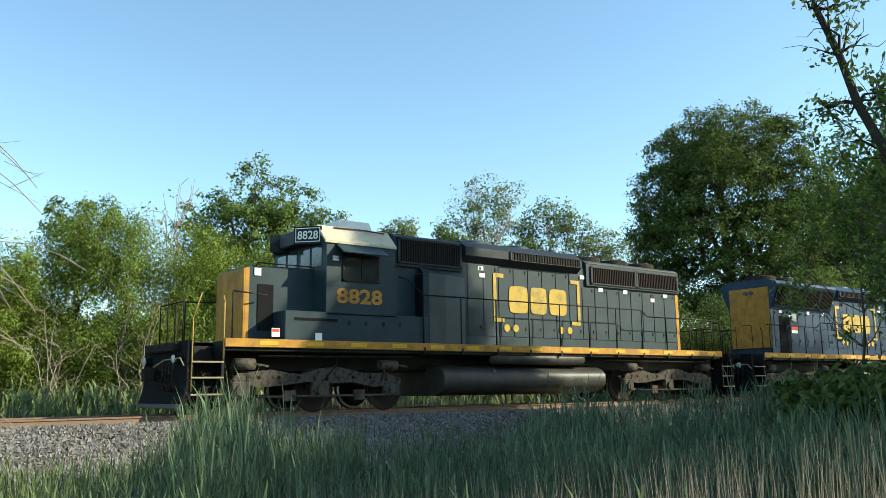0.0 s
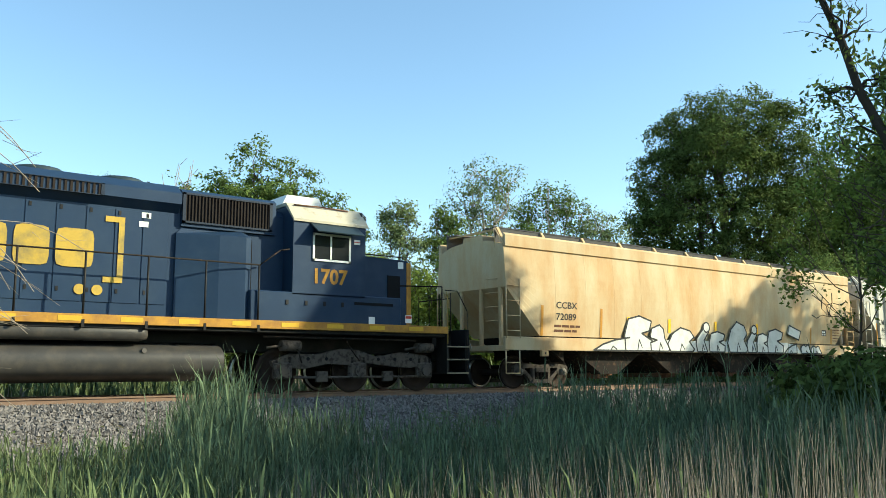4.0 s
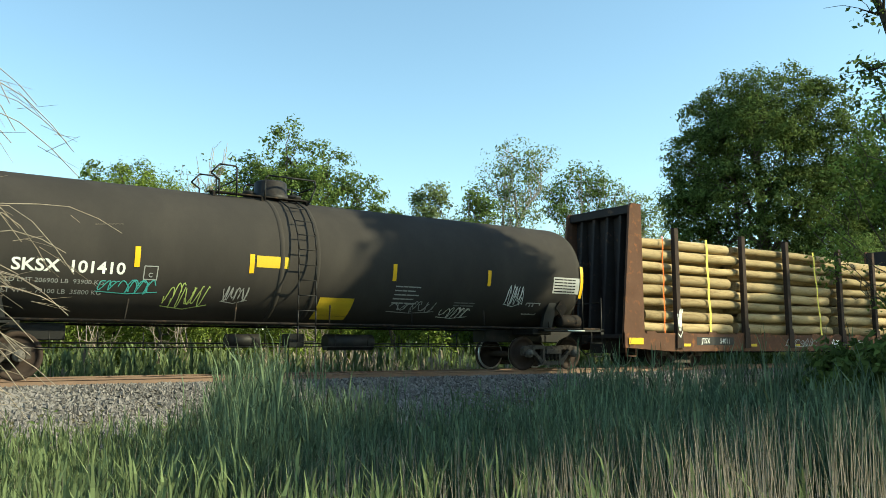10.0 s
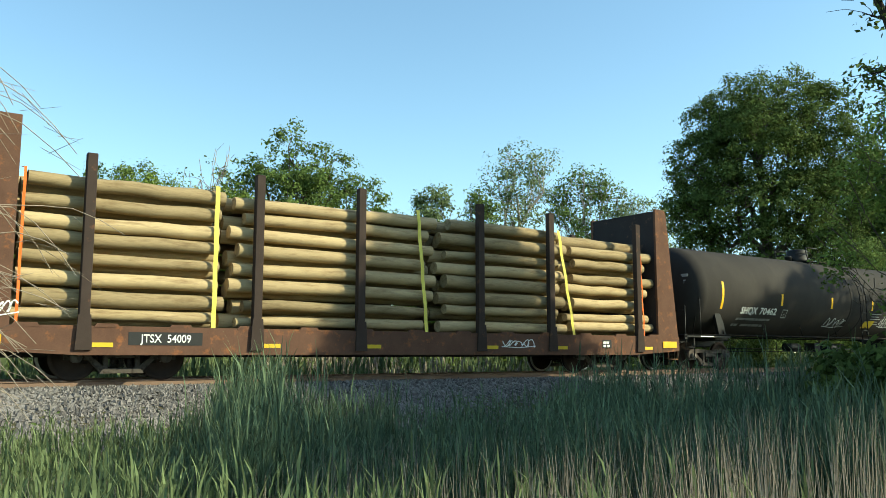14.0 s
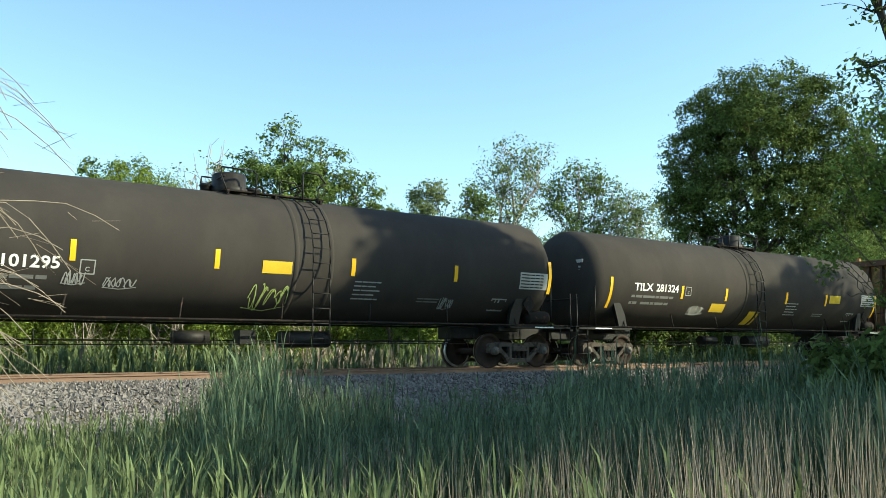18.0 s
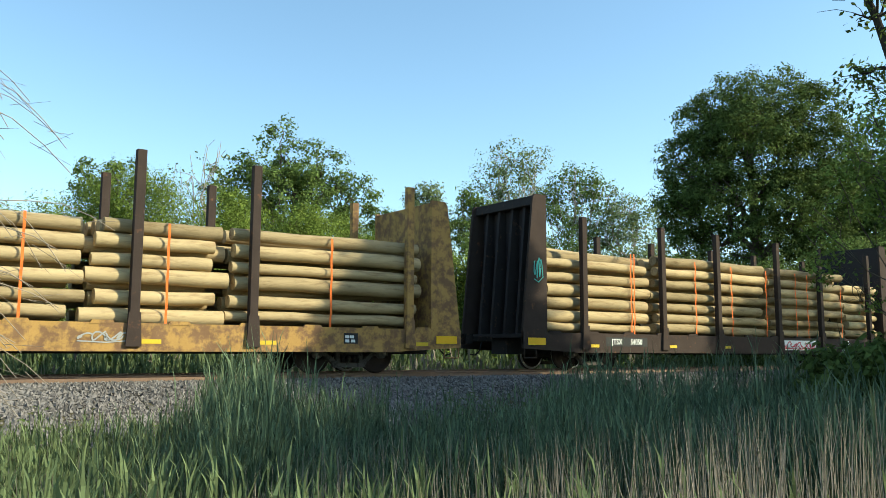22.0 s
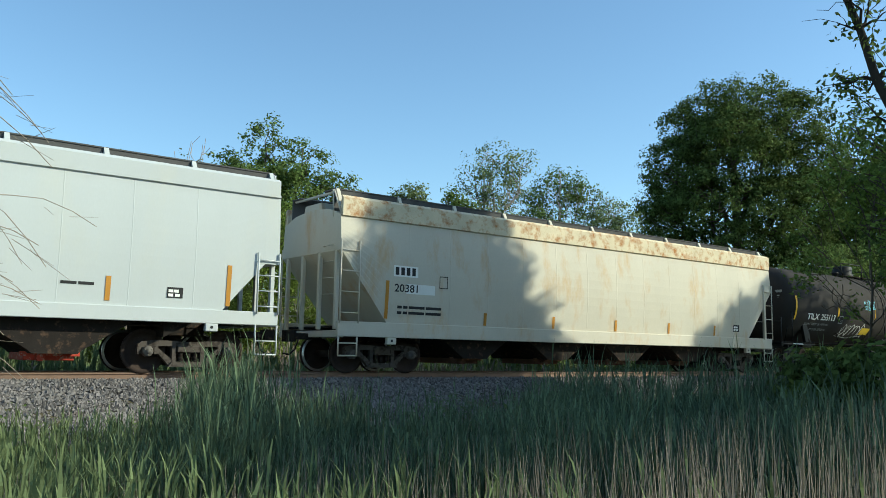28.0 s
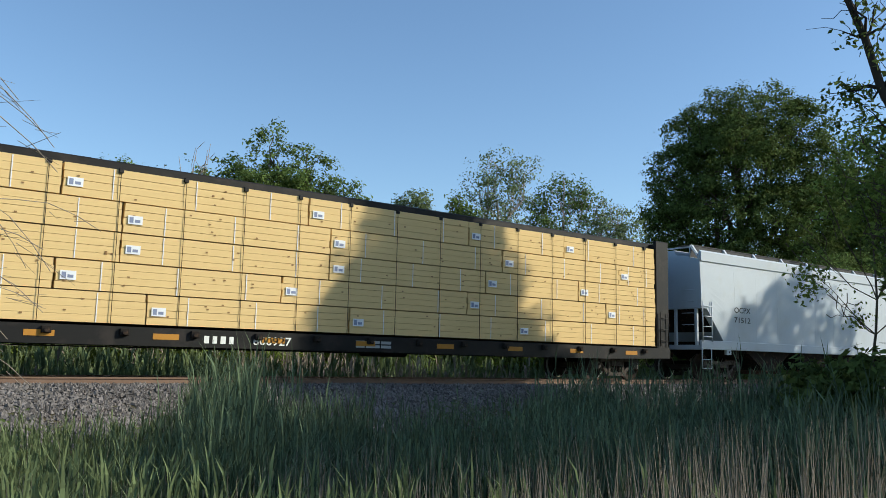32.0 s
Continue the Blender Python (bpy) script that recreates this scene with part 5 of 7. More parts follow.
        ribbon(fr, [(3.5 - h, 2.12), (3.73 - h, 2.12), (3.73 - h, 2.36), (3.5 - h, 2.36), (3.5 - h, 2.12)], 0.018, surf, 0.01)
        part("class_box", fr, INK, car)
        letters(car, "C", 3.58 - h, 2.17, 0.08, INK, surf)
        if num == "7760":
            for a, b, z0, z1 in ((3.6, 9.0, 1.42, 2.58), (9.0, 12.3, 1.42, 2.5), (12.3, 17.3, 1.44, 2.42)):
                plate(car, "paint_panel", a - h, z0, b - a - 0.01, z1 - z0, TOUCHUP, surf, 0.004, "flat grey painted-over panel", 6)
            bars(car, 9.3 - h, 2.2, (0.5, 0.4, 0.6), 0.04, INK, surf)
            plate(car, "sticker", 1.6 - h, 1.15, 0.18, 0.12, mat("pink_sticker", (0.6, 0.3, 0.3), 0.6), lambda x, z: -1.557)
        else:
            plate(car, "paint_panel", 3.0 - h, 1.42, 4.2, 1.0, TOUCHUP, surf, 0.004, "flat grey painted-over panel", 6)
            bars(car, 11.2 - h, 1.75, (0.5, 0.5, 0.3), 0.06, INK, surf)
            bars(car, 14.3 - h, 1.75, (0.3, 0.3), 0.06, INK, surf)
        consol(car, 16.4 - h, 1.58, surf, 0.34)
    car, h, surf = hopper_car(294.87, 313.4, "cream covered hopper with rust along its roof edge", RUSTYCREAM, zt=3.82, zb=1.24, sill=(0.88, 1.25), notch=(2.97, 1.4), truck_in=1.6, flat=0.0, bulge=0.08, walk_z=4.5, fascia=RUSTBAND)
    plate(car, "paint_panel", 1.55 - h, 2.42, 0.75, 0.28, WHITE, surf, 0.005, "white painted-over patch")
    plate(car, "paint_panel", 1.95 - h, 2.0, 0.9, 0.25, WHITE, surf, 0.005, "white painted-over patch")
    for i in range(4):
        plate(car, "stencil_mark", 1.6 - h + 0.17 * i, 2.46, 0.11, 0.2, INK, surf, 0.01, steps=2)
    letters(car, "20381", 1.58 - h, 2.04, 0.2, INK, surf, 0.012, 0.72)
    bars(car, 1.7 - h, 1.62, (0.14, 0.14, 0.5, 0.5), 0.07, INK, surf), bars(car, 1.7 - h, 1.48, (0.14, 0.14, 0.5, 0.5), 0.07, INK, surf)
    fr = Mesh()
    ribbon(fr, [(3.0 - h, 2.2), (3.25 - h, 2.2), (3.25 - h, 2.5), (3.0 - h, 2.5), (3.0 - h, 2.2)], 0.02, surf, 0.01)
    part("class_box", fr, INK, car)
    reflectors(car, surf, [1.37 - h], 1.35, 0.95)
    reflectors(car, surf, [4.6 - h, 7.2 - h, 9.9 - h, 12.5 - h, 15.0 - h], 1.28, 0.62, False)
    consol(car, 16.1 - h, 1.45, surf, 0.36)
    car, h, surf = hopper_car(357.55, 376.3, "pale blue-grey covered hopper in dappled shade", mat("blue_grey_paint", (0.44, 0.48, 0.52), 0.65, vary=0.1, scale=0.6, second=(0.40, 0.42, 0.42), amount=0.3, spread=0.35), zt=4.1, zb=1.36, sill=(1.07, 1.37), notch=(2.46, 1.3), flat=0.3, bulge=0.05, walk_z=4.65)
    letters(car, "OCPX", 1.9 - h, 2.4, 0.2, INK, surf, 0.01, 1.0)
    letters(car, "71512", 1.9 - h, 2.05, 0.2, INK, surf, 0.01, 1.0)
# ---- tank cars ----
TANK_R, TANK_Z = 1.53, 2.68
TANKBLACK = mat("dusty_black_tank_paint", (0.038, 0.034, 0.031), 0.8, vary=0.2, scale=0.7, second=(0.05, 0.044, 0.039), amount=0.4, spread=0.35, stretch=(1, 1, 0.5), bump=0.03)
GRAFF_TEAL = mat("teal_spray", (0.08, 0.36, 0.34), 0.6, vary=0.2)
GRAFF_LIME = mat("lime_spray", (0.42, 0.5, 0.16), 0.6, vary=0.2)
PRINTGREY = mat("dusty_grey_print", (0.15, 0.15, 0.145), 0.65, vary=0.2)
GRAFF_GREY = mat("faded_grey_spray", (0.30, 0.30, 0.29), 0.6, vary=0.2)
PLACARD = mat("faded_yellow_placard", (0.55, 0.38, 0.03), 0.6, vary=0.2)
SHEET = mat("pale_data_panel", (0.36, 0.36, 0.35), 0.6, vary=0.12)


def tank_surf(x, z):
    return -math.sqrt(max(0.04, TANK_R ** 2 - (z - TANK_Z) ** 2))


def tank_car(s0, s1, label, mark, number, marks, dome, ladder_x, plac, tags, sheet_w=1.02, plat=(-0.35, 2.25), text_z=2.1, drop=0.0, weights=()):
    car, h = new_car("tank_car", s0, s1, label, "tank car")
    c = (s0 + s1) / 2
    dome, ladder_x = dome - c, ladder_x - c
    hl = h - 0.95
    shell = Mesh()
    prof = [(0.0, -hl - 0.42), (0.5, -hl - 0.40), (1.0, -hl - 0.31), (1.32, -hl - 0.17), (1.49, -hl + 0.02), (TANK_R, -hl + 0.22)]
    full = prof + [(TANK_R, -hl + (2 * hl - 0.44) * i / 6 + 0.22) for i in range(1, 6)] + [(r, -x) for r, x in reversed(prof)]
    shell.lathe(full, (0, 0, TANK_Z), "x", 56)
    part("shell", shell, TANKBLACK, car, "rounded black steel tank shell")
    band = Mesh()
    for x in (ladder_x - 0.55, ladder_x + 0.35):
        band.lathe([(TANK_R + 0.001, x - 0.06), (TANK_R + 0.014, x - 0.05), (TANK_R + 0.014, x + 0.05), (TANK_R + 0.001, x + 0.06)], (0, 0, TANK_Z), "x", 48)
    part("seam_band", band, TANKBLACK, car)
    # manway, fittings and platform on top
    d = Mesh().lathe([(0.0, 0.48), (0.34, 0.48), (0.40, 0.44), (0.40, 0.14), (0.44, 0.12), (0.44, 0.02), (0.36, -0.1)], (dome, 0, TANK_Z + TANK_R), "z", 20)
    part("valve_housing", d, BLACK, car, "round black valve housing")
    for k, r in ((0.62, 0.2), (-0.55, 0.13)):
        part("manway", Mesh().lathe([(0.0, 0.2), (r, 0.2), (r + 0.03, 0.14), (r, 0.12), (r, -0.15)], (dome + k, 0.05, TANK_Z + TANK_R), "z", 16), BLACK, car)
    for y in (-0.62, 0.45):
        for i in range(6):
            part("platform_slat", Mesh().box(dome + plat[0], dome + plat[1], y + 0.035 * i, y + 0.035 * i + 0.022, TANK_Z + TANK_R - 0.03, TANK_Z + TANK_R + 0.0), GRIME, car)
        for x in (dome + plat[0] + 0.1, dome + (plat[0] + plat[1]) / 2, dome + plat[1] - 0.1):
            part("platform_bracket", Mesh().box(x - 0.025, x + 0.025, y - 0.02, y + 0.22, TANK_Z + TANK_R - 0.28, TANK_Z + TANK_R - 0.03), GRIME, car)
    # two bent hoops guard each side of the platform
    z0, z1 = TANK_Z + TANK_R - 0.1, TANK_Z + TANK_R + 0.62
    turn = 1 if -plat[0] > plat[1] else -1
    far, close = (dome + plat[0], dome + plat[1]) if turn > 0 else (dome + plat[1], dome + plat[0])
    for y in (-0.66, 0.68):
        part("safety_railing", Mesh().path([(far + turn * 0.2, y, z0), (far + turn * 0.2, y, z0 + 0.36), (far, y, z0 + 0.5), (far + turn * 0.2, y, z1), (far + turn * 0.58, y, z1), (far + turn * 0.62, y, z1 - 0.05), (far + turn * 0.62, y, z0)], 0.02), BLACK, car, "bent pipe hoop beside the hatch")
        part("safety_railing", Mesh().path([(dome - turn * 0.42, y, z0), (dome - turn * 0.42, y, z1 - 0.2), (dome - turn * 0.34, y, z1 - 0.12), (close + turn * 0.08, y, z1 - 0.12), (close + turn * 0.1, y, z1 - 0.3), (close - turn * 0.08, y, z0)], 0.02), BLACK, car, "bent pipe hoop beside the hatch")
    for x in (far + turn * 0.62, close):
        part("end_railing", Mesh().tube((x, -0.66, TANK_Z + TANK_R + 0.3), (x, 0.68, TANK_Z + TANK_R + 0.3), 0.016, seg=6), BLACK, car)
    # ladder that follows the shell
    lad, rung = Mesh(), []
    zs = [0.75 + 0.35 * i for i in range(11)]
    for a, b in zip(zs, zs[1:]):
        for x in (ladder_x - 0.22, ladder_x + 0.22):
            lad.tube((x, tank_surf(0, max(a, TANK_Z)) - 0.16, a), (x, tank_surf(0, max(b, TANK_Z)) - 0.16, b), 0.02, seg=5)
        rung.append(Mesh().tube((ladder_x - 0.22, tank_surf(0, max(a, TANK_Z)) - 0.16, a), (ladder_x + 0.22, tank_surf(0, max(a, TANK_Z)) - 0.16, a), 0.014, seg=5))
    lad = part("ladder", lad, BLACK, car)
    for g in rung:
        part("rung", g, BLACK, lad)
    # under: sills, running pipe, saddles, end platforms
    part("stub_sill", Mesh().box(-h, -h + 3.6, -0.3, 0.3, 0.78, 1.12, 0.02), BLACK, car)
    part("stub_sill", Mesh().box(h - 3.6, h, -0.3, 0.3, 0.78, 1.12, 0.02), BLACK, car)
    pipe = Mesh()
    for y in (-1.38, 1.38):
        pipe.tube((-h + 0.05, y, 1.16), (h - 0.05, y, 1.16), 0.028, seg=8)
        for i in range(7):
            x = -hl + 1.2 + (2 * hl - 2.4) * i / 6
            pipe.tube((x, y, 1.16), (x + 0.12, y * 0.86, 1.62), 0.02, seg=5)
    part("side_rail", pipe, GRIME, car, "long thin pipe handrail under the tank")
    for s in (-1, 1):
        saddle = Mesh()
        for y in (-1.25, 1.25):
            saddle.prism([(s * (h - 2.35), 1.12), (s * (h - 2.0), 1.12), (s * (h - 1.75), 1.95), (s * (h - 1.95), 2.1), (s * (h - 2.25), 1.55)], y - 0.06, y + 0.06)
        saddle.box(s * (h - 2.6), s * (h - 1.9), -1.2, 1.2, 0.98, 1.2, 0.02)
        part("saddle", saddle, BLACK, car)
        deck = Mesh().box(s * (h - 2.4), s * h, -1.45, -0.9, 1.08, 1.13).box(s * (h - 2.4), s * h, 0.9, 1.45, 1.08, 1.13).box(s * (h - 0.14), s * h, -1.45, 1.45, 1.0, 1.16, 0.01)
        part("end_platform", deck, BLACK, car)
        plate(car, "step_stripe", s * (h - 1.15) - 0.35, 1.09, 0.7, 0.035, WHITE, lambda x, z: -1.452)
        r = Mesh()
        for x in (h - 0.08, h - 0.85):
            r.tube((s * x, -1.42, 0.35 if x == h - 0.08 else 1.1), (s * x, -1.42, 2.1 + (0.25 if x < h - 0.5 else 0)), 0.02, seg=6)
        r.path([(s * (h - 0.85), -1.42, 2.35), (s * (h - 0.95), -1.3, 2.4), (s * (h - 0.95), -1.0, 1.15)], 0.02)
        r.tube((s * (h - 0.08), -1.42, 0.36), (s * (h - 0.5), -1.42, 0.36), 0.018, seg=6).tube((s * (h - 0.08), -1.42, 0.75), (s * (h - 0.5), -1.42, 0.75), 0.018, seg=6).tube((s * (h - 0.5), -1.42, 0.36), (s * (h - 0.5), -1.42, 1.1), 0.018, seg=6)
        r.tube((s * (h - 0.08), 1.42, 0.4), (s * (h - 0.08), 1.42, 2.1), 0.02, seg=6).tube((s * (h - 0.08), -1.42, 1.95), (s * (h - 0.08), 1.42, 1.95), 0.016, seg=6)
        part("end_railing", r, BLACK, car)
        add_truck(car, s * (h - 1.75))
    end = Mesh().lathe([(0.0, -0.42), (0.17, -0.40), (0.2, -0.34), (0.2, 0.34), (0.17, 0.4), (0.0, 0.42)], (h - 1.15, -1.1, 1.38), "x", 16)
    part("air_reservoir", end, GRIME, car, "small round air reservoir")
    sign = Mesh().prism([(h - 1.85, 1.75), (h - 1.62, 1.48), (h - 1.40, 1.75), (h - 1.62, 2.02)], -1.36, -1.34)
    part("placard_holder", sign, GRIME, car)
    brake_gear(car, h)
    add_ends(car, h)
    # reflective strips, writing and paint
    for i, s in enumerate(marks):
        end_strip = i in (0, len(marks) - 1)
        plate(car, "reflector", s - c - 0.06, (2.05 if end_strip else 2.26) - drop * (2 if end_strip else 1), 0.11, 0.92 if end_strip else 0.42, YELLOW, tank_surf, label="yellow reflective strip")
    tx = marks[1] - c - 2.32
    wide = 2.1 * 3.1 / (3.75 + 0.62 * len(number))
    letters(car, mark, tx, text_z, 0.235, WHITE, tank_surf, 0.022, wide)
    letters(car, number, tx + wide + 0.14, text_z, 0.235, WHITE, tank_surf, 0.022, 1.96 - wide)
    if weights:
        letters(car, weights[0], tx - 0.08, text_z - 0.22, 0.085, GRAFF_GREY, tank_surf, 0.0, 1.8)
        letters(car, weights[1], tx - 0.12, text_z - 0.42, 0.085, GRAFF_GREY, tank_surf, 0.0, 1.82)
    else:
        bars(car, tx - 0.08, text_z - 0.22, (0.16, 0.3, 0.55, 0.16, 0.42, 0.2), 0.075, PRINTGREY, tank_surf)
        bars(car, tx - 0.12, text_z - 0.42, (0.12, 0.2, -0.1, 0.42, 0.16, 0.42, 0.2), 0.075, PRINTGREY, tank_surf)
    frame_ = Mesh()
    fx, fz, fw = marks[1] - c + 0.16, text_z - 0.08, 0.27
    ribbon(frame_, [(fx, fz), (fx + fw, fz), (fx + fw, fz + fw), (fx, fz + fw), (fx, fz)], 0.022, tank_surf, 0.008)
    part("class_box", frame_, GRAFF_GREY, car)
    letters(car, "C", fx + 0.09, fz + 0.05, 0.09, GRAFF_GREY, tank_surf)
    plate(car, "data_panel", marks[-1] - c - 1.12, 2.16, sheet_w, 0.46, SHEET, tank_surf, label="pale stencilled data panel")
    pw = sheet_w - 0.1
    for k in range(5):
        bars(car, marks[-1] - c - 1.08, 2.2 + 0.085 * k, (pw * 0.36, pw * 0.16, pw * 0.2, pw * 0.12), 0.032, BLACK, lambda x, z: tank_surf(x, z) - 0.004)
    for k in range(5):
        bars(car, marks[3] - c + 0.08, 1.72 + 0.1 * k, (0.2, 0.14, 0.24, 0.12)[: 4 - k % 2], 0.03, GRAFF_GREY, tank_surf)
    bars(car, marks[3] - c + 2.0, 1.78, (0.2, 0.26, 0.2), 0.03, PRINTGREY, tank_surf)
    bars(car, marks[3] - c + 2.0, 1.71, (0.2, 0.2, 0.24), 0.03, PRINTGREY, tank_surf)
    fr = Mesh()
    fx, fz = marks[-1] - c - 1.95, 1.56
    ribbon(fr, [(fx, fz), (fx + 0.5, fz), (fx + 0.5, fz + 0.3), (fx, fz + 0.3), (fx, fz)], 0.03, tank_surf, 0.008)
    ribbon(fr, [(fx + 0.13, fz), (fx + 0.13, fz + 0.26)], 0.03, tank_surf, 0.008)
    ribbon(fr, [(fx + 0.25, fz), (fx + 0.25, fz + 0.26)], 0.05, tank_surf, 0.008)
    part("lube_stencil", fr, GRAFF_GREY, car)
    for s, z, w_, h_ in plac:
        plate(car, "placard", s - c, z, w_, h_, PLACARD, tank_surf, label="yellow warning placard")
    for i, (s, z, w_, h_, mt) in enumerate(tags):
        scrawl(car, s - c, z, w_, h_, mt, tank_surf, int(s * 10) + i)
    # unreadable marks on the end that faces the camera first
    em = Mesh()
    for zz, w_ in ((3.1, 0.62), (2.95, 0.4), (2.86, 0.3)):
        em.box(-hl - 0.31, -hl - 0.30, -1.15 + (0.62 - w_) * 0.5, -1.15 + (0.62 + w_) * 0.5, zz, zz + (0.1 if w_ > 0.5 else 0.05))
    part("end_lettering", em, GRAFF_GREY, car)
    return car


def tanks():
    g, w, t, l = GRAFF_GREY, WHITE, GRAFF_TEAL, GRAFF_LIME
    tank_car(88.0, 106.3, "long black tank car with yellow strips and small tags", "SKSX", "101410", (89.14, 92.67, 95.15, 98.9, 101.9, 105.35), 96.2, 96.42, ((95.25, 2.4, 0.78, 0.26), (96.97, 1.3, 0.93, 0.5)), ((92.0, 1.72, 1.1, 0.3, t), (93.35, 1.45, 0.9, 0.55, l), (94.6, 1.6, 0.55, 0.4, g), (99.0, 1.5, 1.3, 0.3, g), (100.6, 1.4, 0.9, 0.28, w), (102.6, 1.75, 0.6, 0.6, w)), plat=(-1.75, 0.8), weights=("LD LMT 206900 LB  93900 KG", "LT WT    79100 LB  35800 KG"))
    tank_car(150.2, 168.6, "long black tank car with brown dust and tags", "SHQX", "70462", (152.2, 155.65, 158.95, 161.95, 165.0, 167.75), 159.2, 160.9, ((161.68, 1.58, 0.73, 0.28),), ((158.9, 1.56, 1.35, 0.38, w), (162.9, 1.62, 1.05, 0.45, w)), text_z=1.93)
    tank_car(169.6, 187.9, "long black tank car with yellow strips and small tags", "SKSX", "101295", (170.76, 174.24, 177.17, 180.55, 183.62, 186.95), 177.95, 179.6, ((178.22, 2.22, 0.72, 0.28),), ((170.7, 1.45, 0.5, 0.5, l), (174.1, 1.8, 0.4, 0.25, g), (174.9, 1.75, 0.6, 0.25, g), (178.0, 1.4, 0.95, 0.6, l), (183.3, 1.55, 0.4, 0.3, g)))
    tank_car(188.0, 206.1, "long black tank car with faded yellow placards", "TILX", "281324", (189.5, 192.84, 195.18, 198.78, 201.43, 205.13), 197.6, 196.87, ((194.48, 1.73, 0.76, 0.28), (196.77, 1.35, 0.62, 0.45), (201.65, 2.22, 0.78, 0.3)), ((193.4, 1.62, 0.75, 0.3, w),), plat=(-1.6, 0.65), text_z=2.31, drop=0.15)
    tank_car(314.2, 332.0, "black tank car covered in white sprayed tags", "TILX", "255113", (315.23, 318.44, 321.57, 324.56, 327.72, 330.7), 321.8, 322.14, ((320.72, 1.6, 0.7, 0.28), (325.92, 2.2, 0.8, 0.34)), ((319.0, 1.45, 1.95, 0.62, w), (320.53, 2.65, 1.0, 0.45, mat("cyan_spray", (0.2, 0.5, 0.6), 0.6)), (323.3, 1.4, 0.8, 0.6, w), (324.96, 1.4, 1.75, 0.7, w), (326.34, 1.45, 0.8, 0.3, w), (327.1, 1.92, 1.65, 0.28, w)), plat=(-1.3, 1.8), weights=("LD LMT 206700 LB  93750 KG", "LT WT    79300 LB  35950 KG"))
# ---- bulkhead flat cars loaded with poles ----
POLE = mat("peeled_pole_wood", (0.37, 0.28, 0.155), 0.85, vary=0.35, scale=2.2, second=(0.19, 0.13, 0.068), amount=0.4, spread=0.2, stretch=(0.3, 2.0, 2.0), each=0.6, fine=22.0, bump=0.45)
YELLOWSTEEL = mat("chipped_yellow_steel", (0.34, 0.205, 0.07), 0.7, vary=0.3, scale=2.2, second=(0.17, 0.10, 0.055), amount=0.5, spread=0.14, bump=0.1)
# dark steel with shade put into its colour: decks, centre sills, bulkheads
SHADOWSTEEL = mat("shaded_dark_steel", (0.035, 0.03, 0.03), 0.75, vary=0.3, scale=2, second=(0.10, 0.06, 0.045), amount=0.34)
STRAP_Y = mat("yellow_webbing", (0.68, 0.59, 0.13), 0.7, vary=0.15)
STRAP_O = mat("orange_webbing", (0.72, 0.16, 0.04), 0.7, vary=0.15)


def pole_mesh(length, r, seed):
    m = Mesh()
    rng = np.random.default_rng(seed)
    pts = [Vector((-length / 2 + length * i / 6, rng.normal(0, 0.012), rng.normal(0, 0.012))) for i in range(7)]
    rr = [r * (1.06 - 0.12 * i / 6) for i in range(7)]
    n = 14
    ring = [(math.cos(2 * math.pi * k / n), math.sin(2 * math.pi * k / n)) for k in range(n)]
    v = [(p.x, p.y + q * a, p.z + q * b) for p, q in zip(pts, rr) for a, b in ring]
    m.add(v, [(i * n + k, i * n + (k + 1) % n, (i + 1) * n + (k + 1) % n, (i + 1) * n + k) for i in range(6) for k in range(n)], True)
    for end in (0, 6):   # sawn ends
        m.add(v[end * n:end * n + n], [tuple(range(n))])
    return m.data("pole", POLE)


POLES = {}


def pole_for(length, r, k):
    key = (round(length * 2) / 2, round(r, 2), k % 3)
    if key not in POLES:
        POLES[key] = pole_mesh(key[0], key[1], len(POLES) + 5)
    return POLES[key], key[0]


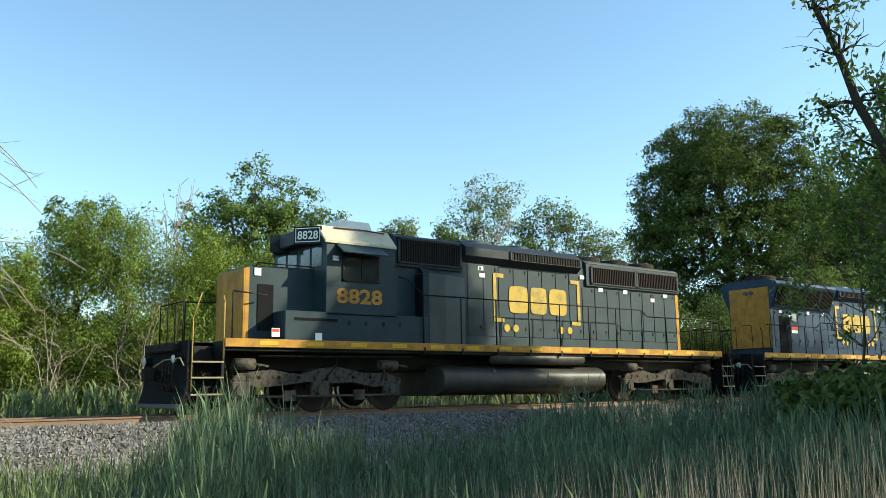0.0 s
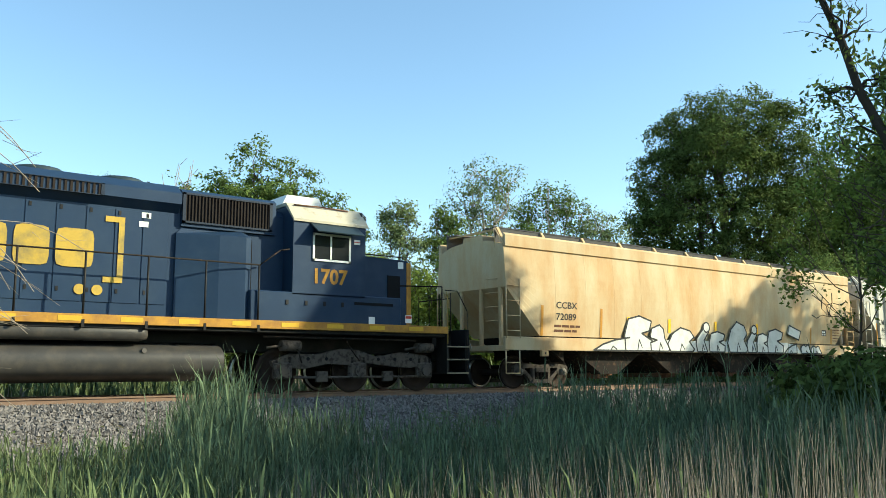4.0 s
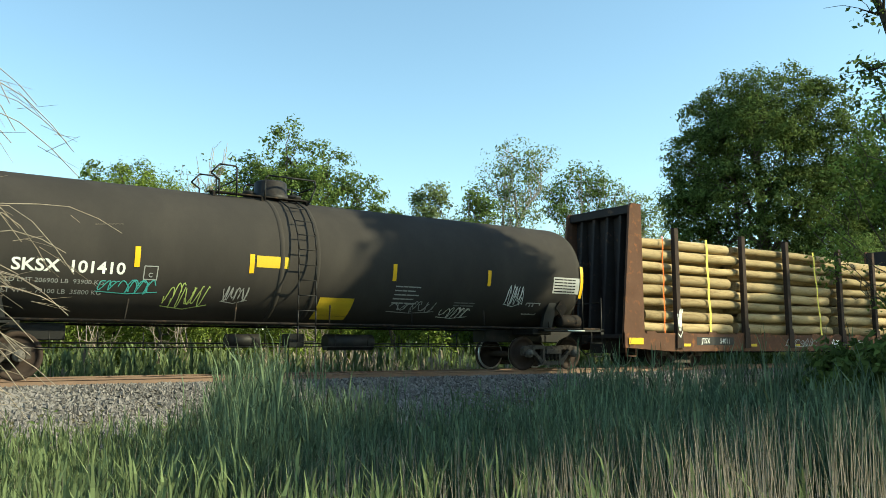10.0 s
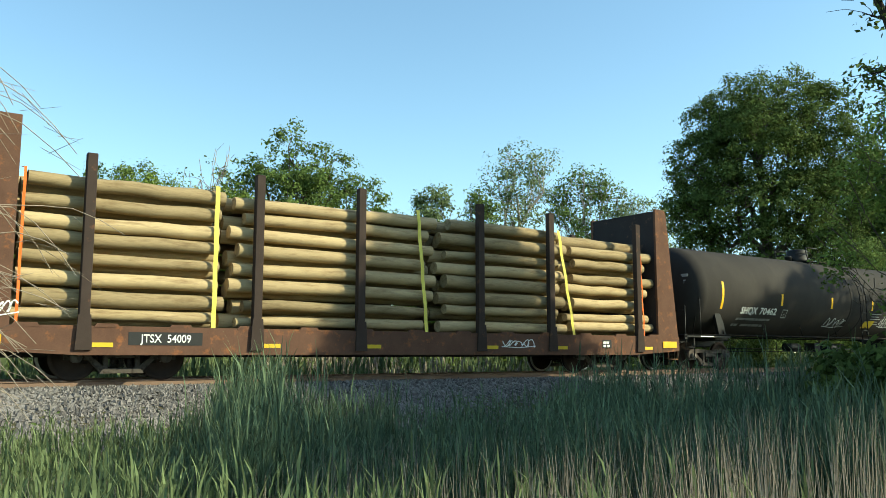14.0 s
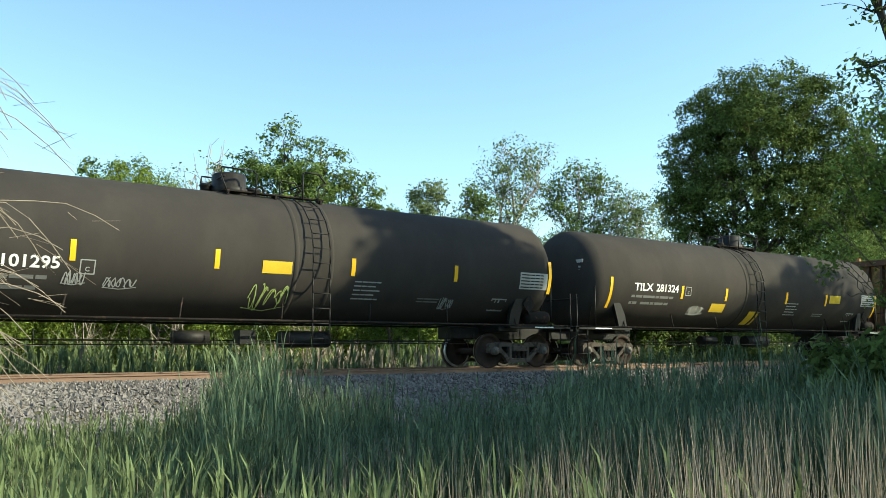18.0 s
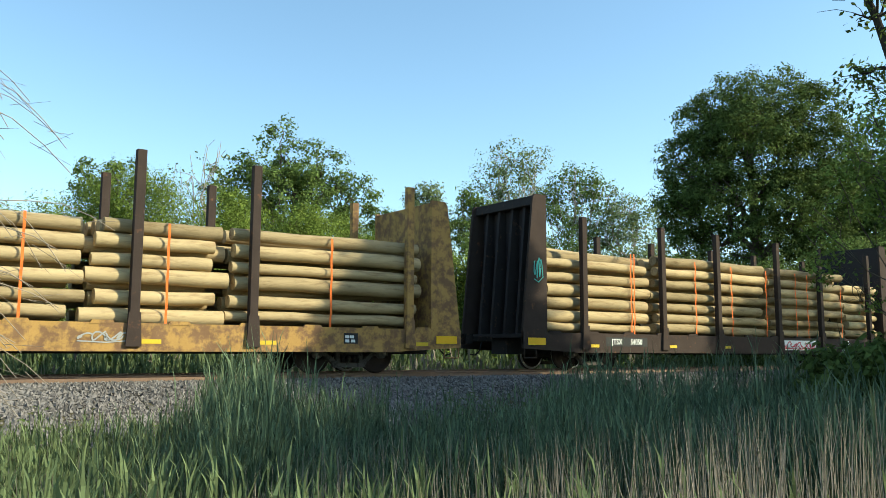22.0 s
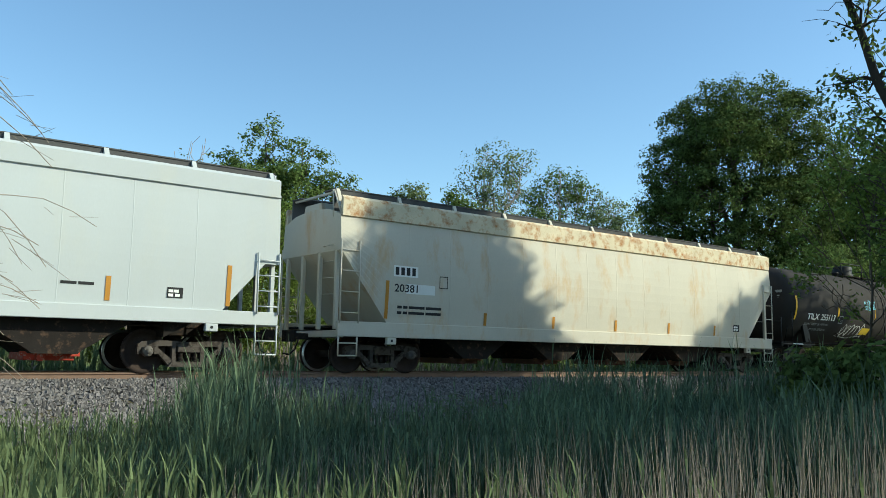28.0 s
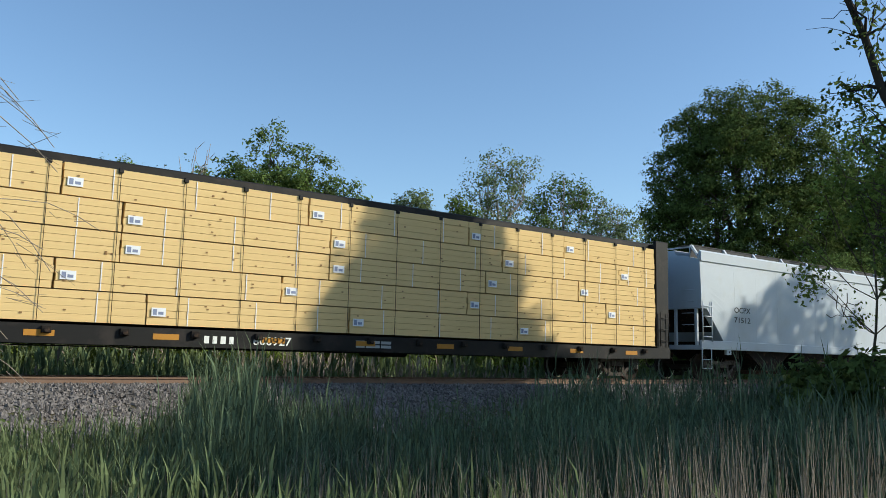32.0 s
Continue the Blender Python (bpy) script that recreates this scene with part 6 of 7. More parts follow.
def pole_car(s0, s1, label, steel, posts, post_z, bulk_z, layers, pitch, r, straps, seed, number, mark, cuts, post_steel=None, stacks=None, text=(0, 0.5, 1, 0.7)):
    """posts: their places; cuts: where one pile of poles ends and the next begins; stacks: the number of layers in each pile."""
    car, h = new_car("pole_car", s0, s1, label, "flat car")
    c = (s0 + s1) / 2
    rng = np.random.default_rng(seed)
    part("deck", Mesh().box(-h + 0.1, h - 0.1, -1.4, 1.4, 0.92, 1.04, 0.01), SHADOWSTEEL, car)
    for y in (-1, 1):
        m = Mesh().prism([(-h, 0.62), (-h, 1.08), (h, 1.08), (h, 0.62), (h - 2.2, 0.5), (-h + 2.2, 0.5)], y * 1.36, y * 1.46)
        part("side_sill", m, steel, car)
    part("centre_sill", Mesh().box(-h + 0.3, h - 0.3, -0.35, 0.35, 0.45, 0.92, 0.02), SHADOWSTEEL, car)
    for i in range(13):
        x = -h + 1.2 + (2 * h - 2.4) * i / 12
        part("stake_pocket", Mesh().prism([(x - 0.25, 1.05), (x + 0.25, 1.05), (x + 0.2, 1.13), (x - 0.2, 1.13)], -1.47, -1.40), steel, car)
    for s in (-1, 1):
        e = s * h
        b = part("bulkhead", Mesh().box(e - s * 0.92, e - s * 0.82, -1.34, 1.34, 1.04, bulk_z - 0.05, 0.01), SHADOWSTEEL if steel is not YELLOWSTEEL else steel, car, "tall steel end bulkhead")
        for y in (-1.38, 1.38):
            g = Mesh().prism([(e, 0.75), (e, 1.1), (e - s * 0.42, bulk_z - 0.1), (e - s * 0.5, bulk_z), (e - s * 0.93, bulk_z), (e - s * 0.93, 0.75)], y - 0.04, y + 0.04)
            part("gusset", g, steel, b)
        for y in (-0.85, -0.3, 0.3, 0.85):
            # at the -x end, away from the sun, most cars' stiffeners are coloured for shade
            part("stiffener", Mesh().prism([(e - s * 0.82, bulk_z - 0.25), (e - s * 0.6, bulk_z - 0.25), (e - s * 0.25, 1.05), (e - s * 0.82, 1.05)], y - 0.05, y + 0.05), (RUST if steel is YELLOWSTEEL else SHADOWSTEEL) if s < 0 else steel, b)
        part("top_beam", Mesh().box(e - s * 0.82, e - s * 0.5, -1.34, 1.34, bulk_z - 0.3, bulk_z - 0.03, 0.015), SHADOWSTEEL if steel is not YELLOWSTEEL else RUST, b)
        add_truck(car, s * (h - 3.1))
        st = Mesh().path([(s * (h - 0.05), -1.42, 0.7), (s * (h - 0.05), -1.42, 0.36), (s * (h - 0.5), -1.42, 0.36), (s * (h - 0.5), -1.42, 0.7)], 0.02)
        part("stirrup_step", st, steel, car)
        part("corner_plate", Mesh().box(e - s * 0.8, e - s * 0.15, -1.485, -1.465, 0.72, 0.92), YELLOW, car, "yellow reflective plate")
    for i, s in enumerate(posts):
        ps = (post_steel or [DARKRUST] * len(posts))[i]
        for y in (-1, 1):
            m = Mesh().box(s - c - 0.1, s - c + 0.1, y * 1.34, y * 1.50, 0.66, post_z, 0.01).prism([(s - c - 0.16, 0.6), (s - c + 0.16, 0.6), (s - c + 0.12, 1.3), (s - c - 0.12, 1.3)], y * 1.47, y * 1.52)
            part("stake", m, ps, car, "upright steel stake")
    # poles lie in rows between the stakes
    ends = [-h + 0.98] + [k - c for k in cuts] + [h - 0.98]
    for k in range(len(ends) - 1):
        n = stacks[k] if stacks else layers
        for j in range(n):
            for col in range(7):
                if 1 < col < 6 and j < n - 2:
                    continue
                top = j == n - 1
                if top and rng.random() < 0.12:
                    continue
                a = ends[k] + rng.uniform(-0.04, 0.28) * (1 if k else 0.3) + 0.03
                b = ends[k + 1] - rng.uniform(-0.03, 0.35) - 0.03
                me, length = pole_for(b - a, r * (rng.choice([0.68, 0.78, 0.86, 0.93]) if col == 0 else 0.95), int(rng.integers(0, 3)))
                y = -1.32 + r + col * (2.64 - 2 * r) / 6 + rng.normal(0, 0.012)
                z = 1.08 + r + j * pitch + rng.normal(0, 0.028 if col == 0 else 0.012) - (0.2 * pitch if col == 1 and j else 0)
                part("pole", me, None, car, at=pose((a + b) / 2, y, z, 0, rng.normal(0, 0.3), rng.normal(0, 0.12) + (180 if rng.random() < 0.5 else 0)))
    # straps over the near face
    for s, mt, zt, lean in straps:
        m = Mesh()
        sw = 0.05 if mt is STRAP_Y else 0.026
        pts = [(s - c + lean * f, -1.345 + 0.02 * math.sin(i * 2.1), 1.0 + (zt - 1.0) * f) for i, f in enumerate([k / 9 for k in range(10)])]
        for (xa, ya, za), (xb, yb, zb_) in zip(pts, pts[1:]):
            m.add([(xa - sw, ya, za), (xa + sw, ya, za), (xb + sw, yb, zb_), (xb - sw, yb, zb_)], [(0, 1, 2, 3)])
        xt = pts[-1][0]
        m.add([(xt - sw, -1.345, zt), (xt + sw, -1.345, zt), (xt + sw, -0.9, zt + 0.07), (xt - sw, -0.9, zt + 0.07)], [(0, 1, 2, 3)])
        part("strap", m, mt, car, "bright webbing load strap")
    surf = lambda x, z: -1.462
    plate(car, "number_panel", text[0] - c - 0.25, 0.7, text[2] + text[3] - text[0] + 0.5, 0.27, INK if steel is not YELLOWSTEEL else steel, surf, 0.004)
    letters(car, mark, text[0] - c, 0.76, 0.17, WHITE, surf, 0.01, text[1])
    letters(car, number, text[2] - c, 0.76, 0.17, WHITE, surf, 0.01, text[3])
    for s in posts:
        plate(car, "reflector", s - c + 0.17, 0.66, 0.4, 0.09, PLACARD, surf, 0.008, "faded yellow reflective strip")
    consol(car, h - 3.5, 0.7, surf, 0.38)
    brake_gear(car, h)
    add_ends(car, h, 0.75)
    return car, h


def pole_cars():
    y, o = STRAP_Y, STRAP_O
    car, h = pole_car(107.2, 128.0, "rusty bulkhead flat car loaded high with wooden poles", RUST, (109.72, 113.33, 115.99, 119.58, 122.17, 125.85), 4.5, 5.14, 8, 0.395, 0.185, ((109.2, o, 4.2, 0), (111.55, y, 4.25, -0.1), (118.3, y, 4.25, -0.35), (124.1, y, 4.2, -0.1), (126.2, o, 4.1, -0.1)), 11, "54011", "JTSX", (113.1, 119.3), text=(110.85, 0.44, 111.83, 0.50))
    scrawl(car, 115.7 - 117.6, 0.66, 1.9, 0.3, GRAFF_GREY, lambda x, z: -1.462, 21, 0.025, 7)
    scrawl(car, 118.7 - 117.6, 0.64, 0.5, 0.35, WHITE, lambda x, z: -1.462, 22, 0.03, 3)
    scrawl(car, 120.3 - 117.6, 0.7, 0.9, 0.22, WHITE, lambda x, z: -1.462, 23, 0.025, 4)
    scrawl(car, 109.62 - 117.6, 0.95, 0.2, 1.1, WHITE, lambda x, z: -1.523, 24, 0.035, 2)
    car, h = pole_car(129.7, 149.9, "rusty bulkhead flat car stacked with wooden poles", RUST, (131.94, 135.55, 138.19, 141.86, 144.41, 148.05), 4.55, 5.14, 8, 0.385, 0.18, ((130.75, o, 4.15, 0), (134.6, y, 4.2, 0), (140.2, y, 4.2, -0.3), (145.4, y, 4.1, -0.6), (148.4, o, 3.6, -0.1)), 12, "54009", "JTSX", (134.9, 140.6, 145.2), text=(133.05, 0.42, 133.58, 0.5))
    scrawl(car, 130.2 - 139.8, 1.25, 0.55, 0.35, WHITE, lambda x, z: -1.425, 25, 0.03, 4)
    scrawl(car, 142.6 - 139.8, 0.7, 1.1, 0.24, WHITE, lambda x, z: -1.462, 26, 0.025, 5)
    car, h = pole_car(207.6, 228.7, "yellow bulkhead flat car loaded with wooden poles", YELLOWSTEEL, (209.57, 213.7, 216.29, 220.32, 222.9, 227.08), 4.7, 4.45, 6, 0.375, 0.18, ((211.1, o, 3.2, 0), (214.7, o, 3.2, 0), (218.2, o, 3.2, 0), (221.0, o, 3.2, 0), (224.9, o, 3.2, 0)), 13, "81942", "TTKX", (211.8, 219.4, 222.3), [YELLOWSTEEL, DARKRUST, SHADOWSTEEL, DARKRUST, DARKRUST, YELLOWSTEEL], text=(212.75, 0.76, 213.98, 1.0))
    scrawl(car, 207.8 - 218.15, 0.85, 0.8, 0.95, INK, lambda x, z: -1.425, 27, 0.06, 4)
    scrawl(car, 208.05 - 218.15, 2.4, 0.45, 0.8, INK, lambda x, z: -1.425, 28, 0.03, 3)
    scrawl(car, 219.3 - 218.15, 0.68, 1.0, 0.25, GRAFF_GREY, lambda x, z: -1.462, 29, 0.03, 4)
    car, h = pole_car(230.9, 252.0, "dark weathered flat car with a stepped pile of poles", DARKRUST, (233.32, 236.91, 239.8, 243.39, 246.26, 249.9), 4.55, 5.05, 7, 0.37, 0.178, ((235.5, o, 3.6, 0), (235.62, o, 3.6, 0.03), (238.7, STRAP_O, 3.55, 0), (240.7, o, 3.5, 0), (242.75, o, 3.5, 0.05), (244.7, o, 3.5, 0), (245.5, o, 3.5, 0), (247.9, o, 3.1, 0)), 14, "54050", "JTSX", (236.5, 243.0, 248.2), stacks=(7, 7, 7, 6), text=(234.44, 0.46, 235.27, 0.53))
    plate(car, "graffiti_fill", 243.6 - 241.45, 0.62, 2.1, 0.36, WHITE, lambda x, z: -1.462, 0.008, "white sprayed block")
    scrawl(car, 243.7 - 241.45, 0.66, 1.9, 0.28, mat("crimson_spray", (0.45, 0.04, 0.06), 0.6), lambda x, z: -1.465, 31, 0.04, 6)
    scrawl(car, 231.35 - 241.45, 2.5, 0.3, 0.8, GRAFF_TEAL, lambda x, z: -1.425, 32, 0.03, 3)
    scrawl(car, 247.6 - 241.45, 0.6, 0.6, 0.4, WHITE, lambda x, z: -1.462, 33, 0.03, 4)


# ---- centre-beam flat car with sawn lumber ----
LUMBER = mat("fresh_sawn_lumber", (0.7, 0.51, 0.235), 0.75, vary=0.1, scale=2.0, second=(0.62, 0.43, 0.2), amount=0.38, spread=0.3, stretch=(0.12, 3, 3), each=-0.22, bump=0.08)
KNOT = mat("dark_knot", (0.25, 0.15, 0.07), 0.8, vary=0.2)
LABEL = mat("white_paper_label", (0.75, 0.76, 0.78), 0.6, vary=0.06)
LABELINK = mat("blue_print", (0.2, 0.23, 0.33), 0.6)


def board_course(length, height, seed):
    """One course of boards in a packet, its ends a little uneven."""
    rng = np.random.default_rng(seed)
    d = rng.uniform(0, 0.014)
    return Mesh().box(-length / 2 + rng.uniform(0, 0.03), length / 2 - rng.uniform(0, 0.03), d, 1.05, 0, height - rng.uniform(0.004, 0.010)).data("board_course", LUMBER)


def lumber_car():
    car, h = new_car("centre_beam_car", 332.8, 356.0, "black centre-beam flat car stacked with pale sawn lumber", "flat car")
    part("deck", Mesh().box(-h + 0.2, h - 0.2, -1.36, 1.36, 0.92, 1.04, 0.01), BLACK, car)
    for y in (-1, 1):
        part("side_sill", Mesh().prism([(-h, 0.72), (-h, 1.04), (h, 1.04), (h, 0.72), (h - 3, 0.66), (-h + 3, 0.66)], y * 1.34, y * 1.44), BLACK, car)
    part("centre_web", Mesh().box(-h + 0.3, h - 0.3, -0.06, 0.06, 1.04, 4.3), BLACK, car)
    part("top_chord", Mesh().box(-h + 0.1, h - 0.1, -0.85, 0.85, 4.34, 4.56, 0.03), BLACK, car, "dark steel top beam")
    for s in (-1, 1):
        e = s * h
        b = part("bulkhead", Mesh().box(e - s * 0.32, e - s * 0.26, -1.3, 1.3, 1.04, 4.5), BLACK, car, "black steel end bulkhead")
        for y in (-1.34, 1.34):
            part("corner_post", Mesh().box(e - s * 0.62, e, y - 0.06, y + 0.06, 0.7, 4.56, 0.01), BLACK, b)
        for z in (1.3, 2.1, 2.9, 3.7, 4.45):
            part("cross_rib", Mesh().box(e - s * 0.3, e - s * 0.02, -1.3, 1.3, z - 0.04, z + 0.04), BLACK, b)
        for y in (-0.5, 0.5):
            part("upright_rib", Mesh().box(e - s * 0.3, e - s * 0.04, y - 0.05, y + 0.05, 1.04, 4.5), BLACK, b)
        add_truck(car, s * (h - 2.2))
        ladder(car, e - s * 0.1, e - s * 0.5, -1.46, 1.1, 2.2, 3, BLACK)
    surf = lambda x, z: -1.442
    plate(car, "disc", -h + 0.25, 1.95, 0.16, 0.16, SHEET, lambda x, z: -1.402), consol(car, -h + 0.15, 1.35, lambda x, z: -1.402, 0.3)
    bars(car, -h + 7.4, 0.75, (0.11, 0.1, 0.12, 0.1), 0.16, WHITE, surf)
    letters(car, "600927", -h + 8.52, 0.75, 0.19, WHITE, surf, 0.012, 0.95)
    bars(car, -h + 11.2, 0.86, (0.25, 0.4, 0.3), 0.07, SHEET, surf), bars(car, -h + 11.2, 0.76, (0.25, 0.4, 0.3), 0.07, SHEET, surf)
    for k in range(9):
        plate(car, "reflector", -h + 1.4 + 2.45 * k, 0.80, 0.55, 0.12, ORANGE, surf, 0.008, "worn orange reflective strip")
    winch = Mesh().box(-0.09, 0.09, -1.53, -1.44, 0.86, 1.0, 0.01).tube((0, -1.56, 0.92), (0, -1.44, 0.92), 0.05, seg=10).data("winch", GRIME)
    for k in range(15):
        part("winch", winch, None, car, at=pose(-h + 1.3 + 1.47 * k, 0, 0))
    # lumber: five tiers each side, in packets of several lengths
    rng = np.random.default_rng(15)
    tiers = [(1.1, 0.62), (1.74, 0.60), (2.36, 0.60), (2.98, 0.62), (3.62, 0.66)]
    cache = {}
    for side in (-1, 1):
        for t, (z, hh) in enumerate(tiers):
            x = -h + 0.66
            while x < h - 0.75:
                length = float(rng.choice([3.66, 4.88, 4.88, 5.49]))
                length = min(length, h - 0.66 - x)
                if h - 0.66 - x - length < 1.5:
                    length = h - 0.66 - x
                n = 4
                courses = []
                for k in range(n):
                    key = (round(length, 1), t, int(rng.integers(0, 5)))
                    if key not in cache:
                        cache[key] = board_course(length - 0.014, hh / n, len(cache))
                    courses.append(cache[key])
                p = part("lumber_packet", courses[0], None, car, "pale yellow bundle of sawn boards", at=pose(x + length / 2, side * 1.38 + (0.004 if rng.random() < 0.5 else -0.012), z, 0, 0, 0 if side < 0 else 180))
                for k in range(1, n):
                    part("board_course", courses[k], None, p, at=pose(0, 0, hh * k / n))
                if side < 0:
                    for f in ((0.18, 0.5, 0.82) if length > 4.5 else (0.25, 0.75)):
                        xx = -length / 2 + length * f
                        part("band", Mesh().box(xx - 0.01, xx + 0.01, -0.006, -0.002, 0, hh - 0.02), LABEL, p, "thin pale packing band")
                    for _ in range(int(rng.integers(5, 10))):
                        xx, zz = rng.uniform(-length / 2 + 0.1, length / 2 - 0.1), rng.uniform(0.05, hh - 0.1)
                        part("knot", Mesh().box(xx - 0.025, xx + 0.025, -0.006, 0.0, zz, zz + 0.03), KNOT, p)
                    xx = -length / 2 + 0.1
                    part("paper_label", Mesh().box(xx, xx + 0.3, -0.016, -0.006, 0.18, 0.36), LABEL, p, "white paper label with blue print")
                    part("label_print", Mesh().box(xx + 0.03, xx + 0.11, -0.019, -0.015, 0.21, 0.33).box(xx + 0.14, xx + 0.25, -0.019, -0.015, 0.22, 0.28), LABELINK, p)
                x += length
    for k in range(16):   # tie-down cables over the near face
        x = -h + 1.3 + 1.38 * k
        part("cable", Mesh().tube((x, -1.41, 1.0), (x, -1.405, 4.26), 0.007, seg=5).tube((x, -1.405, 4.26), (x, -0.36, 4.42), 0.011, seg=5), GRIME, car)
        part("corner_guard", Mesh().box(x - 0.05, x + 0.05, -1.42, -1.3, 4.2, 4.3, 0.01), BLACK, car)
    brake_gear(car, h)
    add_ends(car, h, 0.5)
# ---- locomotives ----
SLATE = mat("faded_dark_blue_paint", (0.023, 0.037, 0.046), 0.45, vary=0.16, scale=0.8, second=(0.036, 0.051, 0.058), amount=0.4, spread=0.3, bump=0.04)
NAVY = mat("dark_blue_paint", (0.015, 0.032, 0.066), 0.42, vary=0.2, scale=0.8, second=(0.023, 0.042, 0.074), amount=0.4, spread=0.3, bump=0.04)
REFLECT = mat("worn_yellow_reflector", (0.52, 0.31, 0.03), 0.55, vary=0.25, scale=5)
DARKNAVY = mat("sooty_navy_paint", (0.012, 0.02, 0.036), 0.5, vary=0.2, scale=1.2, second=(0.02, 0.03, 0.045), amount=0.35, spread=0.3)
GOLD = mat("faded_gold_paint", (0.40, 0.205, 0.03), 0.6, vary=0.2, scale=1.6, second=(0.24, 0.12, 0.035), amount=0.46, spread=0.25)
GLASS = mat("dark_cab_glass", (0.02, 0.022, 0.024), 0.08, vary=0.1, bump=0)
GLASS.node_tree.nodes["Principled BSDF"].inputs["Specular IOR Level"].default_value = 0.6
TANKGREY = mat("oily_tank_steel", (0.04, 0.038, 0.036), 0.42, vary=0.3, scale=2.0, second=(0.07, 0.06, 0.05), amount=0.4, spread=0.3)
GOLDRAIL = mat("worn_gold_rail", (0.26, 0.17, 0.05), 0.6, vary=0.3, scale=6)
WORNEDGE = mat("worn_step_edge", (0.24, 0.20, 0.14), 0.7, vary=0.3, scale=8)
LENS = mat("lamp_lens", (0.55, 0.55, 0.52), 0.15, vary=0.1, bump=0)
ROOFTAN = mat("sooty_cream_roof", (0.42, 0.38, 0.29), 0.7, vary=0.2, scale=2, second=(0.2, 0.15, 0.09), amount=0.33, spread=0.25)
MESHDARK = mat("grille_black", (0.012, 0.012, 0.013), 0.8, vary=0.2)
SLAT = mat("rusty_slat", (0.028, 0.022, 0.019), 0.75, vary=0.2)
DARKHOOD = mat("sooty_dark_blue_paint", (0.017, 0.022, 0.027), 0.5, vary=0.2, scale=1.2, second=(0.03, 0.036, 0.04), amount=0.35, spread=0.3)
EMBLEM = mat("worn_yellow_paint", (0.42, 0.28, 0.05), 0.6, vary=0.2, scale=1.5, second=(0.13, 0.12, 0.07), amount=0.38, spread=0.3, fine=25)
REDMARK = mat("red_warning_print", (0.5, 0.07, 0.04), 0.6)


def loco(s0, facing, label, paint, number, flared):
    """facing: +1 with the cab leading, -1 with the cab trailing. u runs from the cab end's coupler."""
    car, half = new_car("locomotive", s0, s0 + 21.0, label, "locomotive")
    X = lambda u: facing * (u - 10.5)

    def bx(u0, u1, y0, y1, z0, z1, c=0.0):
        return Mesh().box(X(u0), X(u1), y0, y1, z0, z1, c)

    def both(name, u0, u1, y0, y1, z0, z1, material, c=0.0, label_=""):
        for s in (-1, 1):
            part(name, bx(u0, u1, s * y0, s * y1, z0, z1, c), material, car, label_)

    # underframe and walkway
    part("frame", bx(1.3, 19.75, -1.42, 1.42, 1.38, 1.6, 0.02), BLACK, car)
    part("centre_sill", bx(1.0, 20.0, -0.55, 0.55, 0.95, 1.4, 0.02), BLACK, car)
    both("sill_stripe", 1.28, 19.77, 1.44, 1.50, 1.47, 1.66, GOLD, 0.008, "yellow painted frame edge")
    for s in (-1, 1):
        for k in range(15):
            u = 2.1 + 1.2 * k
            part("stripe_reflector", bx(u, u + 0.45, s * 1.502, s * 1.508, 1.52, 1.62), REFLECT, car)
    # short hood
    nose = Mesh().prism([(X(2.02), 1.62), (X(2.02), 3.3), (X(2.12), 3.43), (X(3.85), 3.47), (X(3.85), 1.62)], -0.78, 0.78)
    part("short_hood", nose, paint, car)
    part("hood_front", bx(1.985, 2.03, -0.79, 0.79, 1.62, 3.36, 0.01), GOLD, car, "yellow front panel of the short hood")
    both("hood_edge", 2.03, 2.13, 0.782, 0.79, 1.64, 3.38, GOLD)
    both("nose_door", 2.35, 2.75, 0.784, 0.80, 1.9, 3.0, MESHDARK)
    both("nose_notice", 2.25, 2.42, 0.801, 0.806, 3.2, 3.38, WHITE)
    both("battery_box", 2.75, 6.9, 0.80, 1.42, 1.62, 2.35, paint, 0.02)
    for s in (-1, 1):
        for u in (4.45, 4.95, 5.45, 5.95):
            part("latch", bx(u, u + 0.07, s * 1.425, s * 1.44, 2.05, 2.16), BLACK, car)
        part("box_slot", bx(3.0, 4.15, s * 1.422, s * 1.43, 2.12, 2.19), MESHDARK, car)
        part("notice", bx(2.42, 2.62, s * 1.425, s * 1.43, 1.72, 1.92), WHITE, car), part("notice_print", bx(2.43, 2.61, s * 1.431, s * 1.434, 1.83, 1.9), REDMARK, car)
        part("notice", bx(3.55, 3.73, s * 1.425, s * 1.43, 1.64, 1.84), WHITE, car)
    # cab
    wall = Mesh().prism([(-1.42, 2.3), (-1.42, 4.06), (-1.02, 4.46), (1.02, 4.46), (1.42, 4.06), (1.42, 2.3), (0.8, 1.62), (-0.8, 1.62)], X(3.84), X(5.85), "x")
    part("cab", wall, paint, car)
    roof = Mesh().prism([(-1.46, 4.05), (-1.46, 4.11), (-1.03, 4.55), (1.03, 4.55), (1.46, 4.11), (1.46, 4.05), (1.0, 4.47), (-1.0, 4.47)], X(3.78), X(5.87), "x")
    part("cab_roof", roof, ROOFTAN, car, "sooty cream cab roof")
    part("air_conditioner", Mesh().prism([(X(4.55), 4.54), (X(4.7), 4.86), (X(5.6), 4.86), (X(5.75), 4.54)], -0.55, 0.55), mat("white_unit", (0.62, 0.62, 0.6), 0.5, vary=0.1), car, "white rooftop air conditioner")
    part("roof_pipe", Mesh().path([(X(4.2), -1.12, 4.5), (X(5.0), -1.12, 4.52), (X(5.7), -1.12, 4.5)], 0.018), RUST, car)
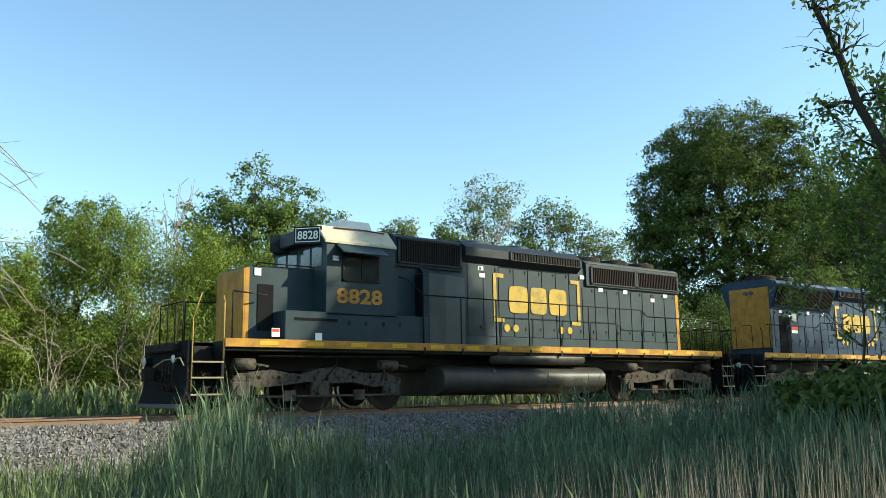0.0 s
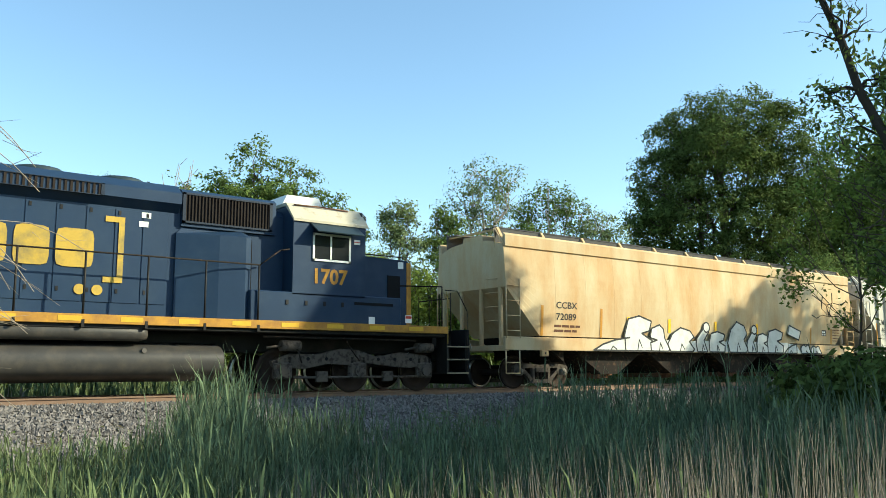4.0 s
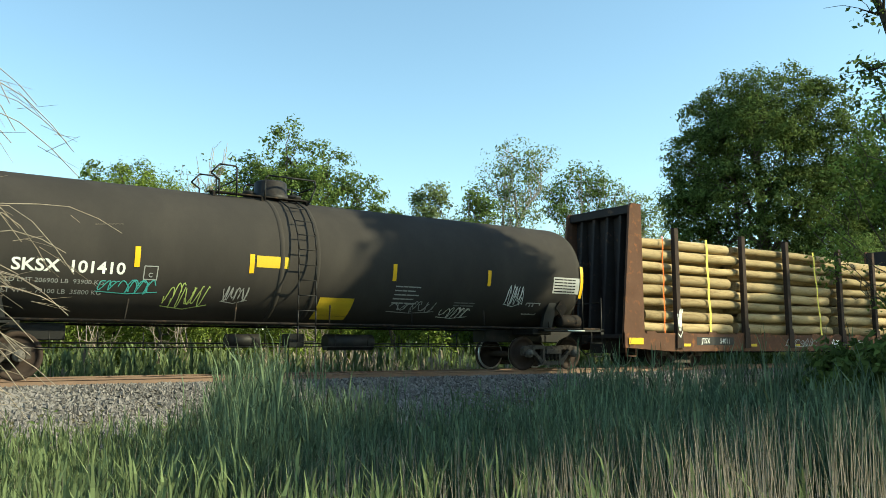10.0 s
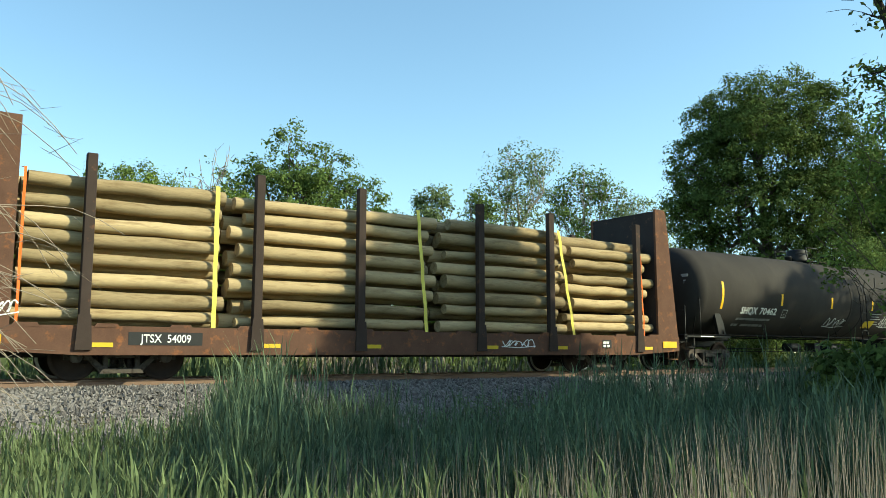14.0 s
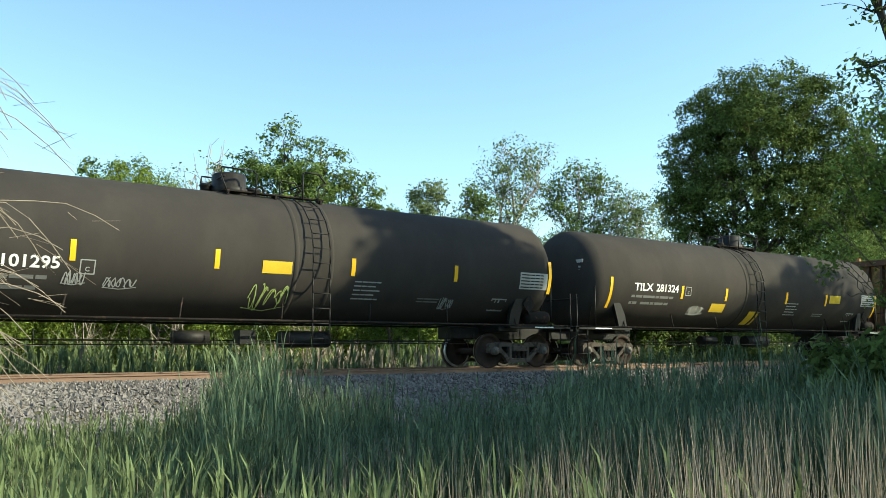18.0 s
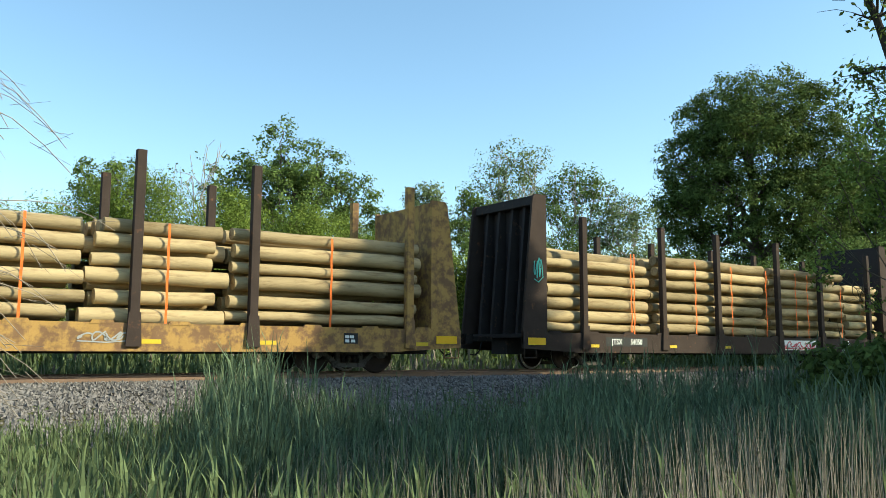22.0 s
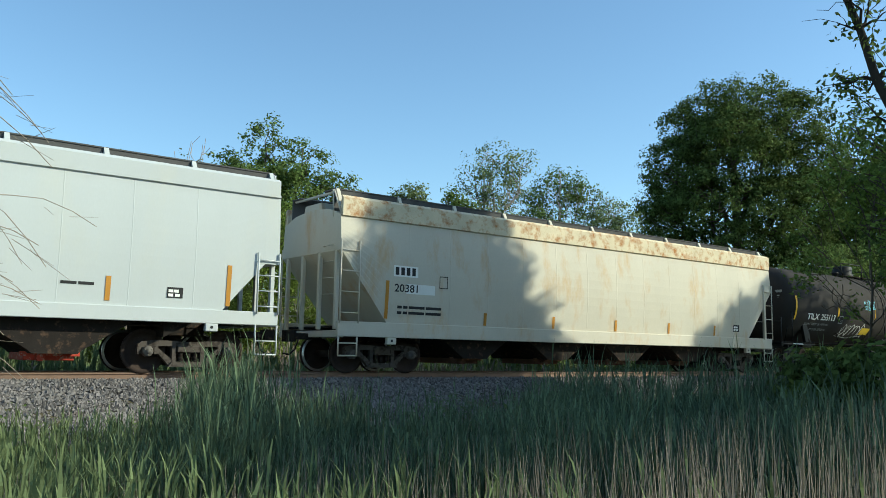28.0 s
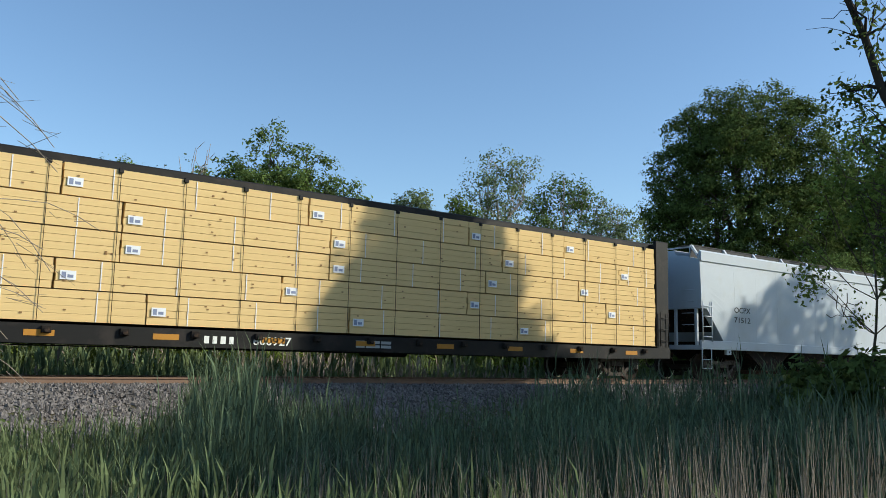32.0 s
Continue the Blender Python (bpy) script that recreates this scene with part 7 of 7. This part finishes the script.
    for s in (-1, 1):
        part("side_window", bx(4.32, 5.3, s * 1.422, s * 1.436, 3.16, 3.78), GLASS, car, "dark sliding cab window")
        fr = Mesh()
        for a, b, c_, d in ((4.28, 5.34, 3.76, 3.81), (4.28, 5.34, 3.13, 3.18), (4.28, 4.33, 3.13, 3.81), (5.29, 5.34, 3.13, 3.81), (4.82, 4.86, 3.16, 3.78)):
            fr.box(X(a), X(b), s * 1.43, s * 1.452, c_, d)
        part("window_frame", fr, GRIME if facing > 0 else WHITE, car)
        part("awning", Mesh().prism([(s * 1.43, 4.0), (s * 1.8, 3.78), (s * 1.81, 3.80), (s * 1.44, 4.04)], X(4.1), X(5.4), "x"), SLATE, car)
        part("flag_sticker", bx(4.0, 4.17, s * 1.424, s * 1.428, 3.62, 3.74), WHITE, car)
        part("flag_stripe", bx(4.0, 4.17, s * 1.4285, s * 1.43, 3.67, 3.69), REDMARK, car)
    for y in (-0.95, -0.35, 0.35, 0.95):
        part("windscreen", bx(3.825, 3.845, y - 0.24, y + 0.24, 3.5, 4.0), GLASS, car)
    # number boards stand askew at both front corners of the roof
    for sd in (-1, 1):
        a_, b_ = (3.82, sd * 1.2), (3.34, sd * 0.66)   # outer and inner edge in plan
        plan = [(X(a_[0]), a_[1]), (X(b_[0]), b_[1]), (X(3.84), sd * 0.5)]
        board = part("number_board", Mesh().prism(plan, 4.06, 4.5, "z"), DARKHOOD, car, "black corner number board")
        dx, dy = X(b_[0]) - X(a_[0]), b_[1] - a_[1]
        ln = math.hypot(dx, dy)
        nx, ny = (dy / ln, -dx / ln) if (dy * -facing + -dx * sd) > 0 else (-dy / ln, dx / ln)
        # along the face from the reader's left to right
        run = (dx / ln, dy / ln) if (-ny * dx + nx * dy) > 0 else (-dx / ln, -dy / ln)
        mx, my = (X(a_[0]) + X(b_[0])) / 2, (a_[1] + b_[1]) / 2
        at = lambda q, z, lift: (mx + run[0] * q + nx * lift, my + run[1] * q + ny * lift, z)
        me = glyphs(number, 0.29, WHITE, 0.02)
        co = np.zeros(len(me.vertices) * 3, np.float32)
        me.vertices.foreach_get("co", co)
        co = co.reshape(-1, 3).copy()
        w = co[:, 0].max()
        out = np.array([at((q / w - 0.5) * 0.54, 4.18 + z, 0.012) for q, z, _ in co])
        me.vertices.foreach_set("co", out.astype(np.float32).ravel())
        part("number_lettering", me, None, board)
        for qa, qb, za, zb_ in ((-0.32, 0.32, 4.44, 4.46), (-0.32, 0.32, 4.105, 4.125), (-0.32, -0.30, 4.125, 4.44), (0.30, 0.32, 4.125, 4.44)):
            part("board_frame", Mesh().add([at(qa, za, 0.01), at(qb, za, 0.01), at(qb, zb_, 0.01), at(qa, zb_, 0.01)], [(0, 1, 2, 3)]), WHITE, board)
    part("lamp_housing", bx(3.5, 3.84, -0.45, 0.45, 4.1, 4.48, 0.03), DARKHOOD, car)
    part("headlight", Mesh().tube((X(3.7), -0.13, 4.28), (X(3.58), -0.13, 4.28), 0.09, seg=14).tube((X(3.7), 0.13, 4.28), (X(3.58), 0.13, 4.28), 0.09, seg=14), CAPMAT, car)
    # long hood
    hood = Mesh().prism([(-0.9, 1.6), (-0.9, 4.2), (-0.72, 4.36), (0.72, 4.36), (0.9, 4.2), (0.9, 1.6)], X(5.85), X(18.15), "x")
    part("long_hood", hood, paint, car)
    part("hood_end", bx(18.15, 18.21, -0.88, 0.88, 1.9, 4.3, 0.01), GOLD, car, "yellow end panel of the long hood")
    both("end_edge", 18.05, 18.2, 0.905, 0.915, 1.66, 4.2, GOLD if facing > 0 else paint)
    part("end_lights", Mesh().tube((X(18.2), -0.12, 4.1), (X(18.27), -0.12, 4.1), 0.09, seg=12).tube((X(18.2), 0.12, 4.1), (X(18.27), 0.12, 4.1), 0.09, seg=12), CAPMAT, car)
    part("central_intake", Mesh().prism([(-0.98, 3.72), (-0.98, 4.5), (-0.85, 4.58), (0.85, 4.58), (0.98, 4.5), (0.98, 3.72)], X(6.1), X(8.4), "x"), DARKHOOD if facing > 0 else paint, car)

    def grille(u0, u1, z0, z1, y, lean=0.0, pitch=0.075):
        for s in (-1, 1):
            g = Mesh().prism([(s * (y - 0.03), z0), (s * y, z0), (s * (y - lean), z1), (s * (y - 0.03 - lean), z1)], X(u0), X(u1), "x")
            b = part("grille", g, MESHDARK, car, "dark louvred intake grille")
            sl = Mesh()
            n = int((u1 - u0) / pitch)
            for i in range(n):
                u = u0 + (u1 - u0) * (i + 0.5) / n
                sl.prism([(s * y, z0 + 0.02), (s * (y + 0.03), z0 + 0.02), (s * (y + 0.03 - lean), z1 - 0.02), (s * (y - lean), z1 - 0.02)], X(u - pitch * 0.22), X(u + pitch * 0.22), "x")
            part("louvre", sl, SLAT, b)
            rim = Mesh()
            for a0, a1, b0, b1 in ((u0 - 0.04, u1 + 0.04, 0.0, 0.06), (u0 - 0.04, u1 + 0.04, 0.94, 1.0), (u0 - 0.04, u0 + 0.03, 0, 1), (u1 - 0.03, u1 + 0.04, 0, 1)):
                za, zb_ = z0 + (z1 - z0) * b0, z0 + (z1 - z0) * b1
                rim.prism([(s * (y - lean * b0), za), (s * (y + 0.045 - lean * b0), za), (s * (y + 0.045 - lean * b1), zb_), (s * (y - lean * b1), zb_)], X(a0), X(a1), "x")
            part("grille_frame", rim, DARKHOOD if facing > 0 else DARKNAVY, b)
    grille(6.25, 8.35, 3.8, 4.48, 0.985)
    # dynamic brake housing
    part("brake_housing", Mesh().prism([(-0.9, 4.0), (-1.12, 4.18), (-1.12, 4.42), (-0.8, 4.64), (0.8, 4.64), (1.12, 4.42), (1.12, 4.18), (0.9, 4.0)], X(8.45), X(13.15), "x"), DARKHOOD if facing > 0 else paint, car)
    grille(10.15, 13.05, 4.16, 4.42, 1.115, pitch=0.11)
    if flared:
        part("radiator_housing", Mesh().prism([(-0.9, 3.38), (-1.28, 4.4), (-1.22, 4.5), (-0.85, 4.62), (0.85, 4.62), (1.22, 4.5), (1.28, 4.4), (0.9, 3.38)], X(13.6), X(18.2), "x"), paint, car)
        for a in (13.74, 14.84, 15.98, 17.06):
            grille(a, a + 1.0, 3.52, 4.32, 0.955, -0.298, 0.1)
    else:
        part("radiator_housing", Mesh().prism([(-0.9, 3.6), (-0.97, 3.66), (-0.97, 4.38), (-0.82, 4.48), (0.82, 4.48), (0.97, 4.38), (0.97, 3.66), (0.9, 3.6)], X(13.5), X(18.2), "x"), paint, car)
        grille(13.72, 15.85, 3.72, 4.28, 0.975, pitch=0.085)
        grille(15.95, 18.08, 3.72, 4.28, 0.975, pitch=0.085)
        part("roof_edge", bx(13.55, 18.15, -0.985, -0.9, 4.36, 4.41, 0.008), CAPMAT, car)
    top = 4.62 if flared else 4.47
    for u in (14.4, 15.8, 17.2):
        part("radiator_fan", Mesh().lathe([(0.0, 0.24), (0.5, 0.24), (0.58, 0.18), (0.58, -0.02)], (X(u), 0, top), "z", 24), GRIME, car)
    for u in (9.5, 11.2):
        part("brake_fan", Mesh().lathe([(0.0, 0.15), (0.48, 0.15), (0.56, 0.1), (0.56, -0.04)], (X(u), 0, 4.64), "z", 24), SLATE, car)
    part("exhaust_stack", bx(12.2, 12.9, -0.25, 0.25, 4.6, 4.78, 0.02), MESHDARK, car)
    # blower bulge, doors and latches on the hood sides
    for s in (-1, 1):
        b = Mesh().prism([(X(6.85), s * 0.9), (X(6.85), s * 1.28), (X(7.0), s * 1.34), (X(7.6), s * 1.26), (X(8.5), s * 0.98), (X(8.5), s * 0.9)], 1.66, 3.55, "z")
        b.add([(X(6.85), s * 1.28, 3.55), (X(7.0), s * 1.34, 3.55), (X(7.6), s * 1.26, 3.55), (X(8.5), s * 0.98, 3.55), (X(8.3), s * 0.9, 3.75), (X(6.95), s * 0.9, 3.75)], [(0, 1, 2, 3, 4, 5)])
        part("blower_duct", b, paint, car)
        part("duct_mouth", bx(6.82, 6.86, s * 0.95, s * 1.26, 1.8, 3.5), MESHDARK, car)
        for k in range(16):
            u = 8.66 + 0.585 * k
            z1 = 3.95 if u < 13.0 else (3.36 if flared else 3.58)
            d = part("hood_door", bx(u, u + 0.55, s * 0.9, s * 0.918, 1.95, z1, 0.006), paint, car)
            for z in (2.15, z1 - 0.12):
                part("latch", bx(u + 0.44, u + 0.49, s * 0.918, s * 0.935, z, z + 0.09), BLACK, d)
        for u, z in ((9.05, 3.82), (9.1, 3.62), (14.1, 3.5), (15.3, 3.5), (16.7, 3.3), (17.4, 3.48), (13.25, 3.85)):
            part("notice", bx(u, u + 0.2, s * 0.92, s * 0.926, z - (0.2 if flared and u > 13.4 else 0), z + 0.12 - (0.2 if flared and u > 13.4 else 0)), WHITE, car)
        if flared:
            part("brake_wheel_recess", bx(16.85, 17.65, s * 0.905, s * 0.93, 1.7, 3.15), MESHDARK, car)
            if s < 0:
                part("hand_brake", Mesh().lathe([(0.2, -0.02), (0.235, 0.0), (0.2, 0.02)], (X(17.25), -1.0, 2.75), "y", 18).tube((X(17.25) - 0.2, -1.0, 2.75), (X(17.25) + 0.2, -1.0, 2.75), 0.014, seg=5).tube((X(17.25), -1.0, 2.55), (X(17.25), -1.0, 2.95), 0.014, seg=5), GRIME, car, "spoked hand brake wheel")
                part("notice", bx(16.3, 16.75, -0.925, -0.92, 2.5, 2.62), WHITE, car), part("notice_print", bx(16.3, 16.75, -0.925, -0.92, 2.63, 2.78), REDMARK, car)
                part("notice", bx(16.35, 16.7, -0.925, -0.92, 2.98, 3.28), SHEET, car)
    # painted emblem and number
    surf = lambda x, z: -0.92
    e0 = min(X(9.6), X(13.2))
    for a, b, c_, d in ((0, 0.12, 2.37, 3.78), (0.12, 0.4, 3.66, 3.78), (0.12, 0.4, 2.37, 2.49), (3.48, 3.6, 2.37, 3.78), (3.2, 3.48, 3.66, 3.78), (3.2, 3.48, 2.37, 2.49)):
        plate(car, "emblem_bracket", e0 + a, c_, b - a, d - c_, EMBLEM, surf, 0.02)
    for cx, w in ((0.98, 0.74), (1.8, 0.66), (2.62, 0.74)):
        patch(car, "emblem_block", blob(e0 + cx, 3.05, w, 0.8, 9, 24, 7.0, 0.0), EMBLEM, surf, 0.02, "plain yellow painted block")
    for cx in (0.5, 0.85, 2.75, 3.1):
        patch(car, "emblem_dot", blob(e0 + cx, 2.2, 0.22, 0.22, 9, 14, 2.0, 0.0), EMBLEM, surf, 0.02)
    n0 = min(X(4.1), X(5.5))
    letters(car, number, n0 + (0.02 if facing > 0 else 0.15), 2.6, 0.36, GOLD, lambda x, z: -1.421, 0.03, 1.33 if facing > 0 else 1.0, "yellow cab number")
    # tank and reservoirs
    tank, rim_ = Mesh(), []
    for k in range(32):
        c_, q = math.cos(2 * math.pi * k / 32), math.sin(2 * math.pi * k / 32)
        rim_.append((1.38 * math.copysign(abs(c_) ** 0.62, c_), 0.72 + 0.43 * math.copysign(abs(q) ** 0.75, q)))
    tank.add([(X(u), y, z) for u in (7.45, 13.75) for y, z in rim_], [(k, (k + 1) % 32, 32 + (k + 1) % 32, 32 + k) for k in range(32)], True)
    tank.add([(X(u), y, z) for u in (7.45, 13.75) for y, z in rim_], [tuple(range(32)), tuple(range(63, 31, -1))])
    part("fuel_tank", tank, TANKGREY, car, "rounded oily black fuel tank")
    for s in (-1, 1):
        part("air_reservoir", Mesh().lathe([(0.0, -1.9), (0.13, -1.85), (0.17, -1.7), (0.17, 1.7), (0.13, 1.85), (0.0, 1.9)], (X(11.0), s * 1.25, 1.31), "x", 16), TANKGREY, car)
        part("fuel_gauge", Mesh().tube((X(9.2), s * 1.30, 0.95), (X(9.2), s * 1.36, 0.95), 0.05, seg=10), CAPMAT, car)
        part("sand_pipe", Mesh().path([(X(4.3), s * 1.2, 1.35), (X(4.2), s * 1.3, 1.1), (X(3.9), s * 1.3, 0.75)], 0.02).path([(X(6.0), s * 1.2, 1.3), (X(5.6), s * 1.3, 1.0), (X(5.5), s * 1.3, 0.7)], 0.02), GRIME, car)
        part("frame_pipe", Mesh().tube((X(2.2), s * 1.3, 1.28), (X(6.5), s * 1.3, 1.3), 0.025, seg=6), GRIME, car), part("frame_pipe", Mesh().tube((X(13.8), s * 1.3, 1.28), (X(19), s * 1.3, 1.28), 0.025, seg=6), GRIME, car)
    # three-axle trucks
    for u in (3.86, 17.12):
        truck = part("truck", Mesh().box(-0.3, 0.3, -1.0, 1.0, 0.55, 0.85, 0.02).box(-2.4, 2.4, -0.35, 0.35, 0.6, 0.78, 0.02), GRIME, car, "three-axle locomotive truck", at=pose(X(u), 0, 0, 0, 0, 0 if facing > 0 else 180))
        for s in (-1, 1):
            f = Mesh().prism([(-2.3, 0.72), (-2.1, 0.9), (-1.3, 0.98), (-0.55, 0.86), (0.0, 1.02), (0.5, 1.05), (1.2, 0.9), (1.9, 0.92), (2.35, 0.74), (2.3, 0.62), (1.5, 0.56), (0.9, 0.68), (0.3, 0.66), (-0.3, 0.7), (-1.2, 0.6), (-1.6, 0.58)], s * 1.0, s * 1.16)
            part("side_frame", f, TRUCKMAT, truck)
            for x in (-1.6, -1.1, -0.6, 0.9, 1.4):
                part("frame_hole", Mesh().tube((x, s * 1.162, 0.8), (x, s * 1.168, 0.8), 0.045, seg=10), MESHDARK, truck)
            for x in (-2.05, 0.0, 2.05):
                part("journal_box", Mesh().box(x - 0.24, x + 0.24, s * 1.02, s * 1.2, 0.32, 0.72, 0.04).tube((x, s * 1.2, 0.508), (x, s * 1.26, 0.508), 0.13, seg=14), TRUCKMAT, truck)
                part("spring", SPRING, None, truck, at=pose(x + 0.17, s * 1.12, 0.42)), part("spring", SPRING, None, truck, at=pose(x - 0.17, s * 1.12, 0.42))
            for x in (-2.0, 1.9):
                part("brake_cylinder", Mesh().tube((x - 0.25, s * 1.2, 1.1), (x + 0.25, s * 1.2, 1.1), 0.13, seg=14).tube((x + 0.25, s * 1.2, 1.1), (x + 0.6, s * 1.2, 1.05), 0.03, seg=6), TRUCKMAT, truck)
            part("brake_rod", Mesh().tube((-1.8, s * 1.2, 0.36), (1.8, s * 1.2, 0.36), 0.03, seg=6).box(-1.0, -0.7, s * 1.15, s * 1.25, 0.25, 0.5, 0.01).box(0.9, 1.2, s * 1.15, s * 1.25, 0.25, 0.5, 0.01), TRUCKMAT, truck)
        for x in (-2.05, 0.0, 2.05):
            add_wheelset(car, truck, x, 0.508)
            part("rim", RIM40, None, truck, at=pose(x, 0, 0.508)), part("rim", RIM40, None, truck, at=pose(x, 0, 0.508, 0, 0, 180))
    # handrails along the walkway and at the ends
    for s in (-1, 1):
        pts = [(X(5.95), s * 1.44, 3.35), (X(6.2), s * 1.46, 3.3), (X(6.7), s * 1.46, 2.92), (X(15.5), s * 1.46, 2.92), (X(15.8), s * 1.46, 2.72), (X(19.5), s * 1.46, 2.72)]
        part("handrail", Mesh().path(pts, 0.018), GRIME, car)
        for k in range(11):
            u = 6.72 + 1.255 * k
            part("stanchion", Mesh().tube((X(u), s * 1.46, 1.5), (X(u), s * 1.46, 2.92 if u < 15.6 else 2.72), 0.022, seg=6).box(X(u) - 0.03, X(u) + 0.03, s * 1.44, s * 1.51, 1.4, 1.55), BLACK, car)
        part("grab_rail", Mesh().path([(X(2.5), s * 1.0, 2.72), (X(1.45), s * 1.46, 2.72), (X(1.45), s * 1.46, 1.6)], 0.018), GRIME, car)
        part("nose_rail", Mesh().path([(X(2.3), s * 0.8, 3.42), (X(2.3), s * 0.86, 3.5), (X(3.8), s * 0.86, 3.5)], 0.016), GRIME, car)
        for u0, u1 in ((0.55, 1.28), (19.77, 20.45)):
            well = part("step_well", bx(u0, u1, s * 0.75, s * 0.8, 0.42, 1.58), BLACK, car, "corner steps below the walkway")
            for z in (0.42, 0.78, 1.12):
                part("tread", bx(u0, u1, s * 0.8, s * 1.46, z, z + 0.035), BLACK, well)
                part("tread_edge", bx(u0, u1, s * 1.46, s * 1.475, z, z + 0.035), WORNEDGE, well)
            out = 1.26 if u0 < 5 else 19.8
            inn = 0.57 if u0 < 5 else 20.43
            part("step_side", bx(out - 0.03, out + 0.03, s * 1.0, s * 1.46, 0.42, 1.6), BLACK, well)
            part("step_rail", Mesh().path([(X(inn), s * 1.42, 0.5), (X(inn), s * 1.44, 2.1), (X((inn * 2 + out) / 3), s * 1.3, 2.65), (X((inn + out) / 2), s * 0.9, 2.7)], 0.014), GOLDRAIL if u0 < 5 and facing > 0 else GRIME, car, "grab rail by the steps")
            part("step_rail", Mesh().path([(X(out), s * 1.46, 1.2), (X(out), s * 1.46, 2.45), (X(out) , s * 1.4, 2.6)], 0.02), GOLDRAIL if u0 < 5 else GRIME, car)
    for u, d in ((0.5, -1), (20.5, 1)):
        part("pilot", Mesh().prism([(X(u - 0.12 * d), 1.6), (X(u + 0.02 * d), 1.6), (X(u + 0.02 * d), 0.62), (X(u + 0.14 * d), 0.16), (X(u + 0.08 * d), 0.14), (X(u - 0.12 * d), 0.55)], -1.4, 1.4), MESHDARK, car, "black steel pilot plate")
        part("end_deck", bx(min(u, u - 0.9 * d), max(u, u - 0.9 * d), -0.8, 0.8, 1.5, 1.6, 0.01), BLACK, car)
        for y in (-0.75, -0.25, 0.25, 0.75):
            part("end_rail_post", Mesh().tube((X(u - 0.1 * d), y, 1.6), (X(u - 0.1 * d), y, 2.65), 0.014, seg=6), GRIME, car)
        part("end_rail", Mesh().tube((X(u - 0.1 * d), -0.75, 2.5), (X(u - 0.1 * d), 0.75, 2.5), 0.015, seg=6), GRIME, car)
        part("anticlimber", bx(min(u, u + 0.16 * d), max(u, u + 0.16 * d), -0.95, 0.95, 1.38, 1.58, 0.03), GRIME, car)
        part("plow_edge", bx(min(u + 0.1 * d, u + 0.16 * d), max(u + 0.1 * d, u + 0.16 * d), -1.4, 1.4, 0.15, 0.24), CAPMAT, car)
        part("uncoupling_lever", Mesh().path([(X(u + 0.1 * d), -1.42, 1.05), (X(u + 0.14 * d), -1.3, 1.22), (X(u + 0.14 * d), -0.3, 1.2), (X(u + 0.3 * d), -0.1, 1.05)], 0.016), WORNEDGE, car)
        for y in (-0.95, 0.95):
            lamp = part("ditch_light", Mesh().lathe([(0.0, 0.12), (0.11, 0.12), (0.125, 0.0), (0.11, -0.05)], (X(u + 0.06 * d), y, 1.2), "x", 14), BLACK, car)
            part("lens", Mesh().lathe([(0.0, 0.0), (0.095, 0.0), (0.1, -0.03 * d * facing), (0.0, -0.035 * d * facing)], (X(u + 0.06 * d) + 0.125 * d * facing, y, 1.2), "x", 14), LENS, lamp)
        hoses = Mesh()
        for k in range(4):
            y = -1.15 + 0.2 * k
            hoses.path([(X(u), y, 1.3), (X(u + 0.22 * d), y, 1.1), (X(u + 0.25 * d), y + 0.03, 0.7), (X(u + 0.15 * d), y + 0.06, 0.5)], 0.025)
        part("air_hose", hoses, GRIME, car)
        part("coupler", COUPLER, None, car, at=pose(X(u + 0.2 * d), 0, 0, 0, 0, 0 if X(u) > 0 else 180))
    return car


def locos():
    loco(6.1, 1, "dark blue diesel locomotive with yellow nose, cab leading", SLATE, "8828", False)
    loco(27.35, -1, "deep blue diesel locomotive with flared radiators, running backwards", NAVY, "1707", True)
# ---- the train, from its head ----
locos()
hoppers()
tanks()
pole_cars()
lumber_car()


def motions():
    ts, ss = [t for t, s in TRAVEL], [s for t, s in TRAVEL]
    # the train draws past, all cars at one speed
    for car, place in CARS:
        walk(car, [(t, pose(place + s, TRACK_Y, 0)) for t, s in TRAVEL])
    # the wheels roll while their car is near
    fine = [i / 30 for i in range(961)]
    gone = np.interp(fine, ts, ss)
    for w, car, r, x in WHEELSETS:
        place = next(p for c, p in CARS if c == car) + x
        near = [i for i in range(961) if -14 < place + gone[i] < 42]
        if not near:
            walk(w, [(0, pose(x, 0, r)), (32, pose(x, 0, r))])
            continue
        first = gone[near[0]]
        turn = lambda i: math.degrees((gone[i] - first) / r)
        rows = [(fine[i], pose(x, 0, r, 0, turn(i), 0)) for i in near]
        if near[0] > 0:
            rows.insert(0, (0, rows[0][1]))
        if near[-1] < 960:
            rows.append((32, rows[-1][1]))
        walk(w, rows)


motions()
